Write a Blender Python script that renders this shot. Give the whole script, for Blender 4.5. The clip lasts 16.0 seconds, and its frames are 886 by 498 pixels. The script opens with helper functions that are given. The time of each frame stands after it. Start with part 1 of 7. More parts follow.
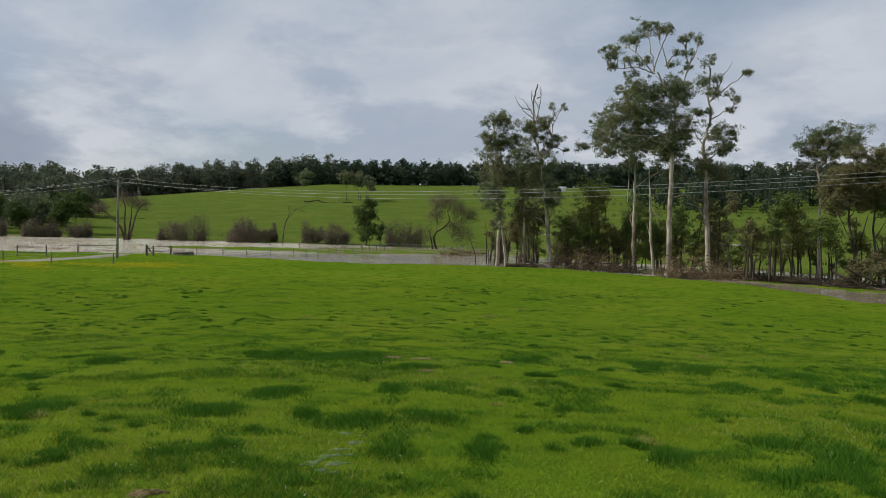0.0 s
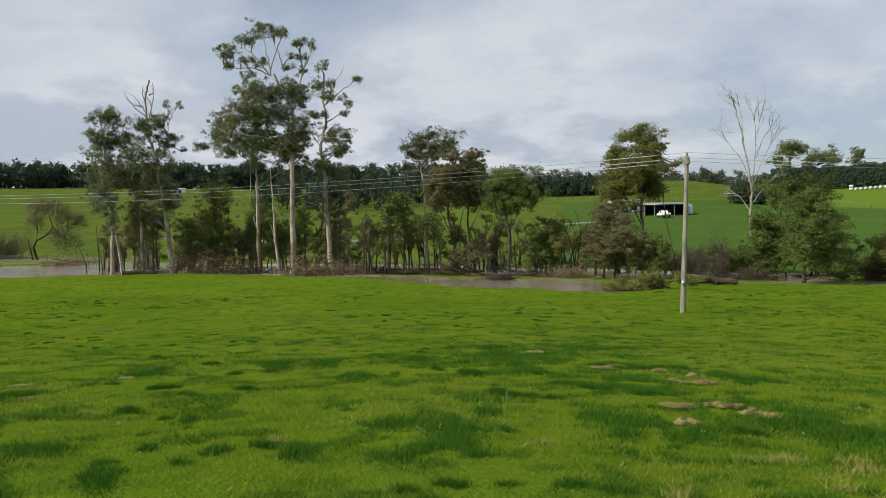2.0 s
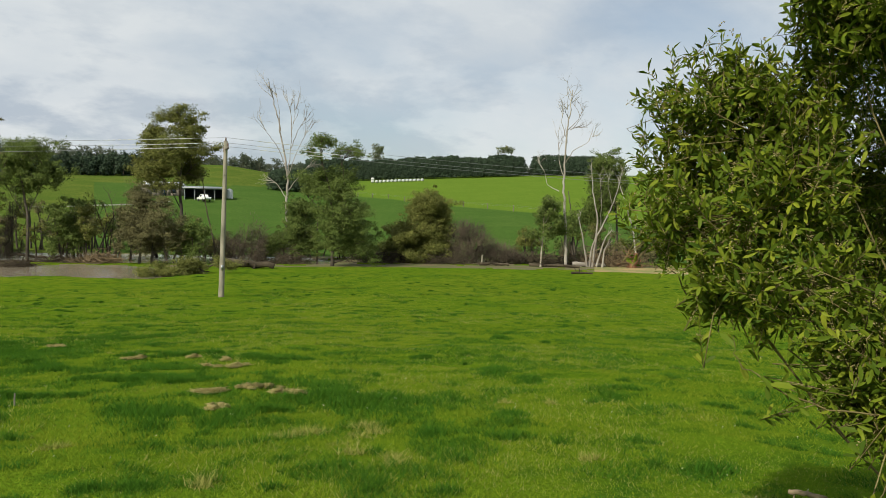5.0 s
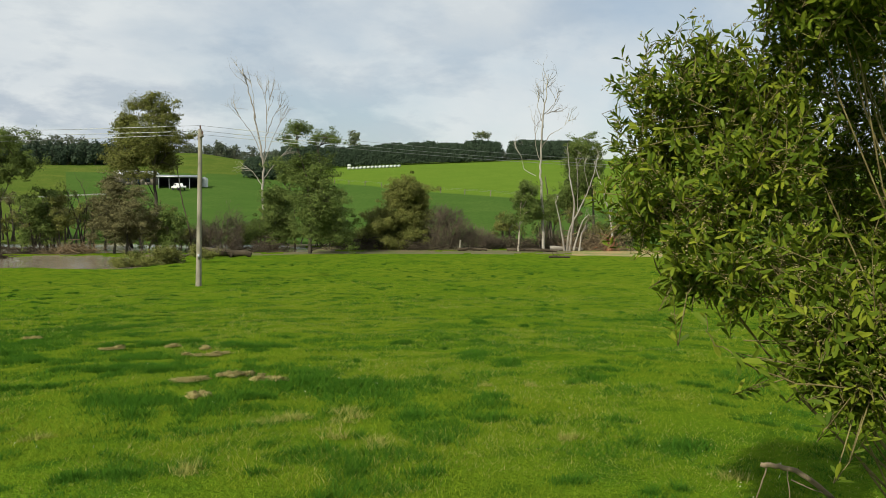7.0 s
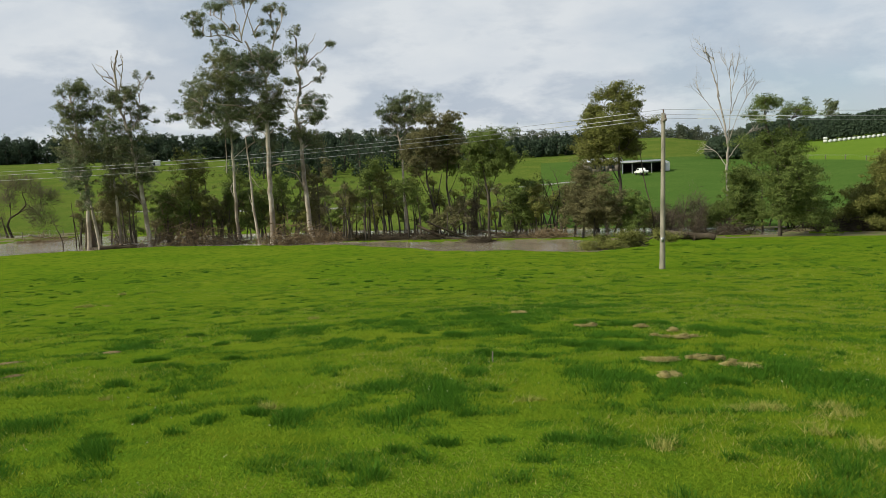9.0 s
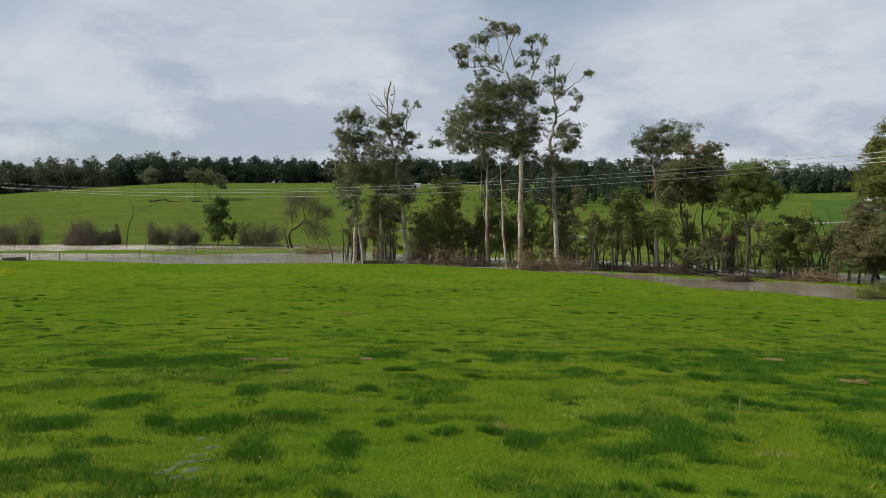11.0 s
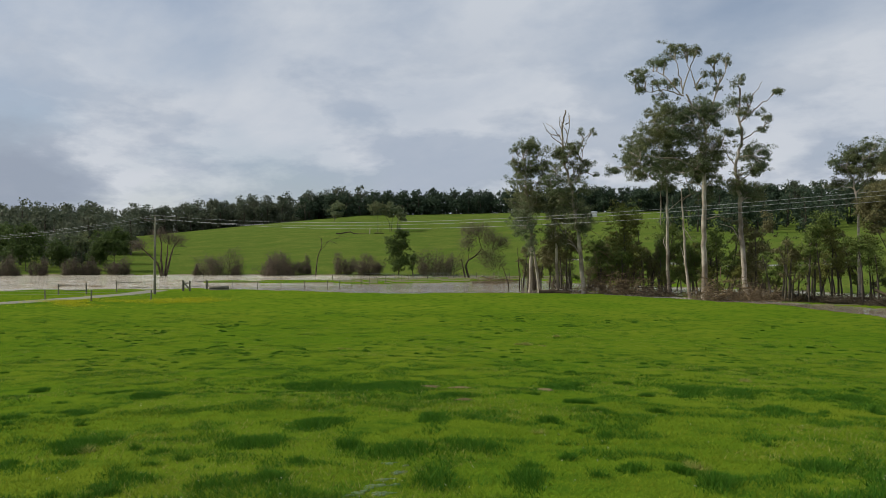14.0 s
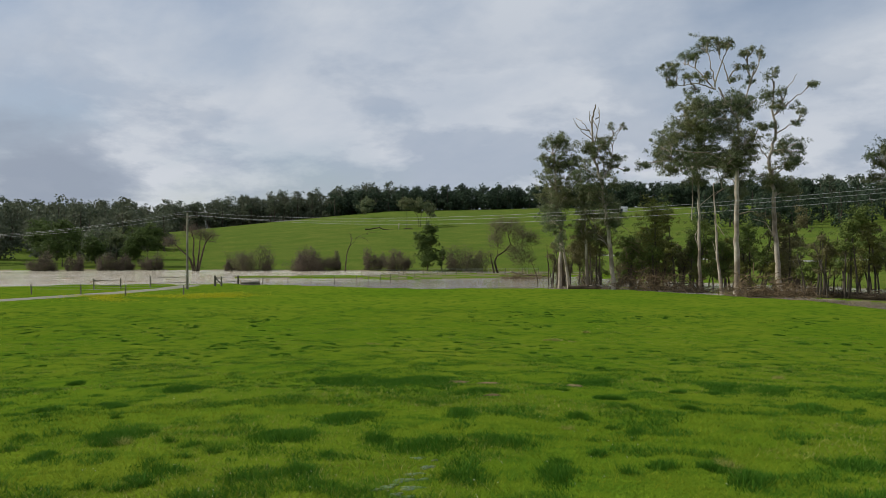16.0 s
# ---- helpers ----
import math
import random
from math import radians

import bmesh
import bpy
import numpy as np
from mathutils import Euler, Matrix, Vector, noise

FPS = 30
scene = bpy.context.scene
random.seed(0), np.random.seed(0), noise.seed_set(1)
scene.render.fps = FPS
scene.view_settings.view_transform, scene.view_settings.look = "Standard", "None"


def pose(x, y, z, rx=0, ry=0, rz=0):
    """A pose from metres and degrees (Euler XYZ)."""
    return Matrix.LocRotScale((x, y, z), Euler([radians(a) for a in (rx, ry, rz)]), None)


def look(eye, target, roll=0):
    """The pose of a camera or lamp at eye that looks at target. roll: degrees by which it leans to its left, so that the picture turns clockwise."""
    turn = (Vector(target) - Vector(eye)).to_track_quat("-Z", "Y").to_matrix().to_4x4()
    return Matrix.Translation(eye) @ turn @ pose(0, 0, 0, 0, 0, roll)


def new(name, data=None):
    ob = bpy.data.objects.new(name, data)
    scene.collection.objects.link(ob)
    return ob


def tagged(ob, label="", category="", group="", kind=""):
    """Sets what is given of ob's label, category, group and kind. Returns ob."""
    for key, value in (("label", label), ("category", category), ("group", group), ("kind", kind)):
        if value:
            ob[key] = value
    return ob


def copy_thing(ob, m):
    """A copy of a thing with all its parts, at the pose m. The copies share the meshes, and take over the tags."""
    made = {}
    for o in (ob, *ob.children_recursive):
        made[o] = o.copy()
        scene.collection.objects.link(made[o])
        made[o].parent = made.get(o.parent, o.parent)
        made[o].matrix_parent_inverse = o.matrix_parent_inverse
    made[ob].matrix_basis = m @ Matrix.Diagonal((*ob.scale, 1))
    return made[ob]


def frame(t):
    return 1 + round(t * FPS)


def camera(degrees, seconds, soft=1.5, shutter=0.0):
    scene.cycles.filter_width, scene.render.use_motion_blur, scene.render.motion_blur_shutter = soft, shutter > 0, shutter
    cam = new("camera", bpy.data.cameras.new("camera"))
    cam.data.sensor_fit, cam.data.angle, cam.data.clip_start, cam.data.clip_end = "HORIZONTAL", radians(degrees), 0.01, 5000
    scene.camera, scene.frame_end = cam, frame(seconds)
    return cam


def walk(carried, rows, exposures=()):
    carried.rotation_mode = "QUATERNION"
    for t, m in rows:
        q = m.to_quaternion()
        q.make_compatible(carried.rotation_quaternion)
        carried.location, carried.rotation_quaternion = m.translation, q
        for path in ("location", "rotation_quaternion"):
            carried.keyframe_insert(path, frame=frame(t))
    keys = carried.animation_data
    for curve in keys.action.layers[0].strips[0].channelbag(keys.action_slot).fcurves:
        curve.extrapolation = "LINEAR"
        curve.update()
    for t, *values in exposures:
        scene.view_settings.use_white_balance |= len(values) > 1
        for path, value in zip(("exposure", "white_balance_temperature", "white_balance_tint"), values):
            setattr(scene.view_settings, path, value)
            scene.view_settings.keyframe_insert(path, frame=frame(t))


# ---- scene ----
cam = camera(58.83, 16.0, soft=0.82)


def aim(x, y, z, yaw, pitch, roll):
    """A camera pose from its place, its turn to the left of +y, its tilt up and its lean."""
    a, p = radians(yaw), radians(pitch)
    way = Vector((-math.sin(a) * math.cos(p), math.cos(a) * math.cos(p), math.sin(p)))
    return look((x, y, z), Vector((x, y, z)) + way, roll)


ROWS = [
    (0, -0.156, 0.094, -0.001, 25.60, -1.82, 1.70),
    (0.5, -0.163, 0.098, -0.001, 17.52, -1.72, 0.73),
    (1, -0.174, 0.113, -0.001, 10.87, -1.60, 0.13),
    (1.5, -0.155, 0.147, -0.002, 3.74, -1.67, -0.18),
    (2, -0.110, 0.134, -0.001, -1.20, -1.44, -0.31),
    (2.5, -0.088, 0.148, -0.000, -8.53, -1.89, 0.11),
    (3, -0.072, 0.156, -0.001, -14.38, -2.21, 0.64),
    (3.5, -0.053, 0.174, -0.002, -21.43, -2.03, 1.17),
    (4, -0.030, 0.161, -0.001, -27.06, -2.03, 1.23),
    (4.5, -0.003, 0.160, -0.001, -30.50, -2.13, 1.03),
    (5, 0.022, 0.172, 0.001, -33.81, -2.36, 1.05),
    (5.2, 0.028, 0.178, 0.000, -34.44, -2.50, 1.04),
    (5.8, 0.009, 0.158, 0.000, -35.19, -2.83, 0.75),
    (6.6, -0.017, 0.131, 0.000, -35.79, -3.28, 0.40),
    (7.3, -0.040, 0.107, -0.000, -33.91, -3.69, -0.00),
    (7.5, -0.051, 0.095, -0.001, -31.04, -3.80, -0.45),
    (8, -0.063, 0.091, -0.001, -21.81, -4.08, -1.69),
    (8.5, -0.099, 0.089, -0.000, -11.73, -4.19, -2.34),
    (9, -0.148, 0.074, -0.001, -2.60, -4.08, -2.10),
    (9.2, -0.159, 0.072, -0.000, 0.76, -4.14, -2.16),
    (10.25, -0.135, 0.036, -0.000, 10.89, -2.66, -0.48),
    (11.3, -0.111, 0.001, -0.000, 17.81, -1.68, 0.80),
    (11.5, -0.115, 0.004, 0.000, 19.92, -1.91, 0.69),
    (12, -0.138, 0.014, 0.000, 23.26, -2.09, 0.50),
    (12.5, -0.162, 0.006, 0.000, 26.14, -1.48, 0.21),
    (13, -0.171, 0.012, 0.000, 27.36, -0.56, 0.05),
    (13.5, -0.179, 0.010, 0.000, 27.73, -0.16, -0.18),
    (14, -0.186, 0.002, 0.001, 27.94, 0.22, 0.18),
    (14.5, -0.175, 0.001, -0.000, 28.12, 0.17, 0.35),
    (15, -0.170, 0.008, 0.000, 28.18, 0.01, 0.47),
    (15.5, -0.174, 0.003, 0.000, 28.23, -0.03, 0.21),
    (16, -0.181, 0.001, 0.000, 30.05, -0.11, 0.16),
]
walk(cam, [(r[0], aim(*r[1:])) for r in ROWS], exposures=[(0, -0.2, 6350, 10), (1.5, -0.02, 6450, 10), (3, 0.05, 6550, 10), (5, 0.12, 6680, 6), (8, 0.16, 6700, 5), (9.2, 0.10, 6600, 8), (11.3, -0.08, 6400, 10), (12.5, -0.12, 6400, 10), (16, -0.14, 6350, 10)])

# ---- sky and sun ----
SUN_AZ, SUN_EL = 110.0, 40.0   # degrees to the left of +y, and above the horizon
world = bpy.data.worlds.new("sky")
scene.world = world
world.use_nodes = True


def node(tree, kind, **values):
    n = tree.nodes.new(kind)
    for k, v in values.items():
        if k in n.inputs:
            n.inputs[k].default_value = v
    return n


def build_sky():
    t = world.node_tree
    t.nodes.clear()
    link = t.links.new
    out, bg = node(t, "ShaderNodeOutputWorld"), node(t, "ShaderNodeBackground")
    sky = node(t, "ShaderNodeTexSky")
    sky.sky_type, sky.sun_disc = "NISHITA", False
    sky.sun_elevation, sky.sun_rotation = radians(SUN_EL), radians(-SUN_AZ)
    dim = node(t, "ShaderNodeMix")
    dim.data_type, dim.blend_type = "RGBA", "MULTIPLY"
    dim.inputs[0].default_value = 1.0
    dim.inputs[7].default_value = (0.10, 0.098, 0.098, 1)
    link(sky.outputs[0], dim.inputs[6])
    # flat layers of cloud: direction divided by height above the horizon
    co, sep = node(t, "ShaderNodeTexCoord"), node(t, "ShaderNodeSeparateXYZ")
    link(co.outputs["Generated"], sep.inputs[0])
    low = node(t, "ShaderNodeMath")
    low.operation = "MAXIMUM"
    low.inputs[1].default_value = 0.0
    link(sep.outputs[2], low.inputs[0])
    up = node(t, "ShaderNodeMath")
    up.operation = "ADD"
    up.inputs[1].default_value = 0.46
    link(low.outputs[0], up.inputs[0])
    div = node(t, "ShaderNodeVectorMath")
    div.operation = "DIVIDE"
    both = node(t, "ShaderNodeCombineXYZ")
    for i in range(3):
        link(up.outputs[0], both.inputs[i])
    link(co.outputs["Generated"], div.inputs[0])
    link(both.outputs[0], div.inputs[1])
    flat = node(t, "ShaderNodeMapping")
    flat.inputs["Scale"].default_value = (1.0, 1.3, 1.0)
    flat.inputs["Location"].default_value = (3.4, 1.7, 0.0)
    link(div.outputs[0], flat.inputs[0])
    cover = node(t, "ShaderNodeTexNoise", Scale=1.5, Detail=9.0, Roughness=0.55, Distortion=0.15)
    link(flat.outputs[0], cover.inputs["Vector"])
    ramp = node(t, "ShaderNodeValToRGB")
    ramp.color_ramp.elements[0].position, ramp.color_ramp.elements[1].position = 0.34, 0.56
    link(cover.outputs[0], ramp.inputs[0])
    body = node(t, "ShaderNodeTexNoise", Scale=3.0, Detail=8.0, Roughness=0.58, Distortion=0.15)
    link(flat.outputs[0], body.inputs["Vector"])
    grey = node(t, "ShaderNodeValToRGB")
    e = grey.color_ramp.elements
    e[0].position, e[0].color = 0.40, (0.465, 0.528, 0.622, 1)
    e[1].position, e[1].color = 0.62, (0.615, 0.655, 0.712, 1)
    link(body.outputs[0], grey.inputs[0])
    # heaped cloud low over the horizon
    heap = node(t, "ShaderNodeTexNoise", Scale=4.8, Detail=9.0, Roughness=0.58, Distortion=0.1)
    squash = node(t, "ShaderNodeMapping")
    squash.inputs["Scale"].default_value = (1.0, 1.0, 2.6)
    link(co.outputs["Generated"], squash.inputs[0])
    link(squash.outputs[0], heap.inputs["Vector"])
    heap_ramp = node(t, "ShaderNodeValToRGB")
    h = heap_ramp.color_ramp.elements
    h[0].position, h[0].color = 0.45, (0.42, 0.475, 0.565, 1)
    h[1].position, h[1].color = 0.55, (0.695, 0.720, 0.760, 1)
    link(heap.outputs[0], heap_ramp.inputs[0])
    band = node(t, "ShaderNodeMapRange")
    for i, v in ((1, 0.06), (2, 0.30), (3, 0.85), (4, 0.0)):
        band.inputs[i].default_value = v
    link(low.outputs[0], band.inputs[0])
    m1, m2 = node(t, "ShaderNodeMix"), node(t, "ShaderNodeMix")
    m1.data_type = m2.data_type = "RGBA"
    link(band.outputs[0], m1.inputs[0])
    link(grey.outputs[0], m1.inputs[6])
    link(heap_ramp.outputs[0], m1.inputs[7])
    some = node(t, "ShaderNodeMapRange")
    for i, v in ((1, 0.0), (2, 1.0), (3, 0.45), (4, 1.0)):
        some.inputs[i].default_value = v
    link(ramp.outputs[0], some.inputs[0])
    link(some.outputs[0], m2.inputs[0])
    link(dim.outputs[2], m2.inputs[6])
    link(m1.outputs[2], m2.inputs[7])
    # a dark rain cloud low over the western woods
    off = node(t, "ShaderNodeVectorMath")
    off.operation = "SUBTRACT"
    a, b = radians(57.5), radians(3.6)
    off.inputs[1].default_value = (-math.sin(a) * math.cos(b), math.cos(a) * math.cos(b), math.sin(b))
    link(co.outputs["Generated"], off.inputs[0])
    flat2 = node(t, "ShaderNodeMapping")
    flat2.inputs["Scale"].default_value = (1.0, 1.0, 1.9)
    link(off.outputs[0], flat2.inputs[0])
    far = node(t, "ShaderNodeVectorMath")
    far.operation = "LENGTH"
    link(flat2.outputs[0], far.inputs[0])
    ragged = node(t, "ShaderNodeMath")
    ragged.operation = "MULTIPLY_ADD"
    ragged.inputs[1].default_value = 0.42
    link(heap.outputs[0], ragged.inputs[0])
    link(far.outputs["Value"], ragged.inputs[2])
    rain = node(t, "ShaderNodeMapRange")
    for i, v in ((1, 0.24), (2, 0.36), (3, 0.85), (4, 0.0)):
        rain.inputs[i].default_value = v
    link(ragged.outputs[0], rain.inputs[0])
    m3 = node(t, "ShaderNodeMix")
    m3.data_type = "RGBA"
    m3.inputs[7].default_value = (0.33, 0.375, 0.455, 1)
    link(rain.outputs[0], m3.inputs[0])
    link(m2.outputs[2], m3.inputs[6])
    link(m3.outputs[2], bg.inputs[0])
    bg.inputs[1].default_value = 1.0
    link(bg.outputs[0], out.inputs[0])


build_sky()
sun = new("sun", bpy.data.lights.new("sun", "SUN"))
sun.data.energy, sun.data.angle, sun.data.color = 4.75, radians(1.2), (0.975, 0.935, 0.81)
sun.matrix_world = pose(0, 0, 40, 90 - SUN_EL, 0, SUN_AZ + 180)


# ---- materials ----
def start(name):
    m = bpy.data.materials.new(name)
    m.use_nodes = True
    t = m.node_tree
    return m, t, t.nodes["Principled BSDF"], t.links.new


def mixed(t, fac, a, b):
    """Colour mix: fac is a socket; a and b are sockets or colours."""
    n = node(t, "ShaderNodeMix")
    n.data_type = "RGBA"
    t.links.new(fac, n.inputs[0])
    for v, i in ((a, 6), (b, 7)):
        if isinstance(v, tuple):
            n.inputs[i].default_value = (*v, 1)
        else:
            t.links.new(v, n.inputs[i])
    return n.outputs[2]


def speckle(t, where, scale, lo, hi, detail=4.0, stretch=None):
    """Noise at a real-world scale, cut to 0..1 between lo and hi."""
    if stretch:
        mp = node(t, "ShaderNodeMapping")
        mp.inputs["Scale"].default_value = stretch
        t.links.new(where, mp.inputs[0])
        where = mp.outputs[0]
    n = node(t, "ShaderNodeTexNoise", Scale=scale, Detail=detail, Roughness=0.6)
    t.links.new(where, n.inputs["Vector"])
    r = node(t, "ShaderNodeMapRange")
    for i, v in ((1, lo), (2, hi), (3, 0.0), (4, 1.0)):
        r.inputs[i].default_value = v
    t.links.new(n.outputs[0], r.inputs[0])
    return r.outputs[0]


def relief(t, p, height, strength, distance):
    b = node(t, "ShaderNodeBump", Strength=strength, Distance=distance)
    t.links.new(height, b.inputs["Height"])
    t.links.new(b.outputs[0], p.inputs["Normal"])


def surface(name, c1, c2, c3, fine, coarse, rough=0.8, bump=0.4, depth=0.01, stretch=None):
    """A rough natural surface: two colours in fine grain, a third in coarse stains."""
    m, t, p, link = start(name)
    where = node(t, "ShaderNodeNewGeometry").outputs["Position"]
    grain = speckle(t, where, fine, 0.35, 0.65, 5.0, stretch)
    stain = speckle(t, where, coarse, 0.42, 0.62, 4.0)
    link(mixed(t, stain, mixed(t, grain, c1, c2), c3), p.inputs["Base Color"])
    p.inputs["Roughness"].default_value = rough
    p.inputs["Specular IOR Level"].default_value = 0.08
    relief(t, p, grain, bump, depth)
    return m


def pasture(name, deep, mid, pale, fine=26.0, beyond=None):
    """Grazed grass seen as turf: streaks, patches and fine grain."""
    m, t, p, link = start(name)
    where = node(t, "ShaderNodeNewGeometry").outputs["Position"]
    patch = speckle(t, where, 0.11, 0.38, 0.64, 4.0)
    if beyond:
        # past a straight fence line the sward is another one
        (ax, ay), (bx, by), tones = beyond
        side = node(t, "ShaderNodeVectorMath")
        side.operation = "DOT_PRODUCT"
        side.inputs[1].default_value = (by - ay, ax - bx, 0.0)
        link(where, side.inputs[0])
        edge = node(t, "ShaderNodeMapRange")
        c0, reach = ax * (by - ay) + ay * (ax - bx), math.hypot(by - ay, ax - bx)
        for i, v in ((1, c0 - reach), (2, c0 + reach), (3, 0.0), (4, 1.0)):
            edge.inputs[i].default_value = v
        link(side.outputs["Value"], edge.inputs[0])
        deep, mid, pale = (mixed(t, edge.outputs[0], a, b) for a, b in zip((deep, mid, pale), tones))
    clump = speckle(t, where, 0.9, 0.40, 0.66, 5.0)
    tuft = speckle(t, where, 1.5, 0.49, 0.66, 6.0)
    grain = speckle(t, where, fine, 0.3, 0.7, 3.0)
    c = mixed(t, patch, mid, pale)
    half = node(t, "ShaderNodeMath")
    half.operation = "MULTIPLY"
    half.inputs[1].default_value = 0.55
    link(clump, half.inputs[0])
    c = mixed(t, half.outputs[0], c, mid)
    c = mixed(t, tuft, c, deep)
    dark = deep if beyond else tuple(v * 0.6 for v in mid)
    q = node(t, "ShaderNodeMath")
    q.operation = "MULTIPLY"
    q.inputs[1].default_value = 0.8
    link(grain, q.inputs[0])
    link(mixed(t, q.outputs[0], c, dark), p.inputs["Base Color"])
    p.inputs["Roughness"].default_value = 1.0
    p.inputs["Specular IOR Level"].default_value = 0.0
    add = node(t, "ShaderNodeMath")
    add.operation = "ADD"
    link(tuft, add.inputs[0])
    link(grain, add.inputs[1])
    relief(t, p, add.outputs[0], 0.55, 0.05)
    return m


def leaves(name, dark, mid, light, glow=0.25, rough=0.5, patch_scale=0.5, patch_tone=None, single=False):
    """Foliage: each leaf its own tone, some light passing through."""
    m, t, p, link = start(name)
    geo = node(t, "ShaderNodeNewGeometry")
    ramp = node(t, "ShaderNodeValToRGB")
    e = ramp.color_ramp.elements
    e[0].color, e[1].color = (*dark, 1), (*light, 1)
    e.new(0.5).color = (*mid, 1)
    link(node(t, "ShaderNodeObjectInfo").outputs["Random"] if single else geo.outputs["Random Per Island"], ramp.inputs[0])
    patch = speckle(t, geo.outputs["Position"], patch_scale, 0.4, 0.65, 3.0)
    some = node(t, "ShaderNodeMath")
    some.operation = "MULTIPLY"
    some.inputs[1].default_value = 0.6
    link(patch, some.inputs[0])
    c = mixed(t, some.outputs[0], ramp.outputs[0], patch_tone or mid)
    link(c, p.inputs["Base Color"])
    p.inputs["Roughness"].default_value = rough
    p.inputs["Specular IOR Level"].default_value = 0.04
    tr = node(t, "ShaderNodeBsdfTranslucent")
    link(c, tr.inputs[0])
    mx = node(t, "ShaderNodeMixShader")
    mx.inputs[0].default_value = glow
    link(p.outputs[0], mx.inputs[1])
    link(tr.outputs[0], mx.inputs[2])
    link(mx.outputs[0], t.nodes["Material Output"].inputs[0])
    return m


def muddy_water():
    m, t, p, link = start("muddy_water")
    where = node(t, "ShaderNodeNewGeometry").outputs["Position"]
    silt = speckle(t, where, 0.08, 0.35, 0.65, 5.0, (1, 2.5, 1))
    flat = node(t, "ShaderNodeSeparateXYZ")
    link(where, flat.inputs[0])
    # westward the flood pales: silt tone, plus reflected sky put into the colour
    west_pale = node(t, "ShaderNodeMapRange")
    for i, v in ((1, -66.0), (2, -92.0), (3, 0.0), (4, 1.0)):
        west_pale.inputs[i].default_value = v
    link(flat.outputs[0], west_pale.inputs[0])
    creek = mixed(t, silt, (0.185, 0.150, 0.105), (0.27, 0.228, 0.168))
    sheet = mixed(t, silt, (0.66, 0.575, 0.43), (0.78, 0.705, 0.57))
    # channel behind the trees made paler than the pools: reflected sky in colour
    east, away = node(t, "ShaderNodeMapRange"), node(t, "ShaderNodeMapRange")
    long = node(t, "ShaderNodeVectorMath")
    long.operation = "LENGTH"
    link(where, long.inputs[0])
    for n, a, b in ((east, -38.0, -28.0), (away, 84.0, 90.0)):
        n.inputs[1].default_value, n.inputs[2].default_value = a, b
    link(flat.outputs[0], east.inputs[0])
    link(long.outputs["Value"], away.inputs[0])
    sky_sheen = node(t, "ShaderNodeMath")
    sky_sheen.operation = "MULTIPLY"
    link(east.outputs[0], sky_sheen.inputs[0])
    link(away.outputs[0], sky_sheen.inputs[1])
    creek = mixed(t, sky_sheen.outputs[0], creek, (0.52, 0.49, 0.43))
    link(mixed(t, west_pale.outputs[0], creek, sheet), p.inputs["Base Color"])
    p.inputs["Roughness"].default_value = 0.06
    p.inputs["IOR"].default_value = 1.33
    ripple = speckle(t, where, 1.6, 0.2, 0.8, 5.0, (1, 2.2, 1))
    relief(t, p, ripple, 0.45, 0.09)
    # the near pool under the bank lies smooth in places; beyond it the stream runs broken
    gust = speckle(t, where, 0.10, 0.38, 0.62, 3.0, (1, 2.0, 1))
    far = node(t, "ShaderNodeVectorMath")
    far.operation = "LENGTH"
    link(where, far.inputs[0])
    run = node(t, "ShaderNodeMapRange")
    for i, v in ((1, 78.0), (2, 124.0), (3, 0.36), (4, 0.60)):
        run.inputs[i].default_value = v
    link(far.outputs["Value"], run.inputs[0])
    calm = node(t, "ShaderNodeMath")
    calm.operation = "MULTIPLY_ADD"
    calm.inputs[1].default_value = -0.34
    link(gust, calm.inputs[0])
    link(run.outputs[0], calm.inputs[2])
    link(calm.outputs[0], t.nodes["Bump"].inputs["Strength"])
    return m


def plain(name, c, rough=0.5, metal=0.0):
    m, t, p, link = start(name)
    where = node(t, "ShaderNodeNewGeometry").outputs["Position"]
    g = speckle(t, where, 3.0, 0.35, 0.7, 5.0)
    link(mixed(t, g, c, tuple(v * 0.8 for v in c)), p.inputs["Base Color"])
    p.inputs["Roughness"].default_value, p.inputs["Metallic"].default_value = rough, metal
    return m


TURF = pasture("turf", (0.034, 0.096, 0.009), (0.100, 0.170, 0.011), (0.166, 0.208, 0.018))
HILL = pasture("hill_pasture", (0.052, 0.096, 0.016), (0.084, 0.128, 0.022), (0.150, 0.168, 0.036), fine=6.0)
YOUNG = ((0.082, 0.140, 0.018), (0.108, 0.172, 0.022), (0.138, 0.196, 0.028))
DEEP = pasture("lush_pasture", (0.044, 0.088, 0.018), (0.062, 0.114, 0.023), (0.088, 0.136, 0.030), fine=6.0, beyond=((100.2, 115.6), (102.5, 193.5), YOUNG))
MUDBED = surface("mud", (0.120, 0.098, 0.056), (0.165, 0.132, 0.080), (0.092, 0.112, 0.032), 6.0, 0.8)
CLAY = surface("bare_clay", (0.36, 0.25, 0.12), (0.28, 0.21, 0.10), (0.16, 0.19, 0.06), 4.0, 0.5)
LANE = surface("wet_lane", (0.24, 0.235, 0.215), (0.17, 0.165, 0.15), (0.13, 0.15, 0.08), 3.0, 0.3, rough=0.5)
GRAVEL = surface("gravel", (0.25, 0.225, 0.19), (0.18, 0.165, 0.14), (0.20, 0.19, 0.13), 9.0, 0.6)
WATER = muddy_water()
BARK = surface("rough_bark", (0.070, 0.058, 0.045), (0.040, 0.033, 0.027), (0.110, 0.092, 0.072), 7.0, 0.7, bump=0.8, depth=0.03, stretch=(1, 1, 0.25))
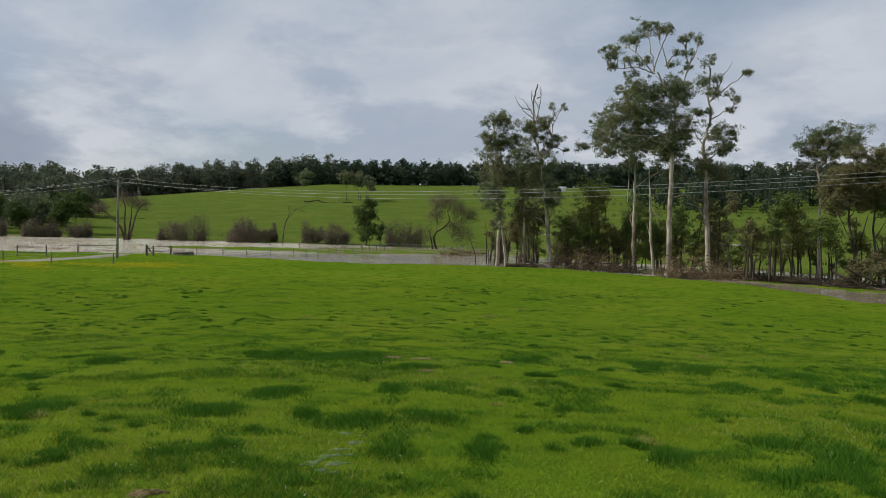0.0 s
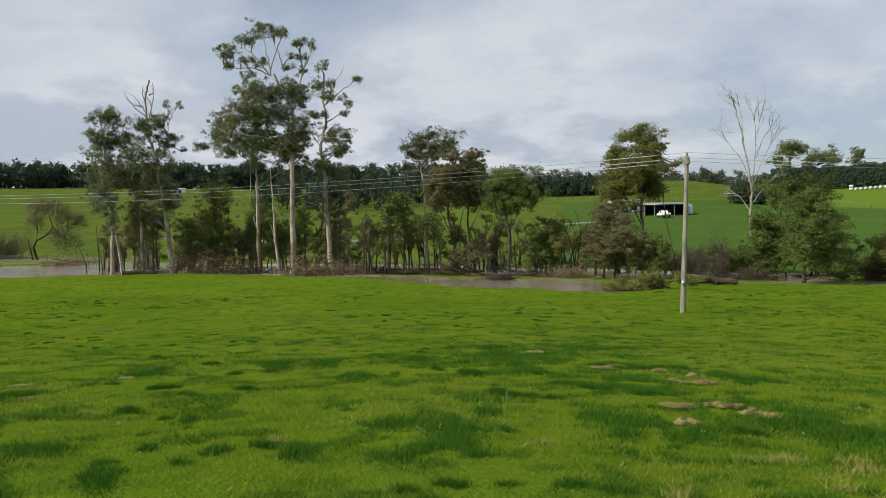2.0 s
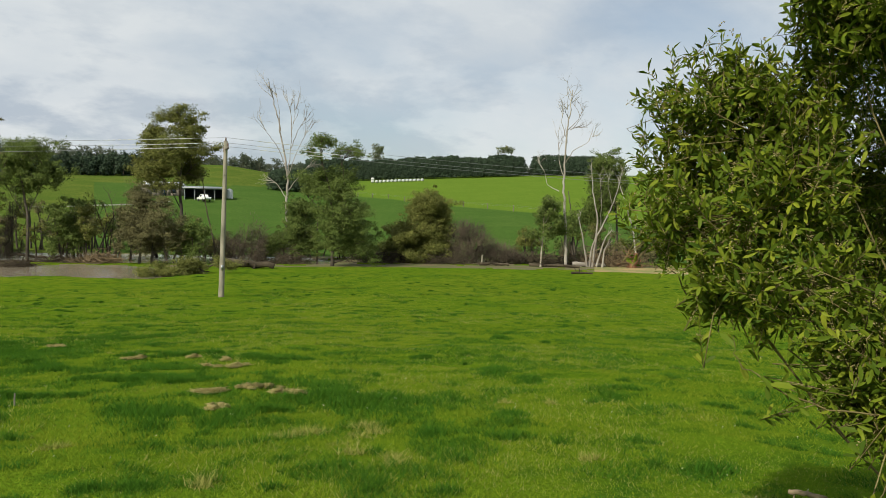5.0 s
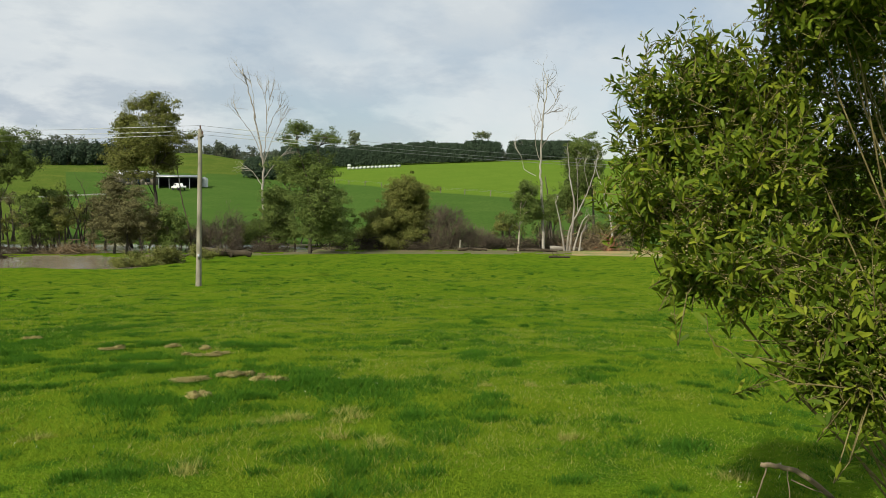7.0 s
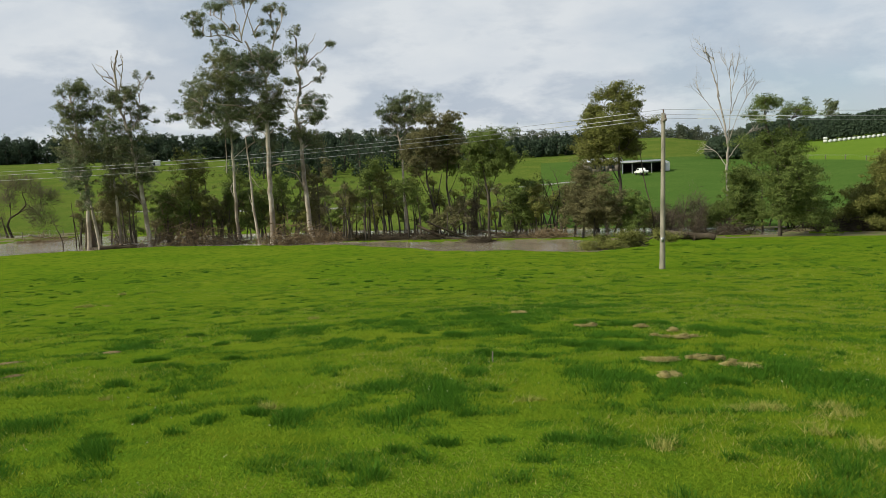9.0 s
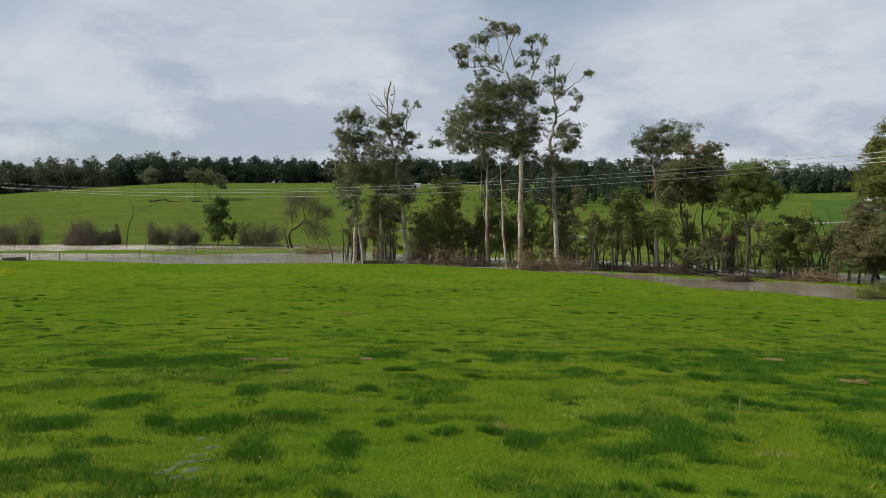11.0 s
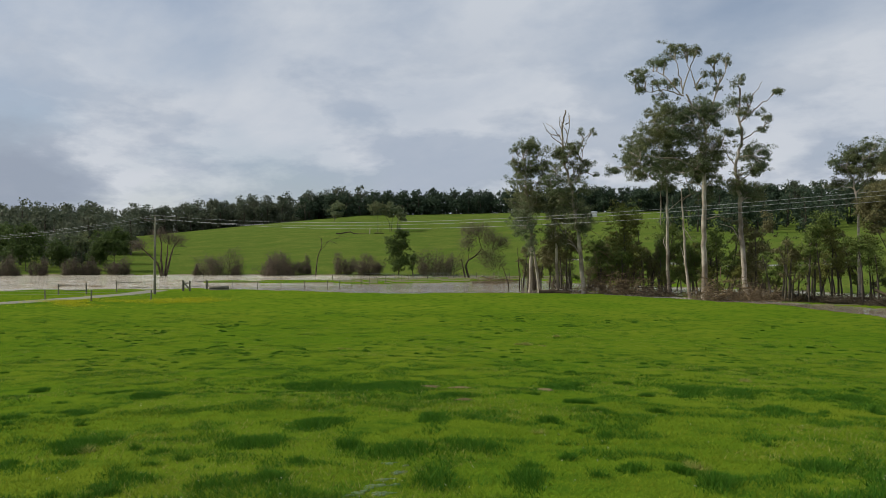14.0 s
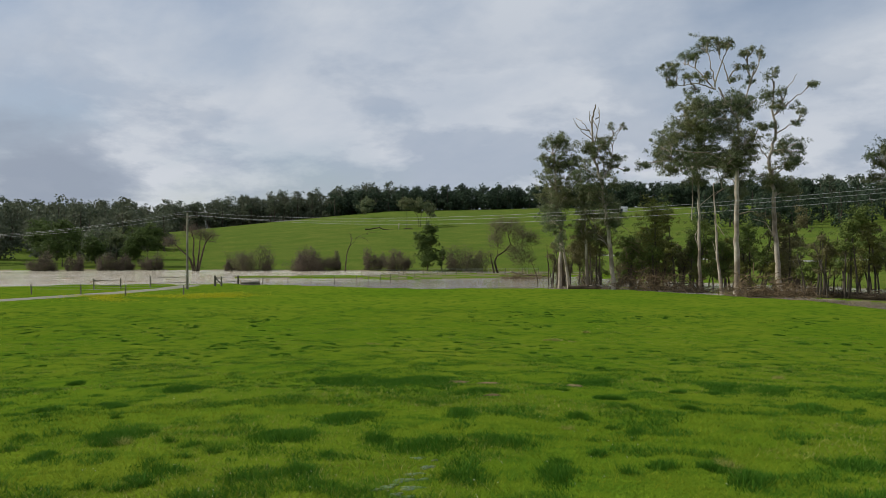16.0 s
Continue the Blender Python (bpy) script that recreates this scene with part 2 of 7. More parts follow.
PALE = surface("smooth_gum_bark", (0.49, 0.435, 0.36), (0.35, 0.295, 0.235), (0.20, 0.160, 0.122), 3.0, 0.45, bump=0.4, depth=0.02, stretch=(1, 1, 0.3))
WHITE = surface("bleached_wood", (0.43, 0.39, 0.335), (0.32, 0.29, 0.245), (0.22, 0.19, 0.16), 3.0, 0.4, bump=0.4, depth=0.02, stretch=(1, 1, 0.3))
DARKWOOD = surface("wet_dead_wood", (0.062, 0.048, 0.032), (0.034, 0.027, 0.019), (0.095, 0.076, 0.052), 6.0, 0.7, bump=0.6, depth=0.02)
TWIG = surface("bare_twigs", (0.078, 0.063, 0.045), (0.052, 0.042, 0.031), (0.110, 0.085, 0.062), 5.0, 0.6)
BRUSH = surface("dead_brush", (0.165, 0.120, 0.070), (0.085, 0.063, 0.038), (0.220, 0.160, 0.095), 5.0, 0.6)
POLEWOOD = surface("weathered_pole", (0.33, 0.295, 0.23), (0.23, 0.205, 0.16), (0.18, 0.165, 0.125), 12.0, 0.8, bump=0.5, depth=0.01, stretch=(1, 1, 0.08))
FENCEWOOD = surface("grey_timber", (0.17, 0.15, 0.125), (0.10, 0.09, 0.075), (0.22, 0.19, 0.15), 8.0, 0.9)
STRAW = leaves("old_hay", (0.25, 0.20, 0.075), (0.37, 0.31, 0.125), (0.52, 0.45, 0.22), 0.1, 0.8)
GUM_LEAF = leaves("gum_leaves", (0.092, 0.122, 0.066), (0.142, 0.176, 0.092), (0.205, 0.236, 0.126), 0.36, patch_scale=0.22, patch_tone=(0.200, 0.186, 0.080))
TREE_LEAF = leaves("wattle_leaves", (0.062, 0.096, 0.026), (0.118, 0.158, 0.040), (0.200, 0.236, 0.064), 0.28, patch_scale=0.4)
OLIVE_LEAF = leaves("olive_leaves", (0.086, 0.102, 0.026), (0.152, 0.160, 0.042), (0.238, 0.232, 0.070), 0.28, patch_scale=0.4)
BROWN_LEAF = leaves("dull_brown_leaves", (0.090, 0.090, 0.044), (0.152, 0.140, 0.064), (0.226, 0.200, 0.096), 0.29, patch_scale=0.4)
# far foliage: pine and gum wood tones lightened, standing in for aerial haze
PINE_LEAF = leaves("pine_needles", (0.034, 0.054, 0.034), (0.048, 0.071, 0.043), (0.064, 0.088, 0.053), 0.2, patch_scale=0.12)
DARK_LEAF = leaves("evergreen_leaves", (0.050, 0.080, 0.024), (0.074, 0.108, 0.030), (0.108, 0.142, 0.042), 0.28)
HAZY_WOOD_LEAF = leaves("hazy_gum_leaves", (0.062, 0.082, 0.056), (0.088, 0.108, 0.070), (0.122, 0.140, 0.090), 0.3, patch_scale=0.1, patch_tone=(0.120, 0.122, 0.078))
BUSH_TONES = (0.040, 0.074, 0.009), (0.108, 0.152, 0.015), (0.250, 0.275, 0.028), 0.26, 0.42, 3.0
BUSH_LEAF = leaves("bush_phyllodes", *BUSH_TONES)
ONE_LEAF = leaves("bush_phyllode", *BUSH_TONES, single=True)
BUD = leaves("flower_buds", (0.20, 0.165, 0.070), (0.29, 0.24, 0.105), (0.38, 0.32, 0.15), 0.1, 0.7)
BLADE = leaves("grass_blades", (0.074, 0.144, 0.010), (0.134, 0.210, 0.012), (0.222, 0.276, 0.022), 0.30, 0.75, 1.1, (0.216, 0.240, 0.019))
TUFT = leaves("tussock_blades", (0.022, 0.080, 0.007), (0.044, 0.124, 0.010), (0.092, 0.182, 0.016), 0.28, 0.65, 1.5)
DRYBLADE = leaves("dry_grass", (0.165, 0.19, 0.032), (0.255, 0.26, 0.062), (0.37, 0.345, 0.115), 0.2, 0.7)
FLOWER = leaves("yellow_flowers", (0.30, 0.32, 0.014), (0.42, 0.40, 0.016), (0.55, 0.50, 0.020), 0.2)
STEEL = plain("galvanised_steel", (0.42, 0.43, 0.44), 0.45, 0.8)
WIRE = plain("line_wire", (0.30, 0.30, 0.31), 0.5, 0.6)
SHEATH = plain("white_sheath", (0.58, 0.58, 0.55), 0.5)
WHITEPAINT = plain("white_paint", (0.78, 0.78, 0.76), 0.4)
WRAP = plain("bale_film", (0.56, 0.57, 0.54), 0.45)
DARKSHED = plain("dark_iron", (0.04, 0.045, 0.05), 0.5)
GLASS = plain("window_glass", (0.03, 0.04, 0.05), 0.08)
RUBBER = plain("rubber", (0.02, 0.02, 0.02), 0.8)
CERAMIC = plain("brown_ceramic", (0.12, 0.07, 0.05), 0.25)


# ---- mesh tools ----
class Heap:
    """Collects points and faces of one mesh."""

    def __init__(self):
        self.v, self.f, self.n = [], {3: [], 4: []}, 0

    def add(self, verts, faces):
        faces = np.asarray(faces, dtype=np.int64)
        if len(faces):
            self.f[faces.shape[1]].append(faces + self.n)
        self.v.append(np.asarray(verts, dtype=np.float64).reshape(-1, 3))
        self.n += len(self.v[-1])

    def mesh(self, name, material, smooth=False):
        me = bpy.data.meshes.new(name)
        v = np.concatenate(self.v) if self.v else np.zeros((0, 3))
        groups = [np.concatenate(g) for g in self.f.values() if g]
        me.vertices.add(len(v))
        me.vertices.foreach_set("co", v.astype(np.float32).ravel())
        loops = np.concatenate([g.ravel() for g in groups])
        sizes = np.concatenate([np.full(len(g), g.shape[1]) for g in groups])
        me.loops.add(len(loops))
        me.loops.foreach_set("vertex_index", loops.astype(np.int32))
        me.polygons.add(len(sizes))
        me.polygons.foreach_set("loop_start", np.concatenate([[0], np.cumsum(sizes)[:-1]]).astype(np.int32))
        if smooth:
            me.polygons.foreach_set("use_smooth", np.ones(len(sizes), dtype=bool))
        me.update(calc_edges=True)
        if material:
            me.materials.append(material)
        return me


def part(name, heap, material, parent, label="", smooth=True):
    ob = new(name, heap.mesh(name, material, smooth))
    ob.parent = parent
    return tagged(ob, label)


def tube(heap, pts, radii, sides=7, closed=True):
    """A tapered round limb along pts, closed at both ends by its taper."""
    pts = np.asarray(pts, float)
    n = len(pts)
    radii = np.broadcast_to(np.asarray(radii, float), (n,))
    tan = np.gradient(pts, axis=0)
    tan /= np.linalg.norm(tan, axis=1, keepdims=True) + 1e-9
    ref = np.array([0.31, 0.95, 0.05]) if abs(tan[:, 2]).mean() > 0.6 else np.array([0.05, 0.1, 1.0])
    a = np.cross(tan, ref)
    a /= np.linalg.norm(a, axis=1, keepdims=True) + 1e-9
    b = np.cross(tan, a)
    ang = np.arange(sides) * 2 * np.pi / sides
    ring = pts[:, None] + radii[:, None, None] * (np.cos(ang)[None, :, None] * a[:, None] + np.sin(ang)[None, :, None] * b[:, None])
    i, j = np.meshgrid(np.arange(n - 1), np.arange(sides), indexing="ij")
    q = np.stack([i * sides + j, i * sides + (j + 1) % sides, (i + 1) * sides + (j + 1) % sides, (i + 1) * sides + j], -1).reshape(-1, 4)
    heap.add(ring.reshape(-1, 3), q)
    if not closed:
        return
    cap = np.concatenate([ring[0], ring[-1], pts[:1], pts[-1:]])
    k = np.arange(sides)
    tri = np.concatenate([np.stack([(k + 1) % sides, k, np.full(sides, 2 * sides)], -1),
                          np.stack([sides + k, sides + (k + 1) % sides, np.full(sides, 2 * sides + 1)], -1)])
    heap.add(cap, tri)


def box(heap, lo, hi, m=None):
    lo, hi = np.array(lo, float), np.array(hi, float)
    v = np.array([[x, y, z] for x in (lo[0], hi[0]) for y in (lo[1], hi[1]) for z in (lo[2], hi[2])])
    if m is not None:
        v = v @ np.array(m.to_3x3()).T + np.array(m.translation)
    heap.add(v, [[0, 1, 3, 2], [4, 6, 7, 5], [0, 4, 5, 1], [2, 3, 7, 6], [0, 2, 6, 4], [1, 5, 7, 3]])


def unit(v):
    return v / (np.linalg.norm(v, axis=-1, keepdims=True) + 1e-9)


def leaf_quads(heap, p, length, width, rng, droop=0.3, out=None, simple=False):
    """Small pointed leaves at the points p; out: the way each one's face is turned, roughly."""
    n = len(p)
    face = rng.normal(size=(n, 3)) * 0.55
    face = unit(face + (out if out is not None else rng.normal(size=(n, 3))))
    d = rng.normal(size=(n, 3))
    d[:, 2] -= droop
    d = unit(np.cross(np.cross(face, d), face) + rng.normal(size=(n, 3)) * 0.15)
    s = unit(np.cross(d, face))
    l = (length * rng.uniform(0.6, 1.3, n))[:, None]
    w = (width * rng.uniform(0.7, 1.3, n))[:, None]
    if simple:
        v = np.stack([p + s * w * 0.5, p - s * w * 0.5, p + d * l], 1)
        heap.add(v.reshape(-1, 3), np.arange(3 * n).reshape(n, 3))
        return
    v = np.stack([p, p + d * l * 0.45 + s * w * 0.5, p + d * l, p + d * l * 0.45 - s * w * 0.5], 1)
    heap.add(v.reshape(-1, 3), np.arange(4 * n).reshape(n, 4))


def twigs(heap, p, way, length, width, rng):
    """Thin flat-sided sticks."""
    n = len(p)
    way = unit(way)
    s = unit(np.cross(way, rng.normal(size=(n, 3)))) * (np.asarray(width) * 0.5)
    s2 = unit(np.cross(way, s)) * (np.asarray(width) * 0.5)
    e = p + way * np.broadcast_to(np.asarray(length), (n,))[:, None]
    v = np.stack([p + s, p - s * 0.5 + s2, p - s * 0.5 - s2, e], 1)
    base = (np.arange(n) * 4)[:, None]
    f = np.concatenate([base + np.array([0, 1, 3]), base + np.array([1, 2, 3]), base + np.array([2, 0, 3])])
    heap.add(v.reshape(-1, 3), f)


# ---- the lie of the land ----
def soft_table(xs, zs):
    g = np.arange(0, 120, 0.5)
    z = np.interp(g, xs, zs)
    pad = np.pad(z, 8, mode="edge")
    return g, np.convolve(pad, np.ones(17) / 17, mode="valid")


FALL_D, FALL_Z = soft_table([0, 5, 11, 18, 30, 40, 50, 60, 120], [-1.62, -1.92, -2.45, -3.12, -4.1, -4.62, -4.83, -4.88, -4.88])
NEAR_AZ, NEAR_D = [-17, -15, -12, -4, 5, 10, 16, 21, 32, 41, 45, 50, 60, 90], [66, 64.5, 63.5, 66, 81, 88, 95, 97, 95, 104, 111, 112, 112, 112]
END_AZ, END_D = [-17, -15, -12, -4, 5, 10, 16, 19, 22, 33, 46, 60, 90], [67, 72, 76, 78, 87, 92, 99, 108, 157, 164, 174, 186, 186]
BACK_AZ, BACK_A, BACK_B = [-30, -24, -6, 5, 14, 21], [77, 80, 84.5, 92, 100, 112], [77, 90, 101, 115, 120, 134]
FOOT_AZ, FOOT_D = [-180, -60, -10, 0, 10, 20, 30, 46, 60, 90, 180], [95, 92, 92, 108, 125, 158, 164, 176, 190, 200, 95]
RIDGE_AZ, RIDGE_D = [-180, -20, -5, 5, 60, 180], [340, 330, 360, 480, 480, 340]
RIDGE_E = ([-180, -60, -50, -39.6, -34, -28, -24, -18, -9, 0, 12, 23.5, 34, 40, 45.7, 49, 57, 90, 180],
           [3.2, 3.2, 3.15, 3.1, 2.9, 2.62, 2.55, 3.35, 3.2, 3.0, 2.94, 2.88, 2.67, 2.06, 1.41, 1.04, 0.8, 1.0, 3.2])


def value_noise(x, y, seed=0):
    """Smooth noise on a unit lattice, 0..1."""
    i, j = np.floor(x).astype(np.int64), np.floor(y).astype(np.int64)
    u, v = x - i, y - j
    u, v = u * u * (3 - 2 * u), v * v * (3 - 2 * v)

    def at(a, b):
        h = (a * 374761393 + b * 668265263 + seed * 144665) & 0x7FFFFFFF
        h = ((h ^ (h >> 13)) * 1274126177) & 0x7FFFFFFF
        return ((h ^ (h >> 16)) & 0xFFFF) / 65535.0
    return (at(i, j) * (1 - u) + at(i + 1, j) * u) * (1 - v) + (at(i, j + 1) * (1 - u) + at(i + 1, j + 1) * u) * v


def fbm(x, y, seed=0):
    return sum(value_noise(x * 2 ** k + 13.7 * k, y * 2 ** k - 7.1 * k, seed + k) * 0.5 ** k for k in range(4)) / 1.875


def step(x):
    x = np.clip(x, 0, 1)
    return x * x * (3 - 2 * x)


def inside(d, a, b, edge=2.5):
    return step((d - a) / edge + 0.5) * step((b - d) / edge + 0.5) * (b > a + 0.6)


def waves(x, y):
    return (np.sin(0.83 * x + 0.31 * y + 0.5) * np.sin(0.42 * x - 0.77 * y + 1.9) + 0.6 * np.sin(1.9 * x - 0.7 * y) * np.sin(0.9 * x + 1.7 * y + 0.7)
            + 0.5 * np.sin(0.13 * x - 0.09 * y + 2.0) + 0.35 * np.sin(3.7 * x + 1.1 * y) * np.sin(2.9 * y - 1.3 * x))


def lie(x, y):
    """Height of the ground, and how deep it lies under flood."""
    x, y = np.asarray(x, float), np.asarray(y, float)
    d, az = np.hypot(x, y), np.degrees(np.arctan2(-x, y))
    w = waves(x * 0.25, y * 0.25)
    z = np.interp(d, FALL_D, FALL_Z) + (0.03 * waves(x, y) + 0.11 * (fbm(x * 0.9, y * 0.9, 21) - 0.5)) * np.clip(d / 6, 0.2, 1) * np.clip((75 - d) / 10, 0.3, 1)
    ragged = 1.3 * w
    wet = inside(d, np.interp(az, NEAR_AZ, NEAR_D) + ragged, np.interp(az, END_AZ, END_D) + ragged) * (az > -17) * (az < 120)
    strip = inside(d, 124 + 0.35 * (az - 33), 138 + 0.2 * (az - 33) + ragged) * step((az - 32.5) / 3) * step((47 - az) / 3)
    bar = inside(d, 116 + w * 2, 128 + 4 * w) * step((az - 50) / 2) * 0.6
    spit = inside(d, 121 + 1.3 * (32.4 - az) + 2.0 * ragged, 151 + 0.65 * (33.7 - az) + ragged) * step((az - 20) / 3) * step((37 - az) / 3)
    wet = wet * (1 - strip) * (1 - 0.9 * spit) * (1 - 0.75 * bar * step((waves(x * 0.13, y * 0.5) + 0.3)))
    back = inside(d, np.interp(az, BACK_AZ, BACK_A) + 0.5 * ragged, np.interp(az, BACK_AZ, BACK_B) + 0.5 * ragged) * step((az + 27) / 5) * step((21 - az) / 4)
    wet = np.maximum(wet, back)
    z = z - 0.6 * wet
    z = z - 0.10 * inside(d, np.interp(az, END_AZ, END_D), np.interp(az, BACK_AZ, BACK_B)) * step((az + 27) / 5) * step((21 - az) / 4)
    foot, rd = np.interp(az, FOOT_AZ, FOOT_D), np.interp(az, RIDGE_AZ, RIDGE_D)
    top = rd * np.tan(np.radians(np.interp(az, *RIDGE_E)))
    s = np.clip((d - foot) / (rd - foot), 0, 1)
    power = np.interp(az, [-30, -18, -12, 5], [1.05, 1.45, 1.4, 1.1])
    z = z + (top + 4.9) * s ** power * step(s * 12) + 0.5 * np.sin(d * 0.045 + az * 0.12) * step(s * 3) * (1 - s)
    z = z - 0.012 * np.clip(d - rd, 0, 400)
    return z, wet


def ground_z(x, y):
    return float(lie(x, y)[0])


def spot(az, d):
    """x, y at a bearing to the left of +y and a distance from where one stands."""
    return -d * math.sin(radians(az)), d * math.cos(radians(az))


def build_ground():
    az = np.concatenate([np.arange(-180, -72, 4.0), np.arange(-72, -66, 1.0), np.arange(-66, 64, 0.52), np.arange(64, 72, 1.0), np.arange(72, 180, 4.0)])
    d = np.concatenate([[0.4, 0.9, 1.5], np.geomspace(2.0, 560, 270), np.geomspace(600, 4200, 14)])
    A, D = np.meshgrid(np.radians(az), d, indexing="ij")
    x, y = -D * np.sin(A), D * np.cos(A)
    z, wet = lie(x, y)
    na, nd = A.shape
    i, j = np.meshgrid(np.arange(na), np.arange(nd - 1), indexing="ij")
    i2 = (i + 1) % na
    quad = np.stack([i * nd + j, i * nd + j + 1, i2 * nd + j + 1, i2 * nd + j], -1).reshape(-1, 4)
    heap = Heap()
    heap.add(np.stack([x, y, z], -1).reshape(-1, 3), quad)
    k = np.arange(na)
    heap.add([[0, 0, -1.62]], np.zeros((0, 3), int))
    heap.f[3].append(np.stack([k * nd, ((k + 1) % na) * nd, np.full(na, na * nd)], -1))
    me = heap.mesh("ground", TURF, True)
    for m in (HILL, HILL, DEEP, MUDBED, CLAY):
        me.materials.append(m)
    cx, cy, cz = (v.ravel()[quad].mean(1) for v in (x, y, z))
    cd, ca = np.hypot(cx, cy), np.degrees(np.arctan2(-cx, cy))
    foot = np.interp(ca, FOOT_AZ, FOOT_D)
    el = np.degrees(np.arctan2(cz, cd))
    index = np.zeros(len(quad), int)
    index[cd > foot] = 1
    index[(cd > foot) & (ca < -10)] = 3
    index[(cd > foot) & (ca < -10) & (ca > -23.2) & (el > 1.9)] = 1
    index[wet.ravel()[quad].mean(1) > 0.35] = 4
    rough = waves(cx * 0.6, cy * 0.6)
    index[(cd > 75) & (cd < 93) & (ca < 21) & (ca > -52) & (rough > -0.15) & (cd > np.interp(ca, NEAR_AZ, NEAR_D) + 3)] = 4
    index[(cd > 118) & (cd < 164) & (ca > 19) & (ca < 36) & (rough > 0.1)] = 4
    index[(cd > 75 + rough) & (cd < 84) & (ca < -44.5) & (ca > -62)] = 5
    index = np.concatenate([np.zeros(na, int), index])   # the triangles come first
    me.polygons.foreach_set("material_index", index.astype(np.int32))
    return tagged(new("ground", me), "grazed green paddock falling to a flooded creek and hills", "ground", kind="structure")


build_ground()


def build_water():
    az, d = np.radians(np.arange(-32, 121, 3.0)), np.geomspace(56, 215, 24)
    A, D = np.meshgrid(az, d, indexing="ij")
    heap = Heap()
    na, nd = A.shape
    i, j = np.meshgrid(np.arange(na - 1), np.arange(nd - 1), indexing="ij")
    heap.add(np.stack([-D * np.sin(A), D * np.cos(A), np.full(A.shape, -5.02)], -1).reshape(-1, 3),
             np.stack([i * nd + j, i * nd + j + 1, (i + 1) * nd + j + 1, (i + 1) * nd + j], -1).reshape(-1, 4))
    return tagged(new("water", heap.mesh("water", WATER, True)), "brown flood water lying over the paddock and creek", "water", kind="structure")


build_water()


def ribbon(name, label, points, width, material, lift=0.05, category="track"):
    """A flat track that follows the ground."""
    pts = np.array([spot(a, d) for a, d in points])
    t = np.linspace(0, len(pts) - 1, 90)
    c = np.stack([np.interp(t, np.arange(len(pts)), pts[:, k]) for k in (0, 1)], -1)
    side = unit(np.gradient(c, axis=0))[:, ::-1] * np.array([-1, 1])
    rows = []
    for s in (-0.5, -0.3, 0.0, 0.3, 0.5):
        p = c + side * s * width * (1 + 0.12 * np.sin(t * 3 + s * 9))[:, None]
        rows.append(np.column_stack([p, lie(p[:, 0], p[:, 1])[0] + lift - (0.12 if abs(s) == 0.5 else 0.0)]))
    v = np.stack(rows, 1)
    n, m = v.shape[:2]
    i, j = np.meshgrid(np.arange(n - 1), np.arange(m - 1), indexing="ij")
    heap = Heap()
    heap.add(v.reshape(-1, 3), np.stack([i * m + j, i * m + j + 1, (i + 1) * m + j + 1, (i + 1) * m + j], -1).reshape(-1, 4))
    return tagged(new(name, heap.mesh(name, material, True)), label, category, kind="structure")


ribbon("track_1", "pale gravel farm track leading to the gates", [(66, 76), (57.7, 83), (53, 89), (49.5, 97), (48, 104)], 3.4, GRAVEL)
ribbon("track_2", "wet grey lane across the foot of the hill", [(21, 205), (18, 196), (16, 189), (14, 179), (11, 167), (7.6, 156), (3.9, 155), (0.5, 158)], 3.6, LANE)
ribbon("track_3", "gravel drive climbing to the farm buildings", [(-6, 175), (-9, 178), (-12, 186), (-14.5, 196)], 2.8, LANE)


# ---- trees ----
def stand(name, az, d, label, category, group="", sink=0.0):
    """An empty on the ground at a bearing and distance; its x runs to the right as seen from the paddock, its y away."""
    x, y = spot(az, d)
    ob = new(name)
    ob.matrix_world = pose(x, y, ground_z(x, y) - sink, 0, 0, az)
    return tagged(ob, label, category, group)


def bend(pts, rng, wobble, per=4):
    """A path through pts with small crooks, in metres."""
    pts = np.asarray(pts, float)
    n = max(3, per * (len(pts) - 1) + 1)
    t = np.linspace(0, len(pts) - 1, n)
    p = np.stack([np.interp(t, np.arange(len(pts)), pts[:, k]) for k in range(3)], -1)
    k = np.pad(p, ((1, 1), (0, 0)), mode="edge")
    p[1:-1] = (k[:-2] + 2 * k[1:-1] + k[2:])[1:-1] / 4
    p[1:] += rng.normal(size=(n - 1, 3)) * wobble
    return p


def thick(n, a, b):
    return a + (b - a) * np.linspace(0, 1, n) ** 0.8


def timber(trunks, rng, girth, heap, deep=0.6, taper=0.28):
    """The trunk and main limbs; returns their points for boughs to spring from."""
    joints, owners = [], []
    for i, tr in enumerate(trunks):
        depth = np.cumsum(rng.normal(size=len(tr)) * deep) if i else np.linspace(0, rng.normal() * deep, len(tr))
        if i and joints:
            near = np.concatenate(joints)
            k = np.argmin((near[:, 0] - tr[0][0]) ** 2 + (near[:, 2] - tr[0][1]) ** 2)
            depth = depth - depth[0] + near[k, 1]
        pts = [(u, dp, h) for (u, h), dp in zip(tr, depth)]
        if tr[0][1] < 2.6:
            pts[0] = (pts[0][0], pts[0][1], -0.3)
        tall = max(h for _, h in tr)
        p = bend(pts, rng, 0.0022 * tall, 5)
        g = girth * (1.0 if tr[0][1] < 2.6 else 0.26)
        r = thick(len(p), g, g * taper)
        if tr[0][1] < 2.6:
            r[0] *= 1.35
        if isinstance(heap, list):
            if tr[0][1] < 2.6 or not heap:
                heap.append(Heap())
                owner = len(heap) - 1
            else:
                near = np.concatenate(joints)
                owner = int(np.concatenate(owners)[np.argmin(((near - p[0]) ** 2).sum(1))])
            owners.append(np.full(len(p), owner))
            tube(heap[owner], p, r, 7 if girth > 0.16 else 5)
        else:
            tube(heap, p, r, 9)
        joints.append(p)
    if isinstance(heap, list):
        return np.concatenate(joints), np.concatenate(owners)
    return np.concatenate(joints)


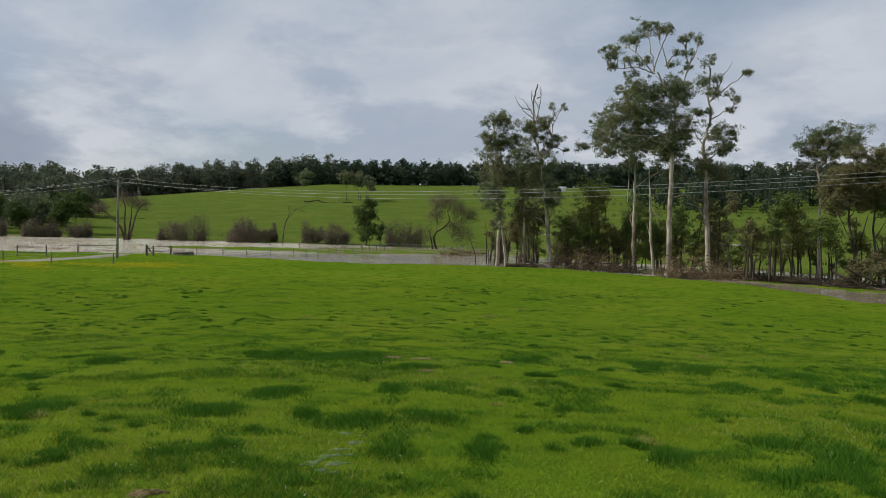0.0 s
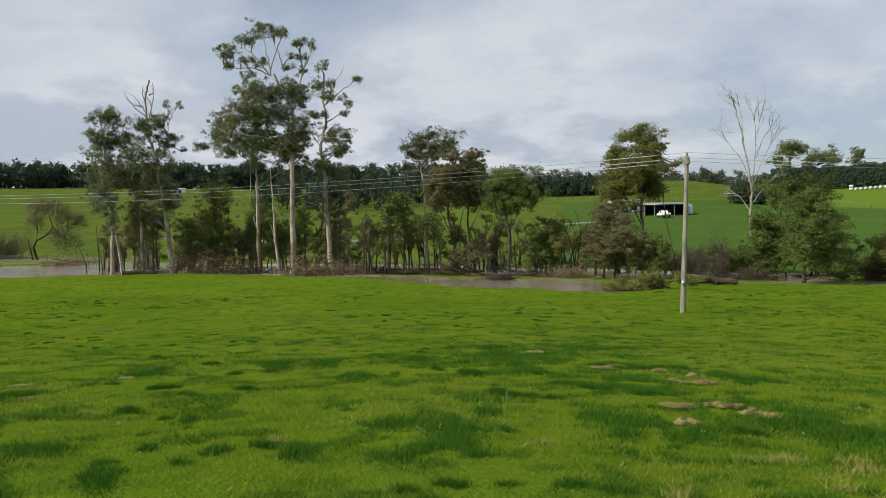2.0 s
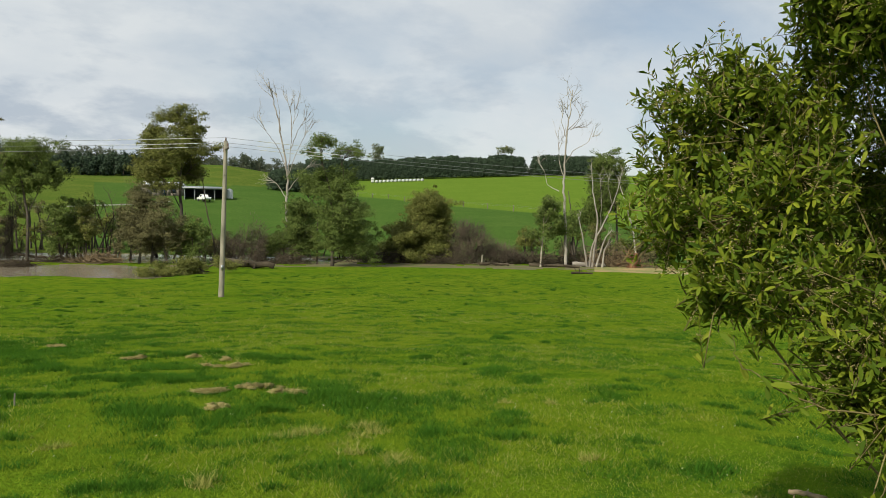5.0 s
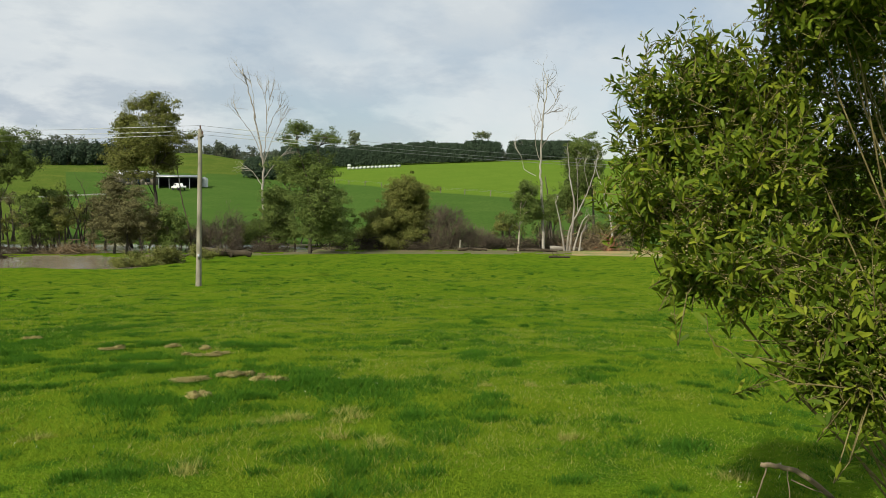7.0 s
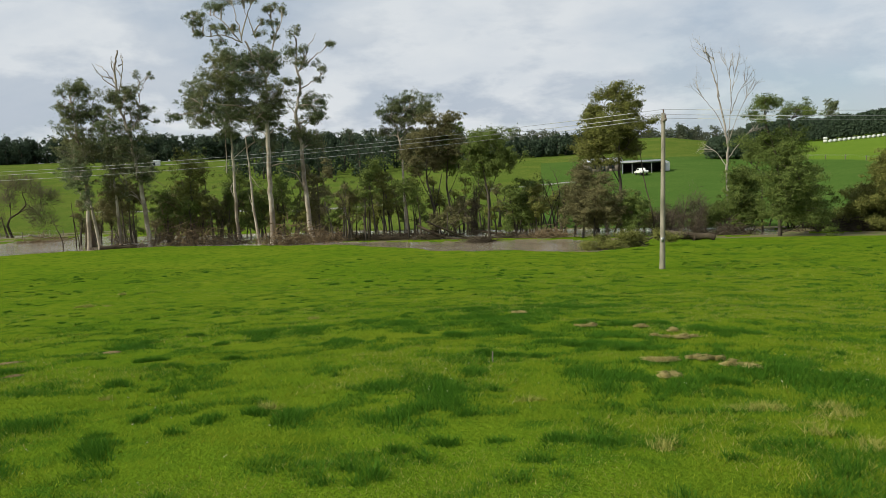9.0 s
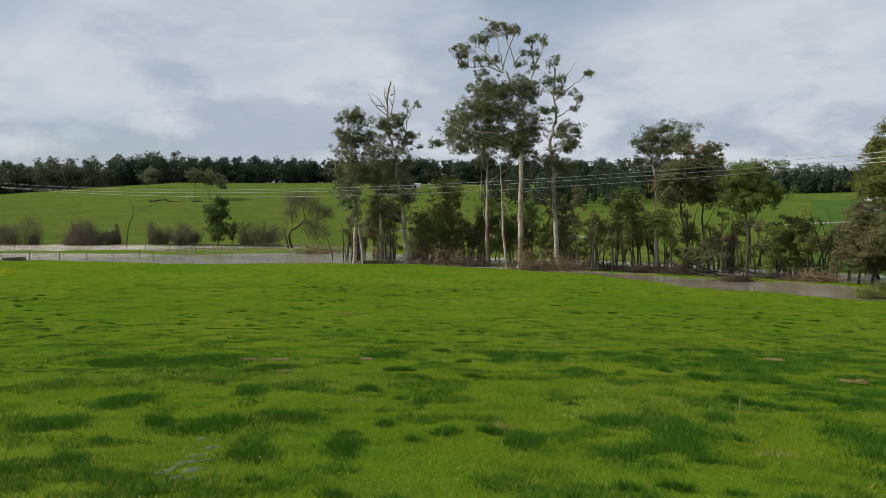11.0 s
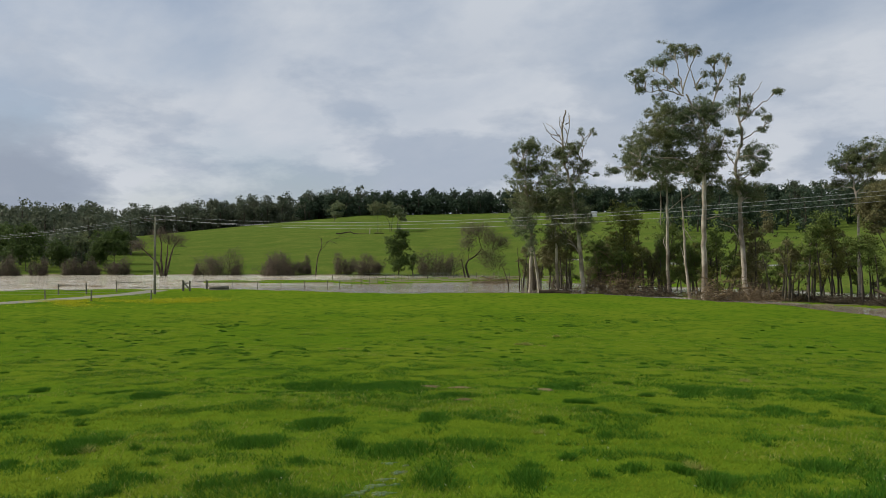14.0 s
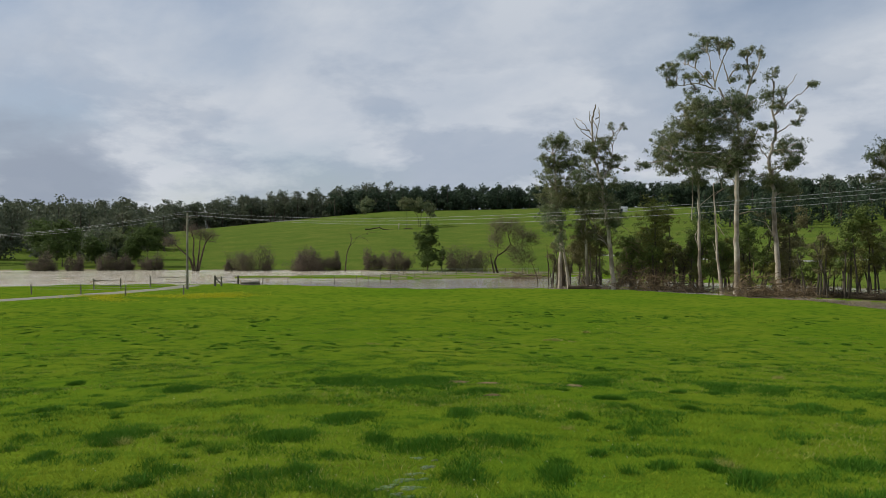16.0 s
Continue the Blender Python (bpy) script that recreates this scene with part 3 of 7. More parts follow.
def foliage(blobs, joints, rng, stems, crown, leaf, density, girth, droop, owners=None, tuft=1.0):
    """The masses of a crown: a bough to each, forking into branchlets that end in hanging tufts, with gaps between."""
    for u, h, ru, rh in blobs:
        ru, rh = ru * 1.06, rh * 1.06
        at = np.argmin((joints[:, 0] - u) ** 2 + (joints[:, 2] - h + 0.9 + 0.4 * rh) ** 2)
        near = joints[at]
        wood = stems if owners is None else stems[owners[at]]
        c = np.array([u, near[1] + rng.normal() * ru * 0.6, h])
        fork = c + np.array([rng.normal() * 0.15 * ru, rng.normal() * 0.15 * ru, -0.45 * rh])
        gap = np.linalg.norm(fork - near)
        if gap > 0.3:
            tube(wood, bend([near, near + (fork - near) * 0.5 + np.array([0, 0, 0.12 * gap]), fork], rng, 0.03 * gap, 3), thick(7, girth * 0.30, girth * 0.15), 5)
        puff = tuft * (0.33 + 0.06 * min(ru, 3.0)) + 0.5 * max(leaf - 0.3, 0.0)
        arms = int(np.clip(3 + 1.3 * ru * rh, 3, 8))
        n = int(np.clip(3.3 * tuft * density * ru * rh / puff ** 2, 6, 80))
        q = unit(rng.normal(size=(arms, 3)) + np.array([0, 0, 0.2])) * rng.uniform(0.5, 1.05, arms)[:, None]
        tip = c + q * np.array([ru, ru, rh])
        for e in tip:
            reach = np.linalg.norm(e - fork)
            tube(wood, [fork, fork + (e - fork) * 0.55 + np.array([0, 0, 0.10 * reach]) + rng.normal(size=3) * 0.06 * reach, e], [girth * 0.13, girth * 0.085, girth * 0.045], 3, False)
        k = rng.integers(0, arms, n)
        slide = rng.uniform(0.4, 1.12, n)[:, None]
        cl = fork + (tip[k] - fork) * slide + rng.normal(size=(n, 3)) * np.array([ru, ru, rh]) * 0.27
        twigs(wood, fork + (tip[k] - fork) * slide * 0.7, cl - (fork + (tip[k] - fork) * slide * 0.7), np.linalg.norm(cl - (fork + (tip[k] - fork) * slide * 0.7), axis=1), girth * 0.07, rng)
        # each tuft is a small uneven cap, full above and ragged below
        per = int(2.5 / tuft * puff * puff / (leaf * leaf * 0.21)) + 6
        big = rng.uniform(0.45, 1.5, n)[:, None, None]
        ball = unit(rng.normal(size=(n, per, 3))) * rng.uniform(0.15, 1.0, (n, per, 1)) ** 0.5
        ball[..., 2] = np.where(ball[..., 2] < 0, ball[..., 2] * (0.45 + 0.5 * droop), ball[..., 2])
        ball *= rng.normal(1.0, 0.16, size=(n, per, 1))
        spread = ball * big * np.array([puff * 1.2, puff * 1.2, puff * 0.85])
        spread[:, ::7] *= 1.28
        spread[..., 2] -= droop * 0.30 * np.hypot(spread[..., 0], spread[..., 1])
        p = (cl[:, None] + spread).reshape(-1, 3)
        out = unit(ball.reshape(-1, 3) + np.repeat(q[k], per, 0) * 0.5 + np.array([0, 0, 0.5])) * 1.5
        leaf_quads(crown, p, leaf, leaf * 0.42, rng, droop, out, True)


def grown(name, label, category, az, d, trunks, blobs, bark, leafmat, girth, leaf, density, droop, group="", tuft=1.0):
    rng = np.random.default_rng(int(abs(az) * 100 + d * 7))
    ob = stand(name, az, d, label, category, group, 0.1)
    stems, crown = [], Heap()
    joints, owners = timber(trunks, rng, girth, stems)
    foliage(blobs, joints, rng, stems, crown, leaf, density, girth, droop, owners, tuft)
    for wood in stems:
        part("trunk", wood, bark, ob)
    part("crown", crown, leafmat, ob, smooth=False)
    return ob


def leaf_size(d):
    return float(np.clip(0.0025 * d, 0.18, 0.85))


def gum(label, az, d, trunks, blobs, density=1.0):
    tall = max(h for tr in trunks for _, h in tr)
    return grown("gum_tree", label, "tree", az, d, trunks, blobs, PALE if d < 150 else BARK, GUM_LEAF, 0.0095 * tall + 0.08, leaf_size(d) * 0.9, density, 0.9, "gum trees along the creek" if d < 150 else "", 0.8)


def tree(label, az, d, trunks, blobs, bark="rough", foliage_tone="", density=1.25):
    tall = max([h for tr in trunks for _, h in tr] + [b[1] for b in blobs])
    tone = DARK_LEAF if d > 150 else {"olive": OLIVE_LEAF, "brown": BROWN_LEAF, "green": TREE_LEAF}.get(foliage_tone) or (TREE_LEAF, OLIVE_LEAF, BROWN_LEAF, TREE_LEAF)[int(abs(az) * 10) % 4]
    return grown("creek_tree", label, "tree", az, d, trunks, blobs, PALE if bark == "pale" else BARK, tone, 0.010 * tall + 0.07, leaf_size(d), density, 0.3, "trees along the creek" if d < 150 else "")


def branching(heap, p, way, length, r, rng, depth):
    """Dead limbs that fork and thin out."""
    n = 5
    pts = [p]
    w = unit(np.asarray(way, float))
    for _ in range(n):
        w = unit(w + rng.normal(size=3) * 0.16 + np.array([0, 0, 0.05]))
        pts.append(pts[-1] + w * length / n)
    tube(heap, pts, thick(n + 1, r, r * 0.35), 5 if depth > 1 else 3, False)
    if depth:
        for k in range(2 + int(rng.integers(0, 2))):
            i = int(rng.integers(2, n + 1))
            branching(heap, pts[i], w + rng.normal(size=3) * 0.65, length * rng.uniform(0.4, 0.7), r * 0.45, rng, depth - 1)


def dead(label, az, d, trunks, blobs, tone="white", stout=1.0):
    rng = np.random.default_rng(int(abs(az) * 100 + d * 3))
    ob = stand("dead_tree", az, d, label, "dead tree", "dead trees along the creek", 0.1)
    wood = Heap()
    fine = wood
    tall = max(h for tr in trunks for _, h in tr)
    girth = max(0.0075 * tall + 0.04, 0.0010 * d) * stout
    for i, tr in enumerate(trunks):
        timber([tr], rng, girth * (1.0 if i == 0 else 1.1), wood, 0.35, 0.22)
        far = np.array([tr[-1][0], 0.0, tr[-1][1]])
        back = np.array([tr[-2][0], 0.0, tr[-2][1]])
        way = unit(far - back)
        for k in range(4):
            s = rng.uniform(0.1, 1.0)
            branching(fine, back + (far - back) * s, way + rng.normal(size=3) * 0.38, tall * rng.uniform(0.05, 0.11), girth * 0.2, rng, 2)
    mat = WHITE if tone == "white" else DARKWOOD
    part("trunk", wood, mat, ob)
    return ob


def bare(label, az, d, trunks, blobs, weeping=False):
    """A leafless shrub: stems that fan out of the ground under a haze of twigs."""
    rng = np.random.default_rng(int(abs(az) * 100 + d * 5))
    ob = stand("bare_shrub", az, d, label, "shrub", "leafless shrubs at the water", 0.1)
    wood, fine = Heap(), Heap()
    joints = timber(trunks, rng, 0.06 + (0.0012 if weeping and d > 90 else 0.0003) * d, wood, 0.5)
    wide = 0.00042 * d
    if weeping:
        for u, h, ru, rh in blobs:
            near = joints[np.argmin((joints[:, 0] - u) ** 2 + (joints[:, 2] - h + 1) ** 2)]
            c = np.array([u, near[1], h])
            p = bend([near, (near + c) / 2, c], rng, 0.1, 3)
            tube(wood, p, thick(len(p), 0.10, 0.04), 5)
            n = int((170 if d > 90 else 330) * (ru * rh) ** 0.7)
            at = c + unit(rng.normal(size=(n, 3))) * rng.uniform(0, 1, n)[:, None] ** 0.45 * np.array([ru, ru, rh]) * 1.1
            way = unit(at - near) * 0.8 + rng.normal(size=(n, 3)) * 0.35 + np.array([0, 0, 0.35])
            at[:, 2] = np.maximum(at[:, 2], 0.05)
            twigs(fine, at, way, rng.uniform(0.8, 2.4, n) * (1 if d > 90 else 0.45), wide * (0.6 if d > 90 else 1.2), rng)
        part("stem", wood, DARKWOOD, ob)
        part("crown", fine, TWIG, ob, smooth=False)
        return ob
    left, right = min(b[0] - b[2] for b in blobs), max(b[0] + b[2] for b in blobs)
    high = max(b[1] + b[3] for b in blobs) * 0.95
    mid, half = (left + right) / 2, max((right - left) / 2, 0.8) * 1.3
    count = int(np.clip(14 * half, 16, 60))
    for k in range(count):
        a = rng.uniform(-1.25, 1.25)
        b = rng.normal() * 0.5
        lump = 0.78 + 0.32 * math.sin(a * 4.1 + az) * rng.uniform(0.3, 1) + rng.normal() * 0.09
        foot = np.array([mid + math.sin(a) * half * 0.35 + rng.normal() * half * 0.12, b * half * 0.4, -0.1])
        tip = np.array([mid + math.sin(a) * half * lump, b * half, max(high * math.cos(a) ** 0.75 * lump * math.cos(b * 0.7), 0.35)])
        knee = foot * 0.5 + tip * 0.5 + np.array([math.sin(a) * 0.10 * half, 0, -0.03 * high])
        p = bend([foot, knee, tip], rng, 0.02 * high, 3)
        tube(wood, p, thick(len(p), 0.02 + 0.00015 * d, 0.008), 3)
        n = int(np.clip(20 * high, 30, 75))
        s = rng.uniform(0.12, 1.0, n) ** 0.8 * (len(p) - 1)
        at = np.stack([np.interp(s, np.arange(len(p)), p[:, c]) for c in range(3)], -1) + rng.normal(size=(n, 3)) * 0.10 * half
        at[:, 2] = np.maximum(at[:, 2], 0.03)
        way = unit(at - np.array([mid, 0.0, -0.2 * high])) + rng.normal(size=(n, 3)) * 0.65
        twigs(fine, at, way, rng.uniform(0.25, 1.0, n) * (0.22 + 0.09 * high), wide, rng)
    part("stem", wood, DARKWOOD, ob)
    part("crown", fine, TWIG, ob, smooth=False)
    return ob


gum("slender gum tree with thin grey-green crown", 21.70, 99, [[(0.0, 1.5), (0.2, 7.1), (-0.3, 10.5), (-0.5, 13.2), (-0.6, 16.1), (-1.0, 18.0)], [(1.3, 1.5), (0.6, 4.7), (0.3, 6.6)], [(-0.3, 10.5), (0.7, 13.7), (1.7, 16.1)]], [(-1.5, 17.1, 1.4, 0.9), (0.3, 18.8, 1.7, 0.9), (-0.3, 15.8, 1.9, 1.1), (1.7, 17.0, 1.3, 0.9), (-0.6, 11.0, 2.1, 2.1), (-1.0, 9.4, 1.9, 1.9), (0.6, 12.4, 2.0, 1.4), (-0.1, 6.5, 1.1, 1.9), (-1.0, 18.3, 0.9, 0.7), (-2.2, 17.2, 0.6, 0.5), (0.0, 19.0, 0.9, 0.9), (-1.5, 15.4, 1.0, 0.7), (0.2, 16.1, 1.0, 1.2), (-0.7, 13.2, 1.5, 1.2), (-1.2, 11.5, 1.5, 1.2), (-1.4, 9.5, 1.0, 1.0), (0.9, 18.0, 1.0, 1.0), (1.9, 16.1, 1.1, 1.2), (1.2, 13.9, 1.2, 1.5), (0.3, 9.0, 0.7, 1.0), (-1.5, 18.3, 1.1, 1.0), (-0.1, 19.1, 1.3, 1.0), (-1.1, 16.3, 1.4, 1.1), (0.7, 16.7, 1.3, 1.3), (-1.4, 14.2, 1.3, 1.1), (0.3, 14.2, 1.4, 1.3), (-0.7, 12.1, 1.3, 1.3), (1.1, 11.7, 1.3, 1.3)], density=0.62)
gum("pale-trunked gum tree with dead top branches above sparse crown", 17.82, 97, [[(0.0, 0.6), (-0.5, 5.2), (-0.8, 8.5), (-1.3, 10.9), (-1.5, 13.2), (-2.6, 16.8), (-2.7, 21.3), (-2.3, 22.9)], [(-2.7, 18.7), (-4.0, 19.7), (-5.0, 21.4)], [(-1.5, 13.5), (-0.5, 15.8), (-0.3, 18.4), (1.1, 20.5)], [(-0.6, 5.4), (-1.6, 6.9), (-2.3, 7.3)], [(-0.8, 8.1), (0.7, 8.3), (1.7, 7.6)], [(-1.3, 13.2), (-3.3, 15.1), (-4.0, 15.6)], [(-2.6, 19.4), (-3.0, 21.1), (-2.9, 21.8)], [(-2.3, 21.1), (-1.8, 21.5), (-1.9, 22.5)], [(-2.4, 18.2), (-3.1, 19.8), (-3.9, 20.9), (-4.7, 21.5)], [(-2.4, 18.2), (-2.0, 19.8), (-1.8, 21.3), (-2.0, 22.3)], [(-2.0, 19.8), (-2.5, 20.6), (-3.0, 21.7)], [(-3.1, 19.8), (-4.2, 20.0), (-4.8, 20.5)], [(-0.7, 18.3), (0.0, 19.6), (0.9, 20.6)]], [(-3.5, 18.0, 1.3, 0.8), (-1.6, 17.5, 1.4, 1.0), (0.0, 16.5, 0.9, 0.8), (-0.6, 18.9, 0.7, 0.5), (-3.0, 10.0, 2.2, 1.7), (-1.0, 8.9, 2.0, 1.1), (-2.5, 12.6, 1.7, 1.4), (0.4, 9.7, 1.3, 0.8), (-2.9, 17.9, 1.1, 0.8), (-1.0, 18.1, 1.2, 1.0), (-0.6, 20.7, 0.7, 0.5), (1.0, 20.6, 0.4, 0.5), (0.0, 15.6, 0.6, 0.5), (1.3, 15.0, 0.4, 0.3), (-2.1, 16.8, 1.0, 0.7), (-1.2, 15.8, 1.0, 0.8), (-1.6, 14.7, 1.2, 0.8), (-3.3, 14.2, 1.2, 1.2), (0.5, 9.5, 1.4, 1.2), (-0.7, 9.2, 1.4, 1.2), (-1.6, 10.2, 1.2, 1.2), (-3.7, 9.9, 1.2, 1.4), (-4.1, 8.0, 1.0, 1.2), (-2.5, 7.1, 1.0, 1.0), (-2.8, 17.5, 1.3, 1.0), (-1.5, 18.5, 1.1, 0.8), (-0.5, 16.4, 1.3, 1.1), (-3.5, 15.4, 1.4, 1.1), (-2.1, 14.0, 1.5, 1.3), (-0.4, 13.7, 1.3, 1.3), (-2.8, 12.0, 1.5, 1.1), (-1.1, 11.3, 1.5, 1.3), (0.3, 10.6, 1.1, 1.0), (-3.8, 10.2, 1.1, 1.1)], density=0.6)
gum("thin young gum among larger trunks", 19.75, 98, [[(0.0, 1.3), (-0.1, 4.8), (-0.3, 9.1), (-0.7, 12.7), (-0.9, 14.4)]], [(-0.7, 12.4, 1.2, 1.5), (-1.2, 14.4, 1.0, 1.0), (-0.7, 10.5, 1.0, 1.0)])
tree("thin dark trunks with small crowns in flood water", 19.06, 101, [[(0.0, 1.0), (-0.1, 4.0), (0.1, 7.2)], [(-0.7, 1.1), (-0.8, 4.2), (-1.0, 6.7)], [(0.5, 1.2), (0.3, 4.7), (0.8, 6.7)]], [(-1.3, 7.2, 2.0, 2.2), (-1.9, 5.5, 1.7, 1.7), (0.3, 6.8, 1.5, 2.2), (-0.2, 7.4, 1.0, 1.0), (-1.1, 7.2, 1.0, 1.0)])
gum("big gum tree with peeling pinkish bark and split trunk", 11.99, 95, [[(0.0, -0.4), (-0.2, 5.2), (-0.2, 9.9), (-0.3, 12.8), (-0.7, 15.9)], [(0.0, 4.5), (-0.7, 6.4), (0.0, 8.0), (0.3, 9.0)], [(-0.2, 9.9), (1.1, 11.1), (2.3, 11.9)], [(-1.0, 8.3), (-0.9, 12.8), (-1.2, 15.9)], [(-0.3, 12.8), (-2.1, 13.8), (-3.2, 15.5)]], [(-2.0, 16.2, 2.9, 2.0), (-1.1, 13.9, 2.3, 1.4), (0.9, 16.2, 2.0, 2.0), (-3.9, 14.7, 1.4, 1.0), (-5.9, 15.2, 1.0, 0.5), (-3.3, 17.6, 2.2, 1.7), (-4.6, 16.5, 1.0, 1.2), (-0.2, 18.2, 1.9, 1.2), (-2.0, 21.2, 1.2, 1.0), (-1.2, 16.1, 1.9, 1.4), (0.5, 16.3, 2.2, 1.7), (-6.6, 15.3, 1.0, 0.6), (-2.4, 15.0, 1.4, 1.0), (-3.2, 14.6, 1.2, 0.7), (1.6, 14.9, 1.7, 1.2)], density=0.72)
gum("slim pale gum trunk with few leaves", 10.56, 92, [[(0.0, -0.5), (-0.6, 4.0), (-0.8, 8.6), (-1.0, 12.2)], [(-0.6, 4.0), (-1.1, 5.8)], [(-0.8, 7.9), (0.2, 6.3), (0.6, 6.5)]], [(0.9, 13.2, 0.7, 0.6), (1.8, 12.3, 0.6, 0.5)])
gum("very tall gum tree with open umbrella-shaped crown", 9.63, 89, [[(0.0, 0.3), (-0.1, 4.6), (-0.1, 9.0), (-0.1, 13.4), (0.0, 16.0), (0.2, 19.0), (-1.0, 21.1), (-2.0, 22.9)], [(0.2, 9.2), (1.2, 9.5), (2.0, 9.4)], [(-2.2, 22.7), (-3.9, 23.4), (-6.0, 23.5), (-7.6, 23.9)], [(-2.4, 22.7), (-4.1, 25.1), (-5.8, 26.3)], [(-2.3, 22.9), (-2.8, 25.5), (-3.3, 27.7)], [(-2.3, 23.3), (-1.4, 26.0), (-0.7, 27.5)], [(-0.8, 23.2), (-1.4, 25.0), (-1.9, 26.3)], [(0.2, 19.0), (1.2, 23.1), (1.0, 25.2), (0.5, 26.5)], [(1.2, 23.1), (2.0, 24.8), (2.3, 26.2)], [(0.2, 19.4), (1.0, 20.6), (1.8, 21.0)], [(0.0, 16.8), (-1.0, 19.4), (-2.2, 20.8), (-3.4, 21.2)]], [(-7.2, 24.8, 0.8, 0.6), (-6.4, 26.0, 1.0, 0.6), (-5.1, 26.9, 1.1, 0.6), (-3.6, 27.6, 1.1, 0.6), (-2.0, 27.9, 1.2, 0.5), (-0.7, 27.4, 0.9, 0.5), (-6.8, 23.9, 0.7, 0.4), (-5.4, 24.6, 0.7, 0.4), (-3.9, 24.2, 1.0, 0.5), (1.0, 26.6, 0.8, 0.4), (2.1, 26.1, 0.5, 0.4), (1.6, 24.8, 0.7, 0.4), (-4.5, 23.3, 1.0, 0.5), (0.0, 25.0, 0.6, 0.4), (-0.1, 15.4, 2.3, 1.7), (-1.0, 13.9, 1.9, 1.3), (0.8, 17.2, 1.7, 1.7), (-4.1, 19.1, 2.4, 1.7), (-2.2, 21.3, 3.7, 0.9), (-7.2, 25.5, 1.0, 0.7), (-7.0, 23.9, 0.9, 0.4), (-5.4, 27.1, 1.3, 0.6), (-4.1, 26.9, 0.6, 0.4), (-3.1, 28.2, 1.2, 0.6), (-1.6, 27.8, 0.9, 0.5), (-0.7, 27.5, 0.4, 0.4), (-3.1, 24.5, 1.0, 0.5), (-4.9, 24.1, 0.9, 0.4), (-0.6, 24.0, 0.7, 0.5), (0.5, 26.9, 0.8, 0.4), (1.5, 26.9, 0.4, 0.3), (2.3, 26.3, 0.4, 0.4), (0.8, 24.9, 0.6, 0.4), (1.2, 23.4, 0.7, 0.5), (-3.9, 21.3, 2.2, 1.0), (-0.6, 21.6, 2.2, 1.3), (1.0, 20.2, 1.3, 1.1), (-0.6, 19.0, 2.0, 1.2), (-3.0, 19.5, 1.8, 1.1), (0.2, 16.4, 2.0, 1.6), (-0.6, 15.0, 1.8, 1.0), (0.7, 14.3, 1.3, 1.3), (-2.9, 21.2, 2.2, 1.2), (-5.3, 18.5, 2.2, 1.4), (-6.8, 16.5, 1.8, 1.2), (-1.8, 18.6, 2.4, 1.5), (-0.3, 20.8, 1.5, 1.5), (-3.8, 15.1, 2.2, 1.2), (-0.7, 15.3, 1.8, 1.7), (-0.1, 12.3, 1.3, 1.7)], density=0.8)
gum("tall gum tree with layered foliage and bare side limbs", 6.92, 95, [[(0.0, 1.0), (-0.5, 6.6), (-0.7, 10.5), (-1.0, 14.4), (-1.2, 15.6), (-0.4, 18.5), (-0.9, 21.2), (-0.7, 24.3)], [(-0.7, 20.5), (1.0, 21.9), (2.6, 23.2), (3.2, 24.2)], [(-1.2, 15.6), (-2.3, 17.2), (-3.0, 18.6)], [(-0.4, 18.5), (0.8, 19.3), (1.8, 19.9)], [(-0.9, 16.5), (0.6, 16.7), (2.0, 17.5)], [(-0.8, 22.0), (-1.5, 22.7)], [(-0.1, 21.1), (0.7, 23.3), (1.6, 24.8)], [(-0.5, 6.6), (-1.5, 8.6), (-2.8, 8.9)]], [(0.3, 17.0, 1.8, 1.1), (1.1, 15.4, 1.2, 1.1), (-1.4, 13.9, 1.9, 1.1), (-0.3, 12.9, 1.5, 1.1), (1.0, 12.9, 1.4, 1.4), (-0.8, 25.0, 0.8, 0.7), (-1.4, 23.1, 1.0, 0.8), (-0.1, 23.0, 0.8, 0.6), (3.1, 24.0, 0.8, 0.5), (2.2, 21.0, 0.8, 0.5), (1.6, 19.9, 0.9, 0.4), (-0.7, 21.6, 2.2, 0.5), (0.2, 17.3, 1.0, 0.5), (1.8, 17.3, 0.8, 0.6), (-0.9, 19.4, 1.0, 0.5), (-2.1, 19.4, 1.0, 0.7), (0.6, 15.3, 1.4, 0.6), (1.6, 15.7, 0.7, 0.5)])
tree("rough-barked creekside tree with dense olive-green crown", 6.67, 104, [[(0.0, 0.4), (0.3, 5.7)]], [(0.7, 6.6, 1.3, 1.8), (-0.2, 4.0, 1.8, 1.8), (1.8, 9.3, 0.9, 1.3)])
tree("rough-barked creekside tree with dense olive-green crown", 15.54, 106, [[(0.0, 2.2), (0.7, 6.7), (0.9, 11.1)]], [(0.9, 10.2, 1.7, 1.8), (0.1, 7.5, 1.8, 2.0), (-0.8, 4.9, 1.8, 1.4), (1.8, 5.8, 1.6, 1.6), (-2.5, 5.8, 1.2, 1.8)])
tree("rough-barked creekside tree with dense olive-green crown", 12.44, 108, [[(0.0, 2.1), (-0.2, 7.6)]], [(0.5, 7.6, 2.1, 2.1), (3.2, 5.8, 1.9, 2.1), (6.3, 6.7, 1.5, 1.9)])
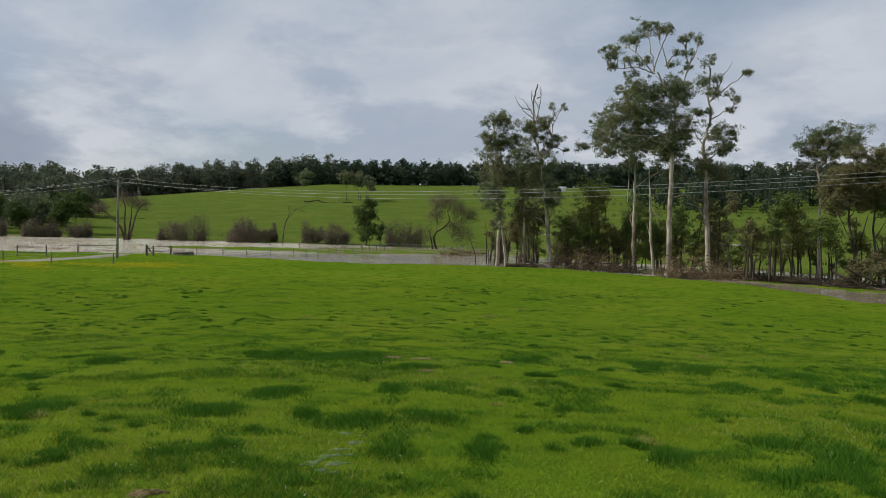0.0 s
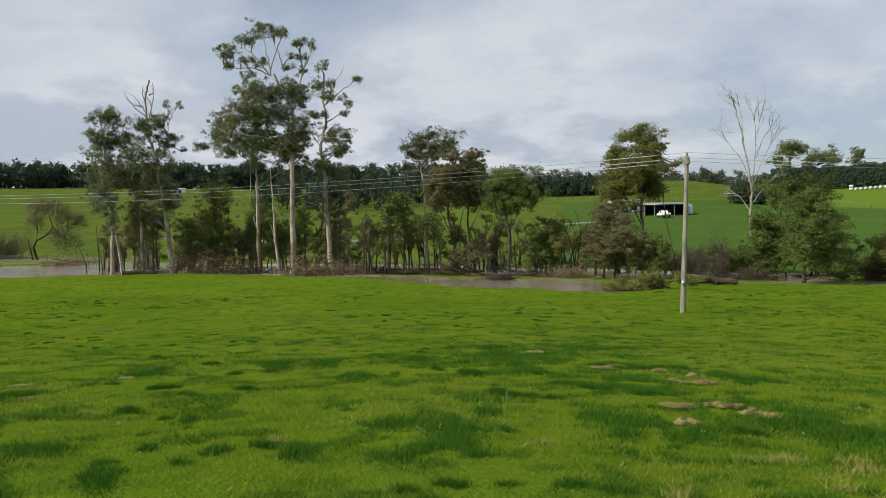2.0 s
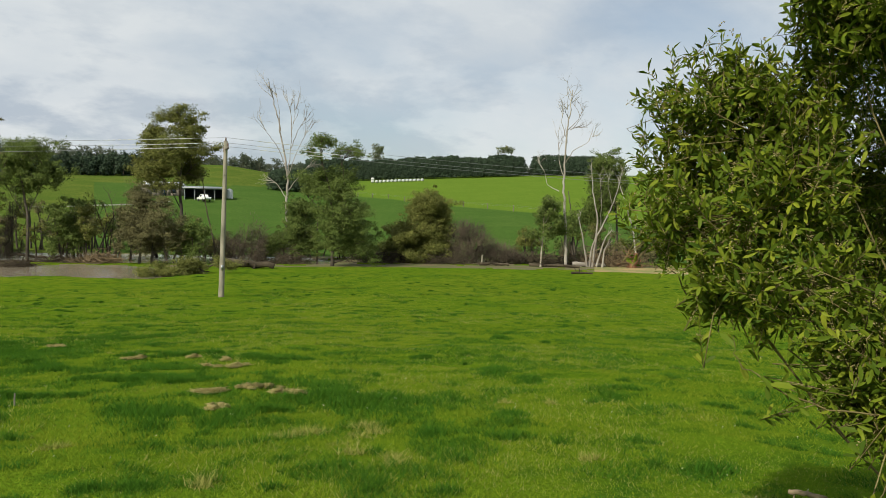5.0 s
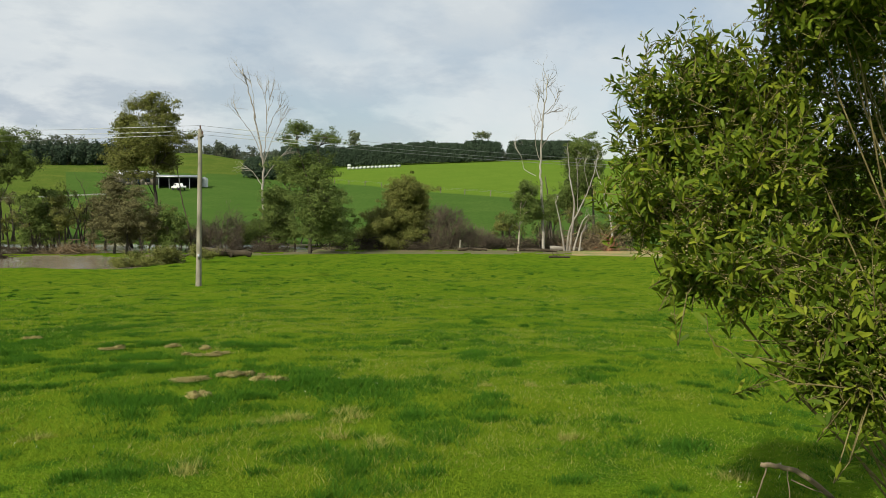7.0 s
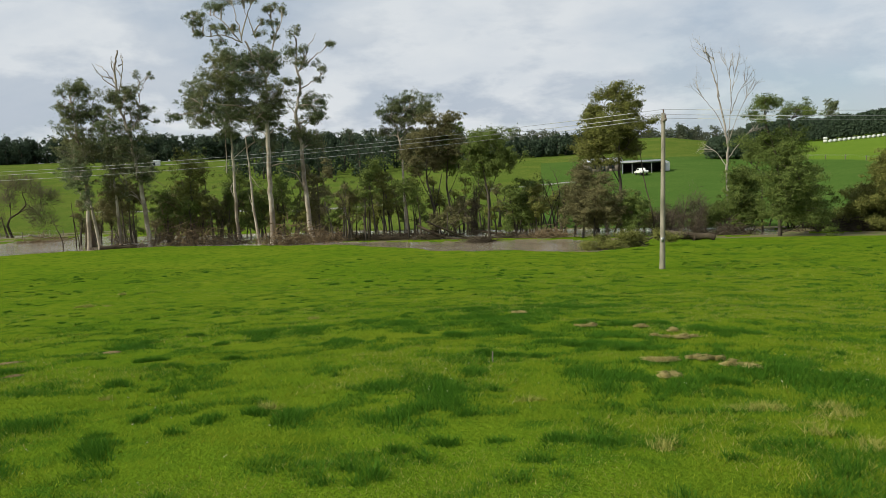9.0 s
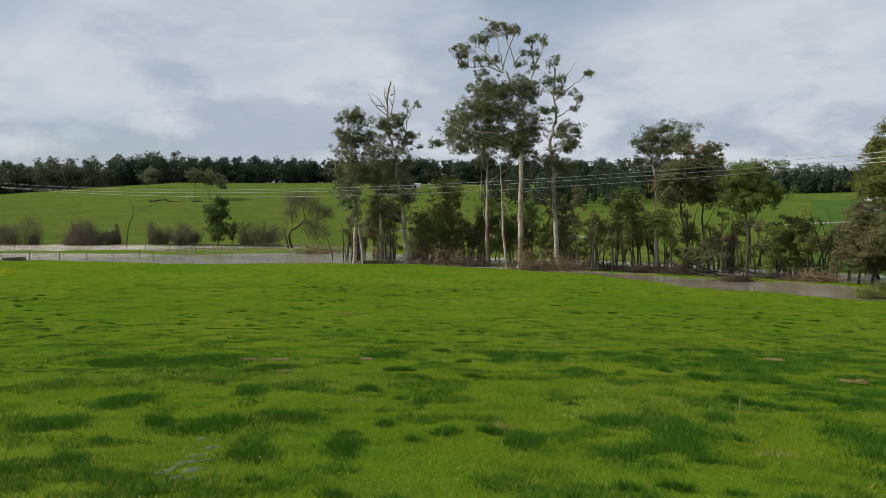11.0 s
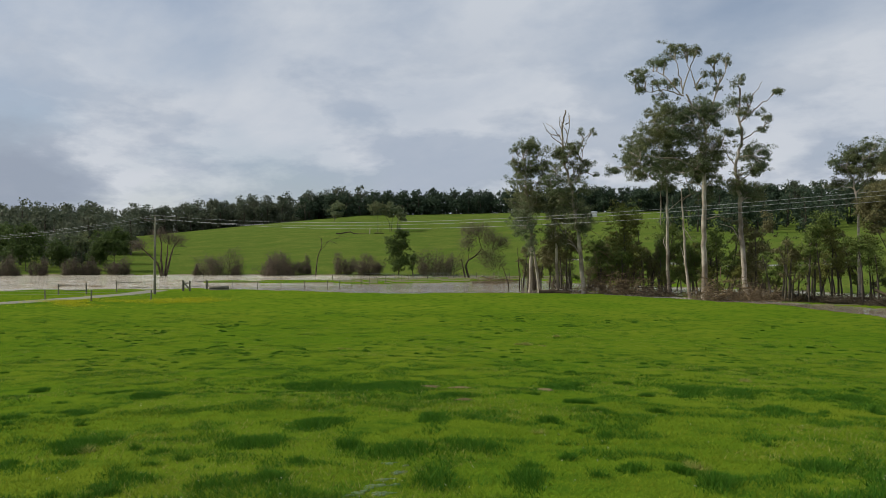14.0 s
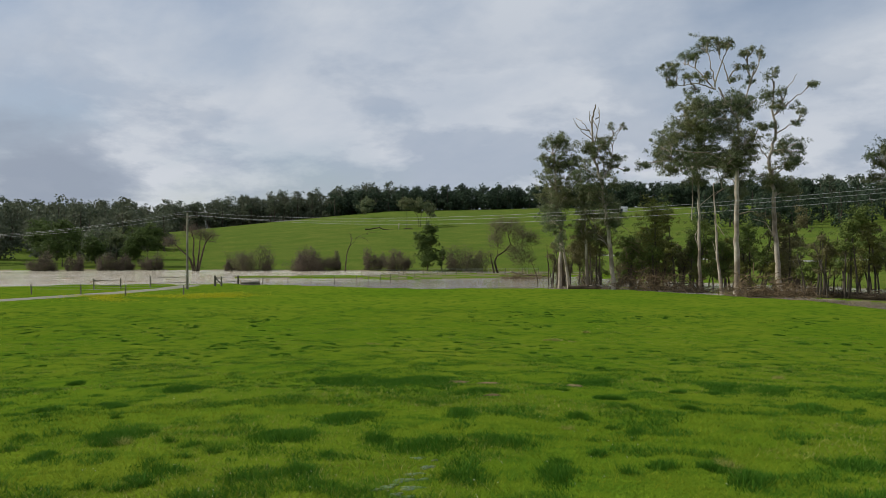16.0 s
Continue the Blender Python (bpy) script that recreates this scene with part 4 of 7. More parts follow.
gum("tall slender gum with rounded clumps of leaves", 0.07, 96, [[(0.0, 0.1), (-0.1, 5.6), (-0.3, 10.7), (-0.7, 13.8)], [(-0.7, 13.8), (0.2, 15.8)], [(-0.7, 13.8), (-2.0, 15.5)], [(-0.6, 13.1), (1.7, 15.8)]], [(0.4, 16.6, 2.8, 1.2), (-1.2, 15.4, 1.5, 1.1), (2.3, 15.6, 1.8, 1.2), (0.3, 14.9, 2.3, 0.8), (0.2, 17.2, 1.7, 0.9), (-2.3, 16.0, 0.8, 0.6), (-1.0, 16.5, 1.0, 0.7), (2.2, 16.3, 1.2, 0.8), (2.7, 15.6, 0.8, 0.8), (0.9, 15.8, 1.2, 0.8), (-1.8, 13.4, 1.2, 0.8), (0.4, 13.6, 1.4, 0.7)], density=1.1)
tree("rough-barked creekside tree with dense olive-green crown", -1.85, 88, [[(0.0, 0.7), (0.2, 4.0), (-0.6, 7.4), (-0.3, 10.9)], [(-0.1, 4.9), (-1.6, 8.1), (-1.2, 10.3)]], [(1.4, 12.5, 2.8, 1.5), (0.5, 10.0, 2.3, 1.3), (-0.6, 11.2, 1.5, 1.1), (2.7, 10.8, 1.5, 1.4), (0.5, 13.8, 1.6, 0.8), (2.2, 13.8, 1.4, 0.9), (-0.1, 12.4, 1.9, 0.9), (-1.7, 11.5, 1.3, 1.1), (-0.3, 10.6, 1.7, 1.3), (-1.2, 9.0, 1.3, 1.3), (0.5, 9.0, 1.3, 1.1), (-2.8, 10.3, 1.1, 1.3)])
tree("rough-barked creekside tree with dense olive-green crown", -3.61, 89, [[(0.0, 0.7), (-0.7, 3.7), (-1.1, 6.9), (-0.7, 10.9)], [(-0.8, 5.6), (0.4, 8.1)]], [(0.3, 13.4, 1.0, 0.9), (-0.1, 11.9, 1.4, 1.3), (-0.7, 10.0, 1.4, 1.4), (0.4, 10.0, 1.0, 1.1), (-1.0, 8.4, 1.0, 1.0)])
tree("rough-barked creekside tree with dense olive-green crown", -5.92, 85, [[(0.0, 0.7), (0.0, 5.0), (-0.4, 7.6), (-0.8, 10.0)], [(0.0, 5.0), (1.0, 7.3), (1.6, 9.4)], [(0.0, 4.6), (-1.5, 7.1), (-2.1, 8.6)]], [(0.5, 10.9, 2.6, 1.0), (-1.1, 9.8, 1.5, 1.1), (2.0, 9.8, 1.5, 1.1), (0.5, 9.0, 2.1, 0.9), (-0.5, 11.8, 1.5, 0.5), (-1.7, 10.6, 1.1, 0.9), (0.4, 11.1, 1.5, 0.9), (1.8, 9.7, 1.2, 1.2), (-0.5, 9.7, 1.8, 1.1), (-2.1, 8.8, 1.0, 1.2), (1.1, 8.2, 1.4, 1.1), (-0.5, 7.9, 1.5, 0.9), (2.4, 8.5, 0.7, 0.9)])
tree("rough-barked creekside tree with dense olive-green crown", 2.78, 89, [[(0.0, 0.2), (0.1, 4.1), (0.3, 6.6)]], [(0.2, 7.3, 1.2, 1.3), (-0.2, 6.0, 1.1, 1.3), (0.9, 8.5, 1.0, 0.8)])
tree("rough-barked creekside tree with dense olive-green crown", 1.75, 92, [[(0.0, 0.6), (0.1, 4.0), (0.1, 6.0)]], [(0.3, 6.6, 1.2, 1.3), (-0.2, 8.3, 1.0, 1.0), (0.6, 5.0, 0.9, 1.0)])
tree("rough-barked creekside tree with dense olive-green crown", -0.08, 87, [[(0.0, 0.6), (-0.1, 3.3), (-0.4, 5.2)], [(1.4, 0.7), (1.2, 3.3), (1.0, 4.9)]], [(-0.7, 4.9, 1.3, 0.9), (0.7, 5.3, 1.1, 1.1), (-0.5, 6.4, 1.2, 0.9), (1.0, 3.9, 0.9, 0.6)])
tree("rough-barked creekside tree with dense olive-green crown", -7.96, 85, [[(0.0, 0.7), (-0.4, 2.9), (-0.7, 4.6)], [(0.3, 0.7), (0.4, 2.3), (0.9, 4.1)], [(0.9, 0.7), (1.2, 3.5)]], [(-0.4, 5.5, 1.1, 1.2), (0.9, 5.5, 1.1, 1.2), (0.0, 3.8, 1.4, 1.2), (1.2, 2.9, 1.1, 1.2), (-0.6, 2.3, 0.9, 0.9), (1.5, 6.4, 0.9, 0.9)])
tree("rough-barked creekside tree with dense olive-green crown", -9.38, 85, [[(0.0, 0.7), (-0.1, 3.5), (-0.4, 5.6)]], [(-0.1, 5.6, 0.9, 1.1), (0.4, 4.1, 0.9, 1.1)])
dead("dark dead tree with crooked bare limbs", -10.81, 87, [[(0.0, 0.7), (-0.5, 3.4), (-1.3, 5.9), (-1.6, 7.0)], [(0.4, 0.7), (0.9, 4.0), (1.1, 6.4)], [(-0.2, 2.2), (0.4, 5.5), (-0.2, 7.6)]], [], tone='dark')
tree("large spreading tree with domed olive crown", -15.35, 84, [[(0.0, 1.3), (0.1, 4.7), (-0.2, 7.6), (0.0, 11.2), (0.4, 14.1)], [(-0.1, 6.1), (-1.5, 8.7), (-2.6, 9.9)], [(0.0, 9.0), (1.2, 10.4)], [(0.1, 4.2), (-1.2, 6.1), (-2.3, 6.7)]], [(-2.0, 12.2, 1.8, 1.1), (0.9, 11.6, 1.6, 1.3), (-0.5, 12.7, 2.4, 1.0), (2.1, 11.7, 0.8, 0.7), (-3.2, 13.2, 1.1, 1.1), (-3.8, 10.6, 1.4, 1.3), (-2.0, 9.8, 2.1, 1.3), (1.2, 9.9, 1.7, 1.2), (3.0, 12.4, 1.0, 0.4), (-0.8, 11.8, 2.4, 1.4), (-0.3, 16.1, 1.5, 0.5), (-1.3, 15.3, 1.4, 0.8), (1.0, 15.3, 1.4, 0.8), (1.8, 14.6, 0.7, 0.9), (-2.7, 13.8, 1.4, 1.1), (-0.5, 14.1, 1.8, 1.1), (1.4, 13.5, 1.2, 0.9), (-1.6, 12.6, 1.5, 0.7), (0.9, 12.1, 1.1, 0.9), (-3.5, 10.6, 1.4, 1.2), (-2.1, 10.2, 1.8, 1.2), (-0.5, 10.7, 1.7, 1.1), (1.2, 10.7, 1.2, 1.2), (0.4, 9.5, 1.4, 0.9), (-1.3, 11.3, 1.5, 0.9), (1.7, 9.5, 0.8, 0.8), (-0.5, 15.4, 1.7, 0.8), (-2.1, 11.9, 1.4, 1.1), (0.1, 13.0, 1.5, 1.2), (-2.8, 9.3, 1.2, 0.8), (-1.3, 8.7, 1.5, 0.8)], foliage_tone='olive', density=1.15)
tree("rough-barked creekside tree with dense olive-green crown", -12.62, 80, [[(0.0, 1.1), (0.3, 3.4), (0.8, 5.9)], [(1.1, 1.1), (1.3, 4.0)]], [(0.2, 5.7, 1.6, 2.0), (0.1, 3.5, 1.6, 1.7), (1.4, 2.3, 1.5, 1.2), (3.4, 3.5, 1.7, 1.8), (4.7, 2.2, 1.4, 1.0), (0.5, 6.2, 1.4, 1.1), (-0.3, 4.5, 1.6, 1.4), (1.3, 4.5, 1.4, 1.3), (-0.8, 2.8, 1.4, 1.3), (0.8, 2.7, 1.7, 1.3), (1.8, 6.1, 1.1, 1.1), (-1.6, 2.3, 0.7, 0.9)], foliage_tone='brown', density=1.2)
tree("rough-barked creekside tree with dense olive-green crown", -16.08, 79, [[(0.0, 1.0), (0.0, 2.7)]], [(0.0, 3.5, 1.3, 1.1), (-0.4, 2.2, 1.3, 1.0), (0.7, 2.7, 1.0, 1.3), (0.4, 1.4, 1.1, 0.7)])
dead("thin dark dead trunk leaning over", -17.69, 82, [[(0.0, 1.0), (-0.2, 2.7), (-0.9, 5.5), (-1.3, 8.1), (-1.4, 9.2)]], [], tone='dark')
bare("leafless brown shrub at the water's edge", -18.98, 82, [[(-0.6, 0.7), (-0.2, 2.2), (0.4, 3.9)], [(0.1, 0.8), (1.0, 2.8), (1.3, 4.5)]], [(0.9, 4.8, 1.4, 1.1), (-0.1, 4.2, 1.0, 1.3), (2.2, 4.3, 1.0, 1.3), (1.4, 2.8, 1.4, 1.3), (-0.3, 3.1, 0.9, 1.1)])
dead("tall bleached dead tree with forked bare limbs", -22.73, 90, [[(0.0, 0.2), (-0.3, 3.5), (-0.4, 7.3), (-0.3, 9.8), (-0.7, 12.3), (-1.1, 14.8), (-1.8, 17.7), (-2.5, 20.2)], [(-0.3, 9.8), (0.0, 12.9), (0.2, 15.4), (0.5, 17.3)], [(-0.5, 10.8), (-1.4, 13.0), (-2.5, 14.5), (-3.3, 15.8)], [(0.0, 12.9), (0.8, 15.1), (1.6, 16.3)], [(-0.3, 9.8), (0.8, 12.9), (2.0, 15.4)], [(-1.1, 14.8), (-1.3, 17.0), (-1.6, 18.9)], [(-0.4, 7.3), (-1.4, 8.9), (-2.2, 9.5)], [(0.1, 14.2), (0.0, 16.7), (-0.5, 18.6)], [(-0.3, 8.2), (1.1, 10.1), (1.9, 11.0)]], [], tone='white')
tree("rough-barked creekside tree with dense olive-green crown", -23.55, 84, [[(-0.1, -0.0), (-0.1, 2.1), (0.0, 4.1)], [(1.7, 0.9), (1.6, 3.3), (1.7, 6.2)]], [(0.3, 5.7, 1.6, 1.2), (-0.3, 3.4, 1.7, 1.8), (1.3, 2.6, 1.3, 1.6), (-0.5, 1.8, 1.3, 1.0), (-0.1, 6.4, 1.2, 0.9), (-0.6, 5.3, 1.2, 1.2), (0.6, 5.0, 1.2, 1.3), (-0.2, 3.5, 1.5, 1.3), (0.8, 3.0, 1.1, 1.2), (-1.1, 3.8, 0.8, 0.9), (-3.0, 2.0, 0.8, 1.0), (-2.4, 2.6, 0.7, 0.7)], density=1.6, foliage_tone="green")
tree("rough-barked creekside tree with dense olive-green crown", -25.75, 76, [[(0.0, 0.1), (0.0, 3.0), (0.0, 4.8), (-0.3, 7.5), (-1.2, 10.3), (-1.2, 11.9)], [(0.0, 4.8), (1.1, 7.8), (0.8, 10.1), (1.6, 11.2)], [(0.0, 4.6), (-1.8, 6.1), (-2.6, 6.9)]], [(-1.0, 12.0, 1.3, 0.7), (1.8, 11.2, 1.4, 0.8), (-2.3, 10.9, 0.5, 0.5), (-1.8, 8.4, 2.2, 1.0), (0.5, 8.2, 2.7, 1.1), (1.2, 5.9, 2.4, 1.7), (2.3, 3.2, 2.1, 1.9), (0.0, 3.1, 2.0, 1.9), (3.2, 1.7, 1.1, 1.1), (0.9, 4.1, 2.2, 1.6), (-1.3, 12.3, 1.1, 0.4), (-0.7, 11.8, 1.0, 0.5), (-2.3, 11.0, 0.6, 0.5), (1.4, 11.3, 1.3, 0.5), (2.2, 10.8, 0.5, 0.4), (0.5, 10.8, 0.7, 0.4), (-1.2, 10.6, 0.8, 0.5), (-0.8, 8.9, 1.2, 0.8), (-1.8, 7.4, 1.3, 0.7), (-2.6, 7.2, 0.8, 0.6), (-0.5, 7.2, 1.6, 0.9), (1.1, 7.2, 1.3, 0.9), (0.3, 6.2, 1.6, 1.0), (-1.0, 5.6, 1.2, 0.7), (1.6, 5.9, 1.3, 1.1), (-0.2, 8.0, 1.6, 1.1), (0.6, 4.9, 1.3, 1.1), (-0.4, 4.3, 1.2, 0.9), (1.1, 8.8, 1.1, 0.9)], density=1.05, foliage_tone="green")
tree("rough-barked creekside tree with dense olive-green crown", -27.20, 87, [[(0.0, -0.6), (0.0, 1.6), (-0.3, 3.9)], [(-1.0, -0.6), (-0.9, 1.5)], [(-1.6, -0.6), (-1.6, 0.9)]], [(0.0, 4.9, 1.4, 1.4), (0.7, 3.1, 1.4, 1.5), (-0.8, 3.3, 1.4, 1.5), (-0.2, 1.6, 1.8, 1.2), (1.0, 1.3, 1.1, 1.1), (-1.4, 1.8, 0.9, 1.2)])
tree("rounded dense olive-green tree at the bank", -32.10, 84, [[(-0.9, -0.4), (-0.8, 1.4), (-0.4, 3.3)], [(1.8, -0.3), (1.3, 1.8), (1.1, 4.6)], [(0.5, -0.3), (0.4, 1.4)]], [(1.4, 6.6, 1.8, 1.2), (1.7, 4.4, 1.6, 1.7), (-0.5, 3.9, 1.8, 1.3), (-1.7, 3.3, 2.1, 1.4), (-2.7, 1.6, 1.8, 1.4), (1.5, 1.7, 1.8, 1.6), (-0.4, 1.2, 2.1, 1.2), (0.9, 7.0, 1.5, 1.0), (2.0, 6.4, 1.2, 1.3), (0.1, 5.5, 1.9, 1.3), (2.3, 4.9, 1.0, 1.4), (1.4, 3.9, 1.9, 1.6), (-0.7, 3.6, 1.8, 1.3), (-1.9, 2.6, 1.8, 1.3), (2.1, 2.4, 1.3, 1.3), (-3.2, 1.6, 1.4, 1.1), (-0.1, 1.7, 1.9, 1.2), (-1.6, 1.0, 1.9, 0.8), (-3.8, 0.7, 1.2, 0.8), (0.7, 5.8, 1.6, 1.3), (1.5, 1.4, 1.6, 1.1)], foliage_tone='olive', density=2)
bare("leafless brown shrub at the water's edge", -35.41, 84, [[(-0.4, -0.1), (-0.5, 1.6), (-0.8, 3.0)], [(0.2, -0.1), (0.3, 1.8), (0.2, 3.4)], [(0.6, -0.1), (1.1, 1.6), (1.6, 2.6)]], [(-0.4, 3.4, 1.4, 1.0), (0.7, 3.2, 1.4, 1.0), (-0.9, 2.2, 1.3, 1.3), (1.6, 2.2, 1.2, 1.1), (0.3, 1.9, 1.5, 1.2), (0.0, 0.8, 1.8, 0.8), (2.3, 1.2, 0.9, 0.9), (1.2, 0.9, 1.3, 0.8), (-1.3, 0.9, 0.9, 0.9)], weeping=True)
bare("leafless brown shrub at the water's edge", -38.25, 84, [[(0.0, -0.1), (0.1, 0.7)], [(-0.9, -0.1), (-1.1, 0.8)]], [(-0.1, 1.2, 1.3, 0.8), (0.7, 0.8, 1.0, 0.7), (-1.1, 1.4, 0.9, 0.9), (-0.6, 0.5, 1.5, 0.6), (1.3, 0.5, 0.7, 0.5)], weeping=True)
tree("small pale-trunked tree with thin crown", -40.84, 80, [[(0.0, 0.0), (0.1, 2.0), (0.2, 4.0)], [(0.2, 3.1), (-0.6, 3.7)]], [(1.2, 5.9, 1.3, 1.2), (1.6, 4.3, 1.0, 1.3), (-0.5, 3.6, 0.8, 0.6), (0.6, 5.4, 1.2, 1.1), (1.1, 6.4, 0.9, 0.7), (-0.7, 3.5, 0.8, 0.5), (0.6, 4.0, 1.1, 1.2), (1.7, 4.9, 0.6, 0.9), (0.3, 6.9, 0.5, 0.4)], bark='pale', density=1.4)
dead("tall white dead tree with bare branching limbs", -42.67, 82, [[(0.0, 0.0), (-0.1, 3.2), (-0.4, 7.2), (-0.4, 9.8), (-0.3, 13.0), (0.0, 15.6), (0.2, 18.1)], [(-0.4, 9.0), (-1.0, 11.0), (-1.1, 13.6)], [(-0.9, 7.8), (-2.1, 8.4), (-2.4, 9.8), (-3.3, 11.0)], [(-0.3, 10.7), (0.5, 12.1), (1.8, 12.7), (2.5, 13.6)], [(-0.2, 12.7), (-0.8, 15.0), (-0.7, 15.9)], [(-0.1, 14.1), (0.9, 15.2), (1.3, 16.1)], [(-0.1, 15.0), (-0.3, 16.4)], [(0.1, 14.1), (1.7, 14.7)]], [], tone='white')
tree("rough-barked creekside tree with dense olive-green crown", -43.27, 92, [[(0.2, 0.1), (-0.2, 3.0), (-0.5, 5.6), (-0.9, 8.2)]], [(-0.1, 5.0, 0.9, 1.4), (-1.0, 4.3, 0.7, 1.1)])
tree("rough-barked creekside tree with dense olive-green crown", -44.75, 95, [[(0.0, -0.0), (0.0, 4.3), (0.3, 8.3), (1.1, 11.6)], [(2.4, 0.4), (2.4, 5.0), (1.8, 8.9)]], [(0.9, 11.3, 1.4, 2.0), (0.2, 7.9, 1.4, 2.2), (-0.6, 5.5, 1.2, 2.0), (1.3, 8.2, 1.1, 1.8), (1.3, 12.4, 1.3, 0.9), (0.4, 11.2, 1.3, 1.1), (2.0, 11.2, 1.3, 1.1), (-0.1, 9.3, 1.2, 1.6), (1.2, 9.6, 1.4, 1.6), (2.6, 9.3, 1.1, 1.6), (0.1, 6.9, 1.3, 1.6), (1.6, 7.0, 1.3, 1.6), (-0.1, 4.6, 1.4, 1.4), (-1.4, 4.9, 0.8, 1.1), (2.9, 11.5, 0.7, 0.9)], density=1.6)
dead("leaning white dead tree with many bare limbs", -44.29, 82, [[(0.0, 0.5), (0.3, 2.4), (1.3, 4.4), (2.2, 6.4), (2.7, 8.1), (3.1, 10.1)], [(-0.1, 1.0), (-0.7, 3.2), (-1.2, 5.2)], [(0.3, 2.4), (0.8, 5.0), (0.2, 7.8), (0.0, 10.7)], [(1.1, 4.2), (1.1, 7.3), (0.9, 9.6)], [(0.6, 1.0), (1.5, 3.0), (2.2, 3.9)], [(1.3, 0.6), (1.5, 1.9), (2.0, 2.8)], [(2.2, 6.4), (1.7, 8.4), (1.8, 9.8)]], [], tone='white')
dead("leaning white dead trunk", -47.44, 90, [[(0.3, 0.4), (-0.1, 3.3), (-0.9, 6.3), (-1.8, 8.8), (-2.0, 9.7)], [(-0.1, 3.3), (0.3, 5.7)]], [], tone='white')
bare("leafless brown shrub at the water's edge", 43.64, 172, [[(-0.5, 0.3), (-1.0, 3.0)], [(1.0, 0.3), (1.5, 3.0)]], [(-2.1, 4.3, 2.0, 2.0), (0.5, 4.1, 2.8, 2.2), (2.0, 2.8, 2.0, 2.0), (-1.0, 2.5, 2.8, 1.7)])
bare("leafless brown shrub at the water's edge", 45.00, 172, [[(0.3, 0.5), (0.1, 2.9)], [(-1.0, 0.5), (-1.5, 2.1)]], [(-1.0, 2.1, 1.1, 1.1)])
bare("leafless brown shrub at the water's edge", 39.84, 172, [[(-0.5, 0.1), (-0.5, 3.1)]], [(-0.5, 3.4, 2.2, 1.9), (1.6, 2.8, 2.2, 2.0), (-1.0, 1.7, 2.0, 1.2)])
bare("leafless tree with dark fanned limbs and thin twigs", 47.56, 170, [[(-0.2, 1.1), (-1.2, 3.3), (-3.1, 5.1), (-4.8, 6.9)], [(-0.1, 1.1), (-0.5, 4.1), (-0.3, 6.9), (-0.9, 9.0)], [(0.3, 1.1), (1.2, 3.9), (1.9, 6.4), (3.1, 8.0)], [(0.1, 1.1), (0.7, 4.6), (0.9, 7.7)]], [(-4.4, 6.4, 1.4, 1.1), (-0.8, 8.5, 1.4, 1.1), (1.2, 7.7, 1.4, 1.2), (2.9, 7.5, 1.1, 1.0)], weeping=True)
dead("dark crooked dead tree bent at the top", 37.22, 165, [[(0.0, 0.3), (0.4, 4.2), (1.3, 6.6), (1.3, 8.4)], [(0.8, 5.5), (2.9, 7.9), (4.7, 7.1)], [(2.1, 7.4), (3.6, 8.2), (5.4, 8.7)]], [], tone='dark')
bare("leafless brown shrub at the water's edge", 39.66, 168, [[(0.0, 0.4), (0.2, 2.6)], [(-1.0, 0.4), (-1.6, 2.6)]], [(0.2, 3.6, 2.2, 1.6), (-1.6, 2.6, 2.2, 1.4), (1.5, 2.3, 2.2, 1.4)])
bare("leafless brown shrub at the water's edge", 37.98, 172, [[(0.0, 0.5), (-0.2, 2.8)]], [(0.0, 2.8, 1.5, 1.5)])
bare("leafless brown shrub at the water's edge", 35.03, 170, [[(0.0, 0.2), (-0.6, 2.7)], [(1.1, 0.2), (0.8, 3.2)]], [(-0.6, 2.4, 2.0, 1.7), (1.0, 3.5, 1.1, 1.4)])
bare("leafless brown shrub at the water's edge", 33.49, 168, [[(-0.3, 0.3), (-1.6, 3.2)], [(0.0, 0.3), (1.0, 3.8)], [(0.3, 0.3), (1.8, 2.2)]], [(-0.8, 3.5, 1.6, 1.6), (1.3, 3.3, 1.6, 1.9), (0.2, 1.9, 2.2, 1.3)])
tree("dense upright dark evergreen tree on the far bank", 31.22, 166, [[(0.0, 0.1), (0.0, 4.9)]], [(-0.1, 8.9, 1.9, 0.9), (-0.6, 7.3, 1.8, 1.3), (0.8, 7.3, 1.5, 1.3), (0.0, 5.2, 2.2, 1.4), (-0.6, 3.3, 1.8, 1.3), (0.6, 3.1, 1.5, 1.1), (0.0, 1.7, 1.1, 0.9)], density=1.7)
tree("rough-barked creekside tree with dense olive-green crown", 30.21, 168, [[(0.0, 0.3), (-0.1, 2.8)]], [(-0.2, 4.1, 1.0, 0.8), (-0.1, 2.8, 1.1, 1.0), (0.1, 1.7, 0.8, 0.5)])
bare("leafless brown shrub at the water's edge", 28.65, 164, [[(-0.5, 0.3), (-0.3, 2.9)], [(1.0, 0.3), (1.5, 3.5)], [(-2.1, 0.4), (-2.7, 2.9)]], [(-0.1, 4.8, 2.4, 1.6), (2.6, 4.5, 2.1, 1.6), (-2.1, 3.4, 1.6, 1.9), (0.5, 2.9, 3.2, 1.9), (3.6, 2.4, 1.9, 1.6)])
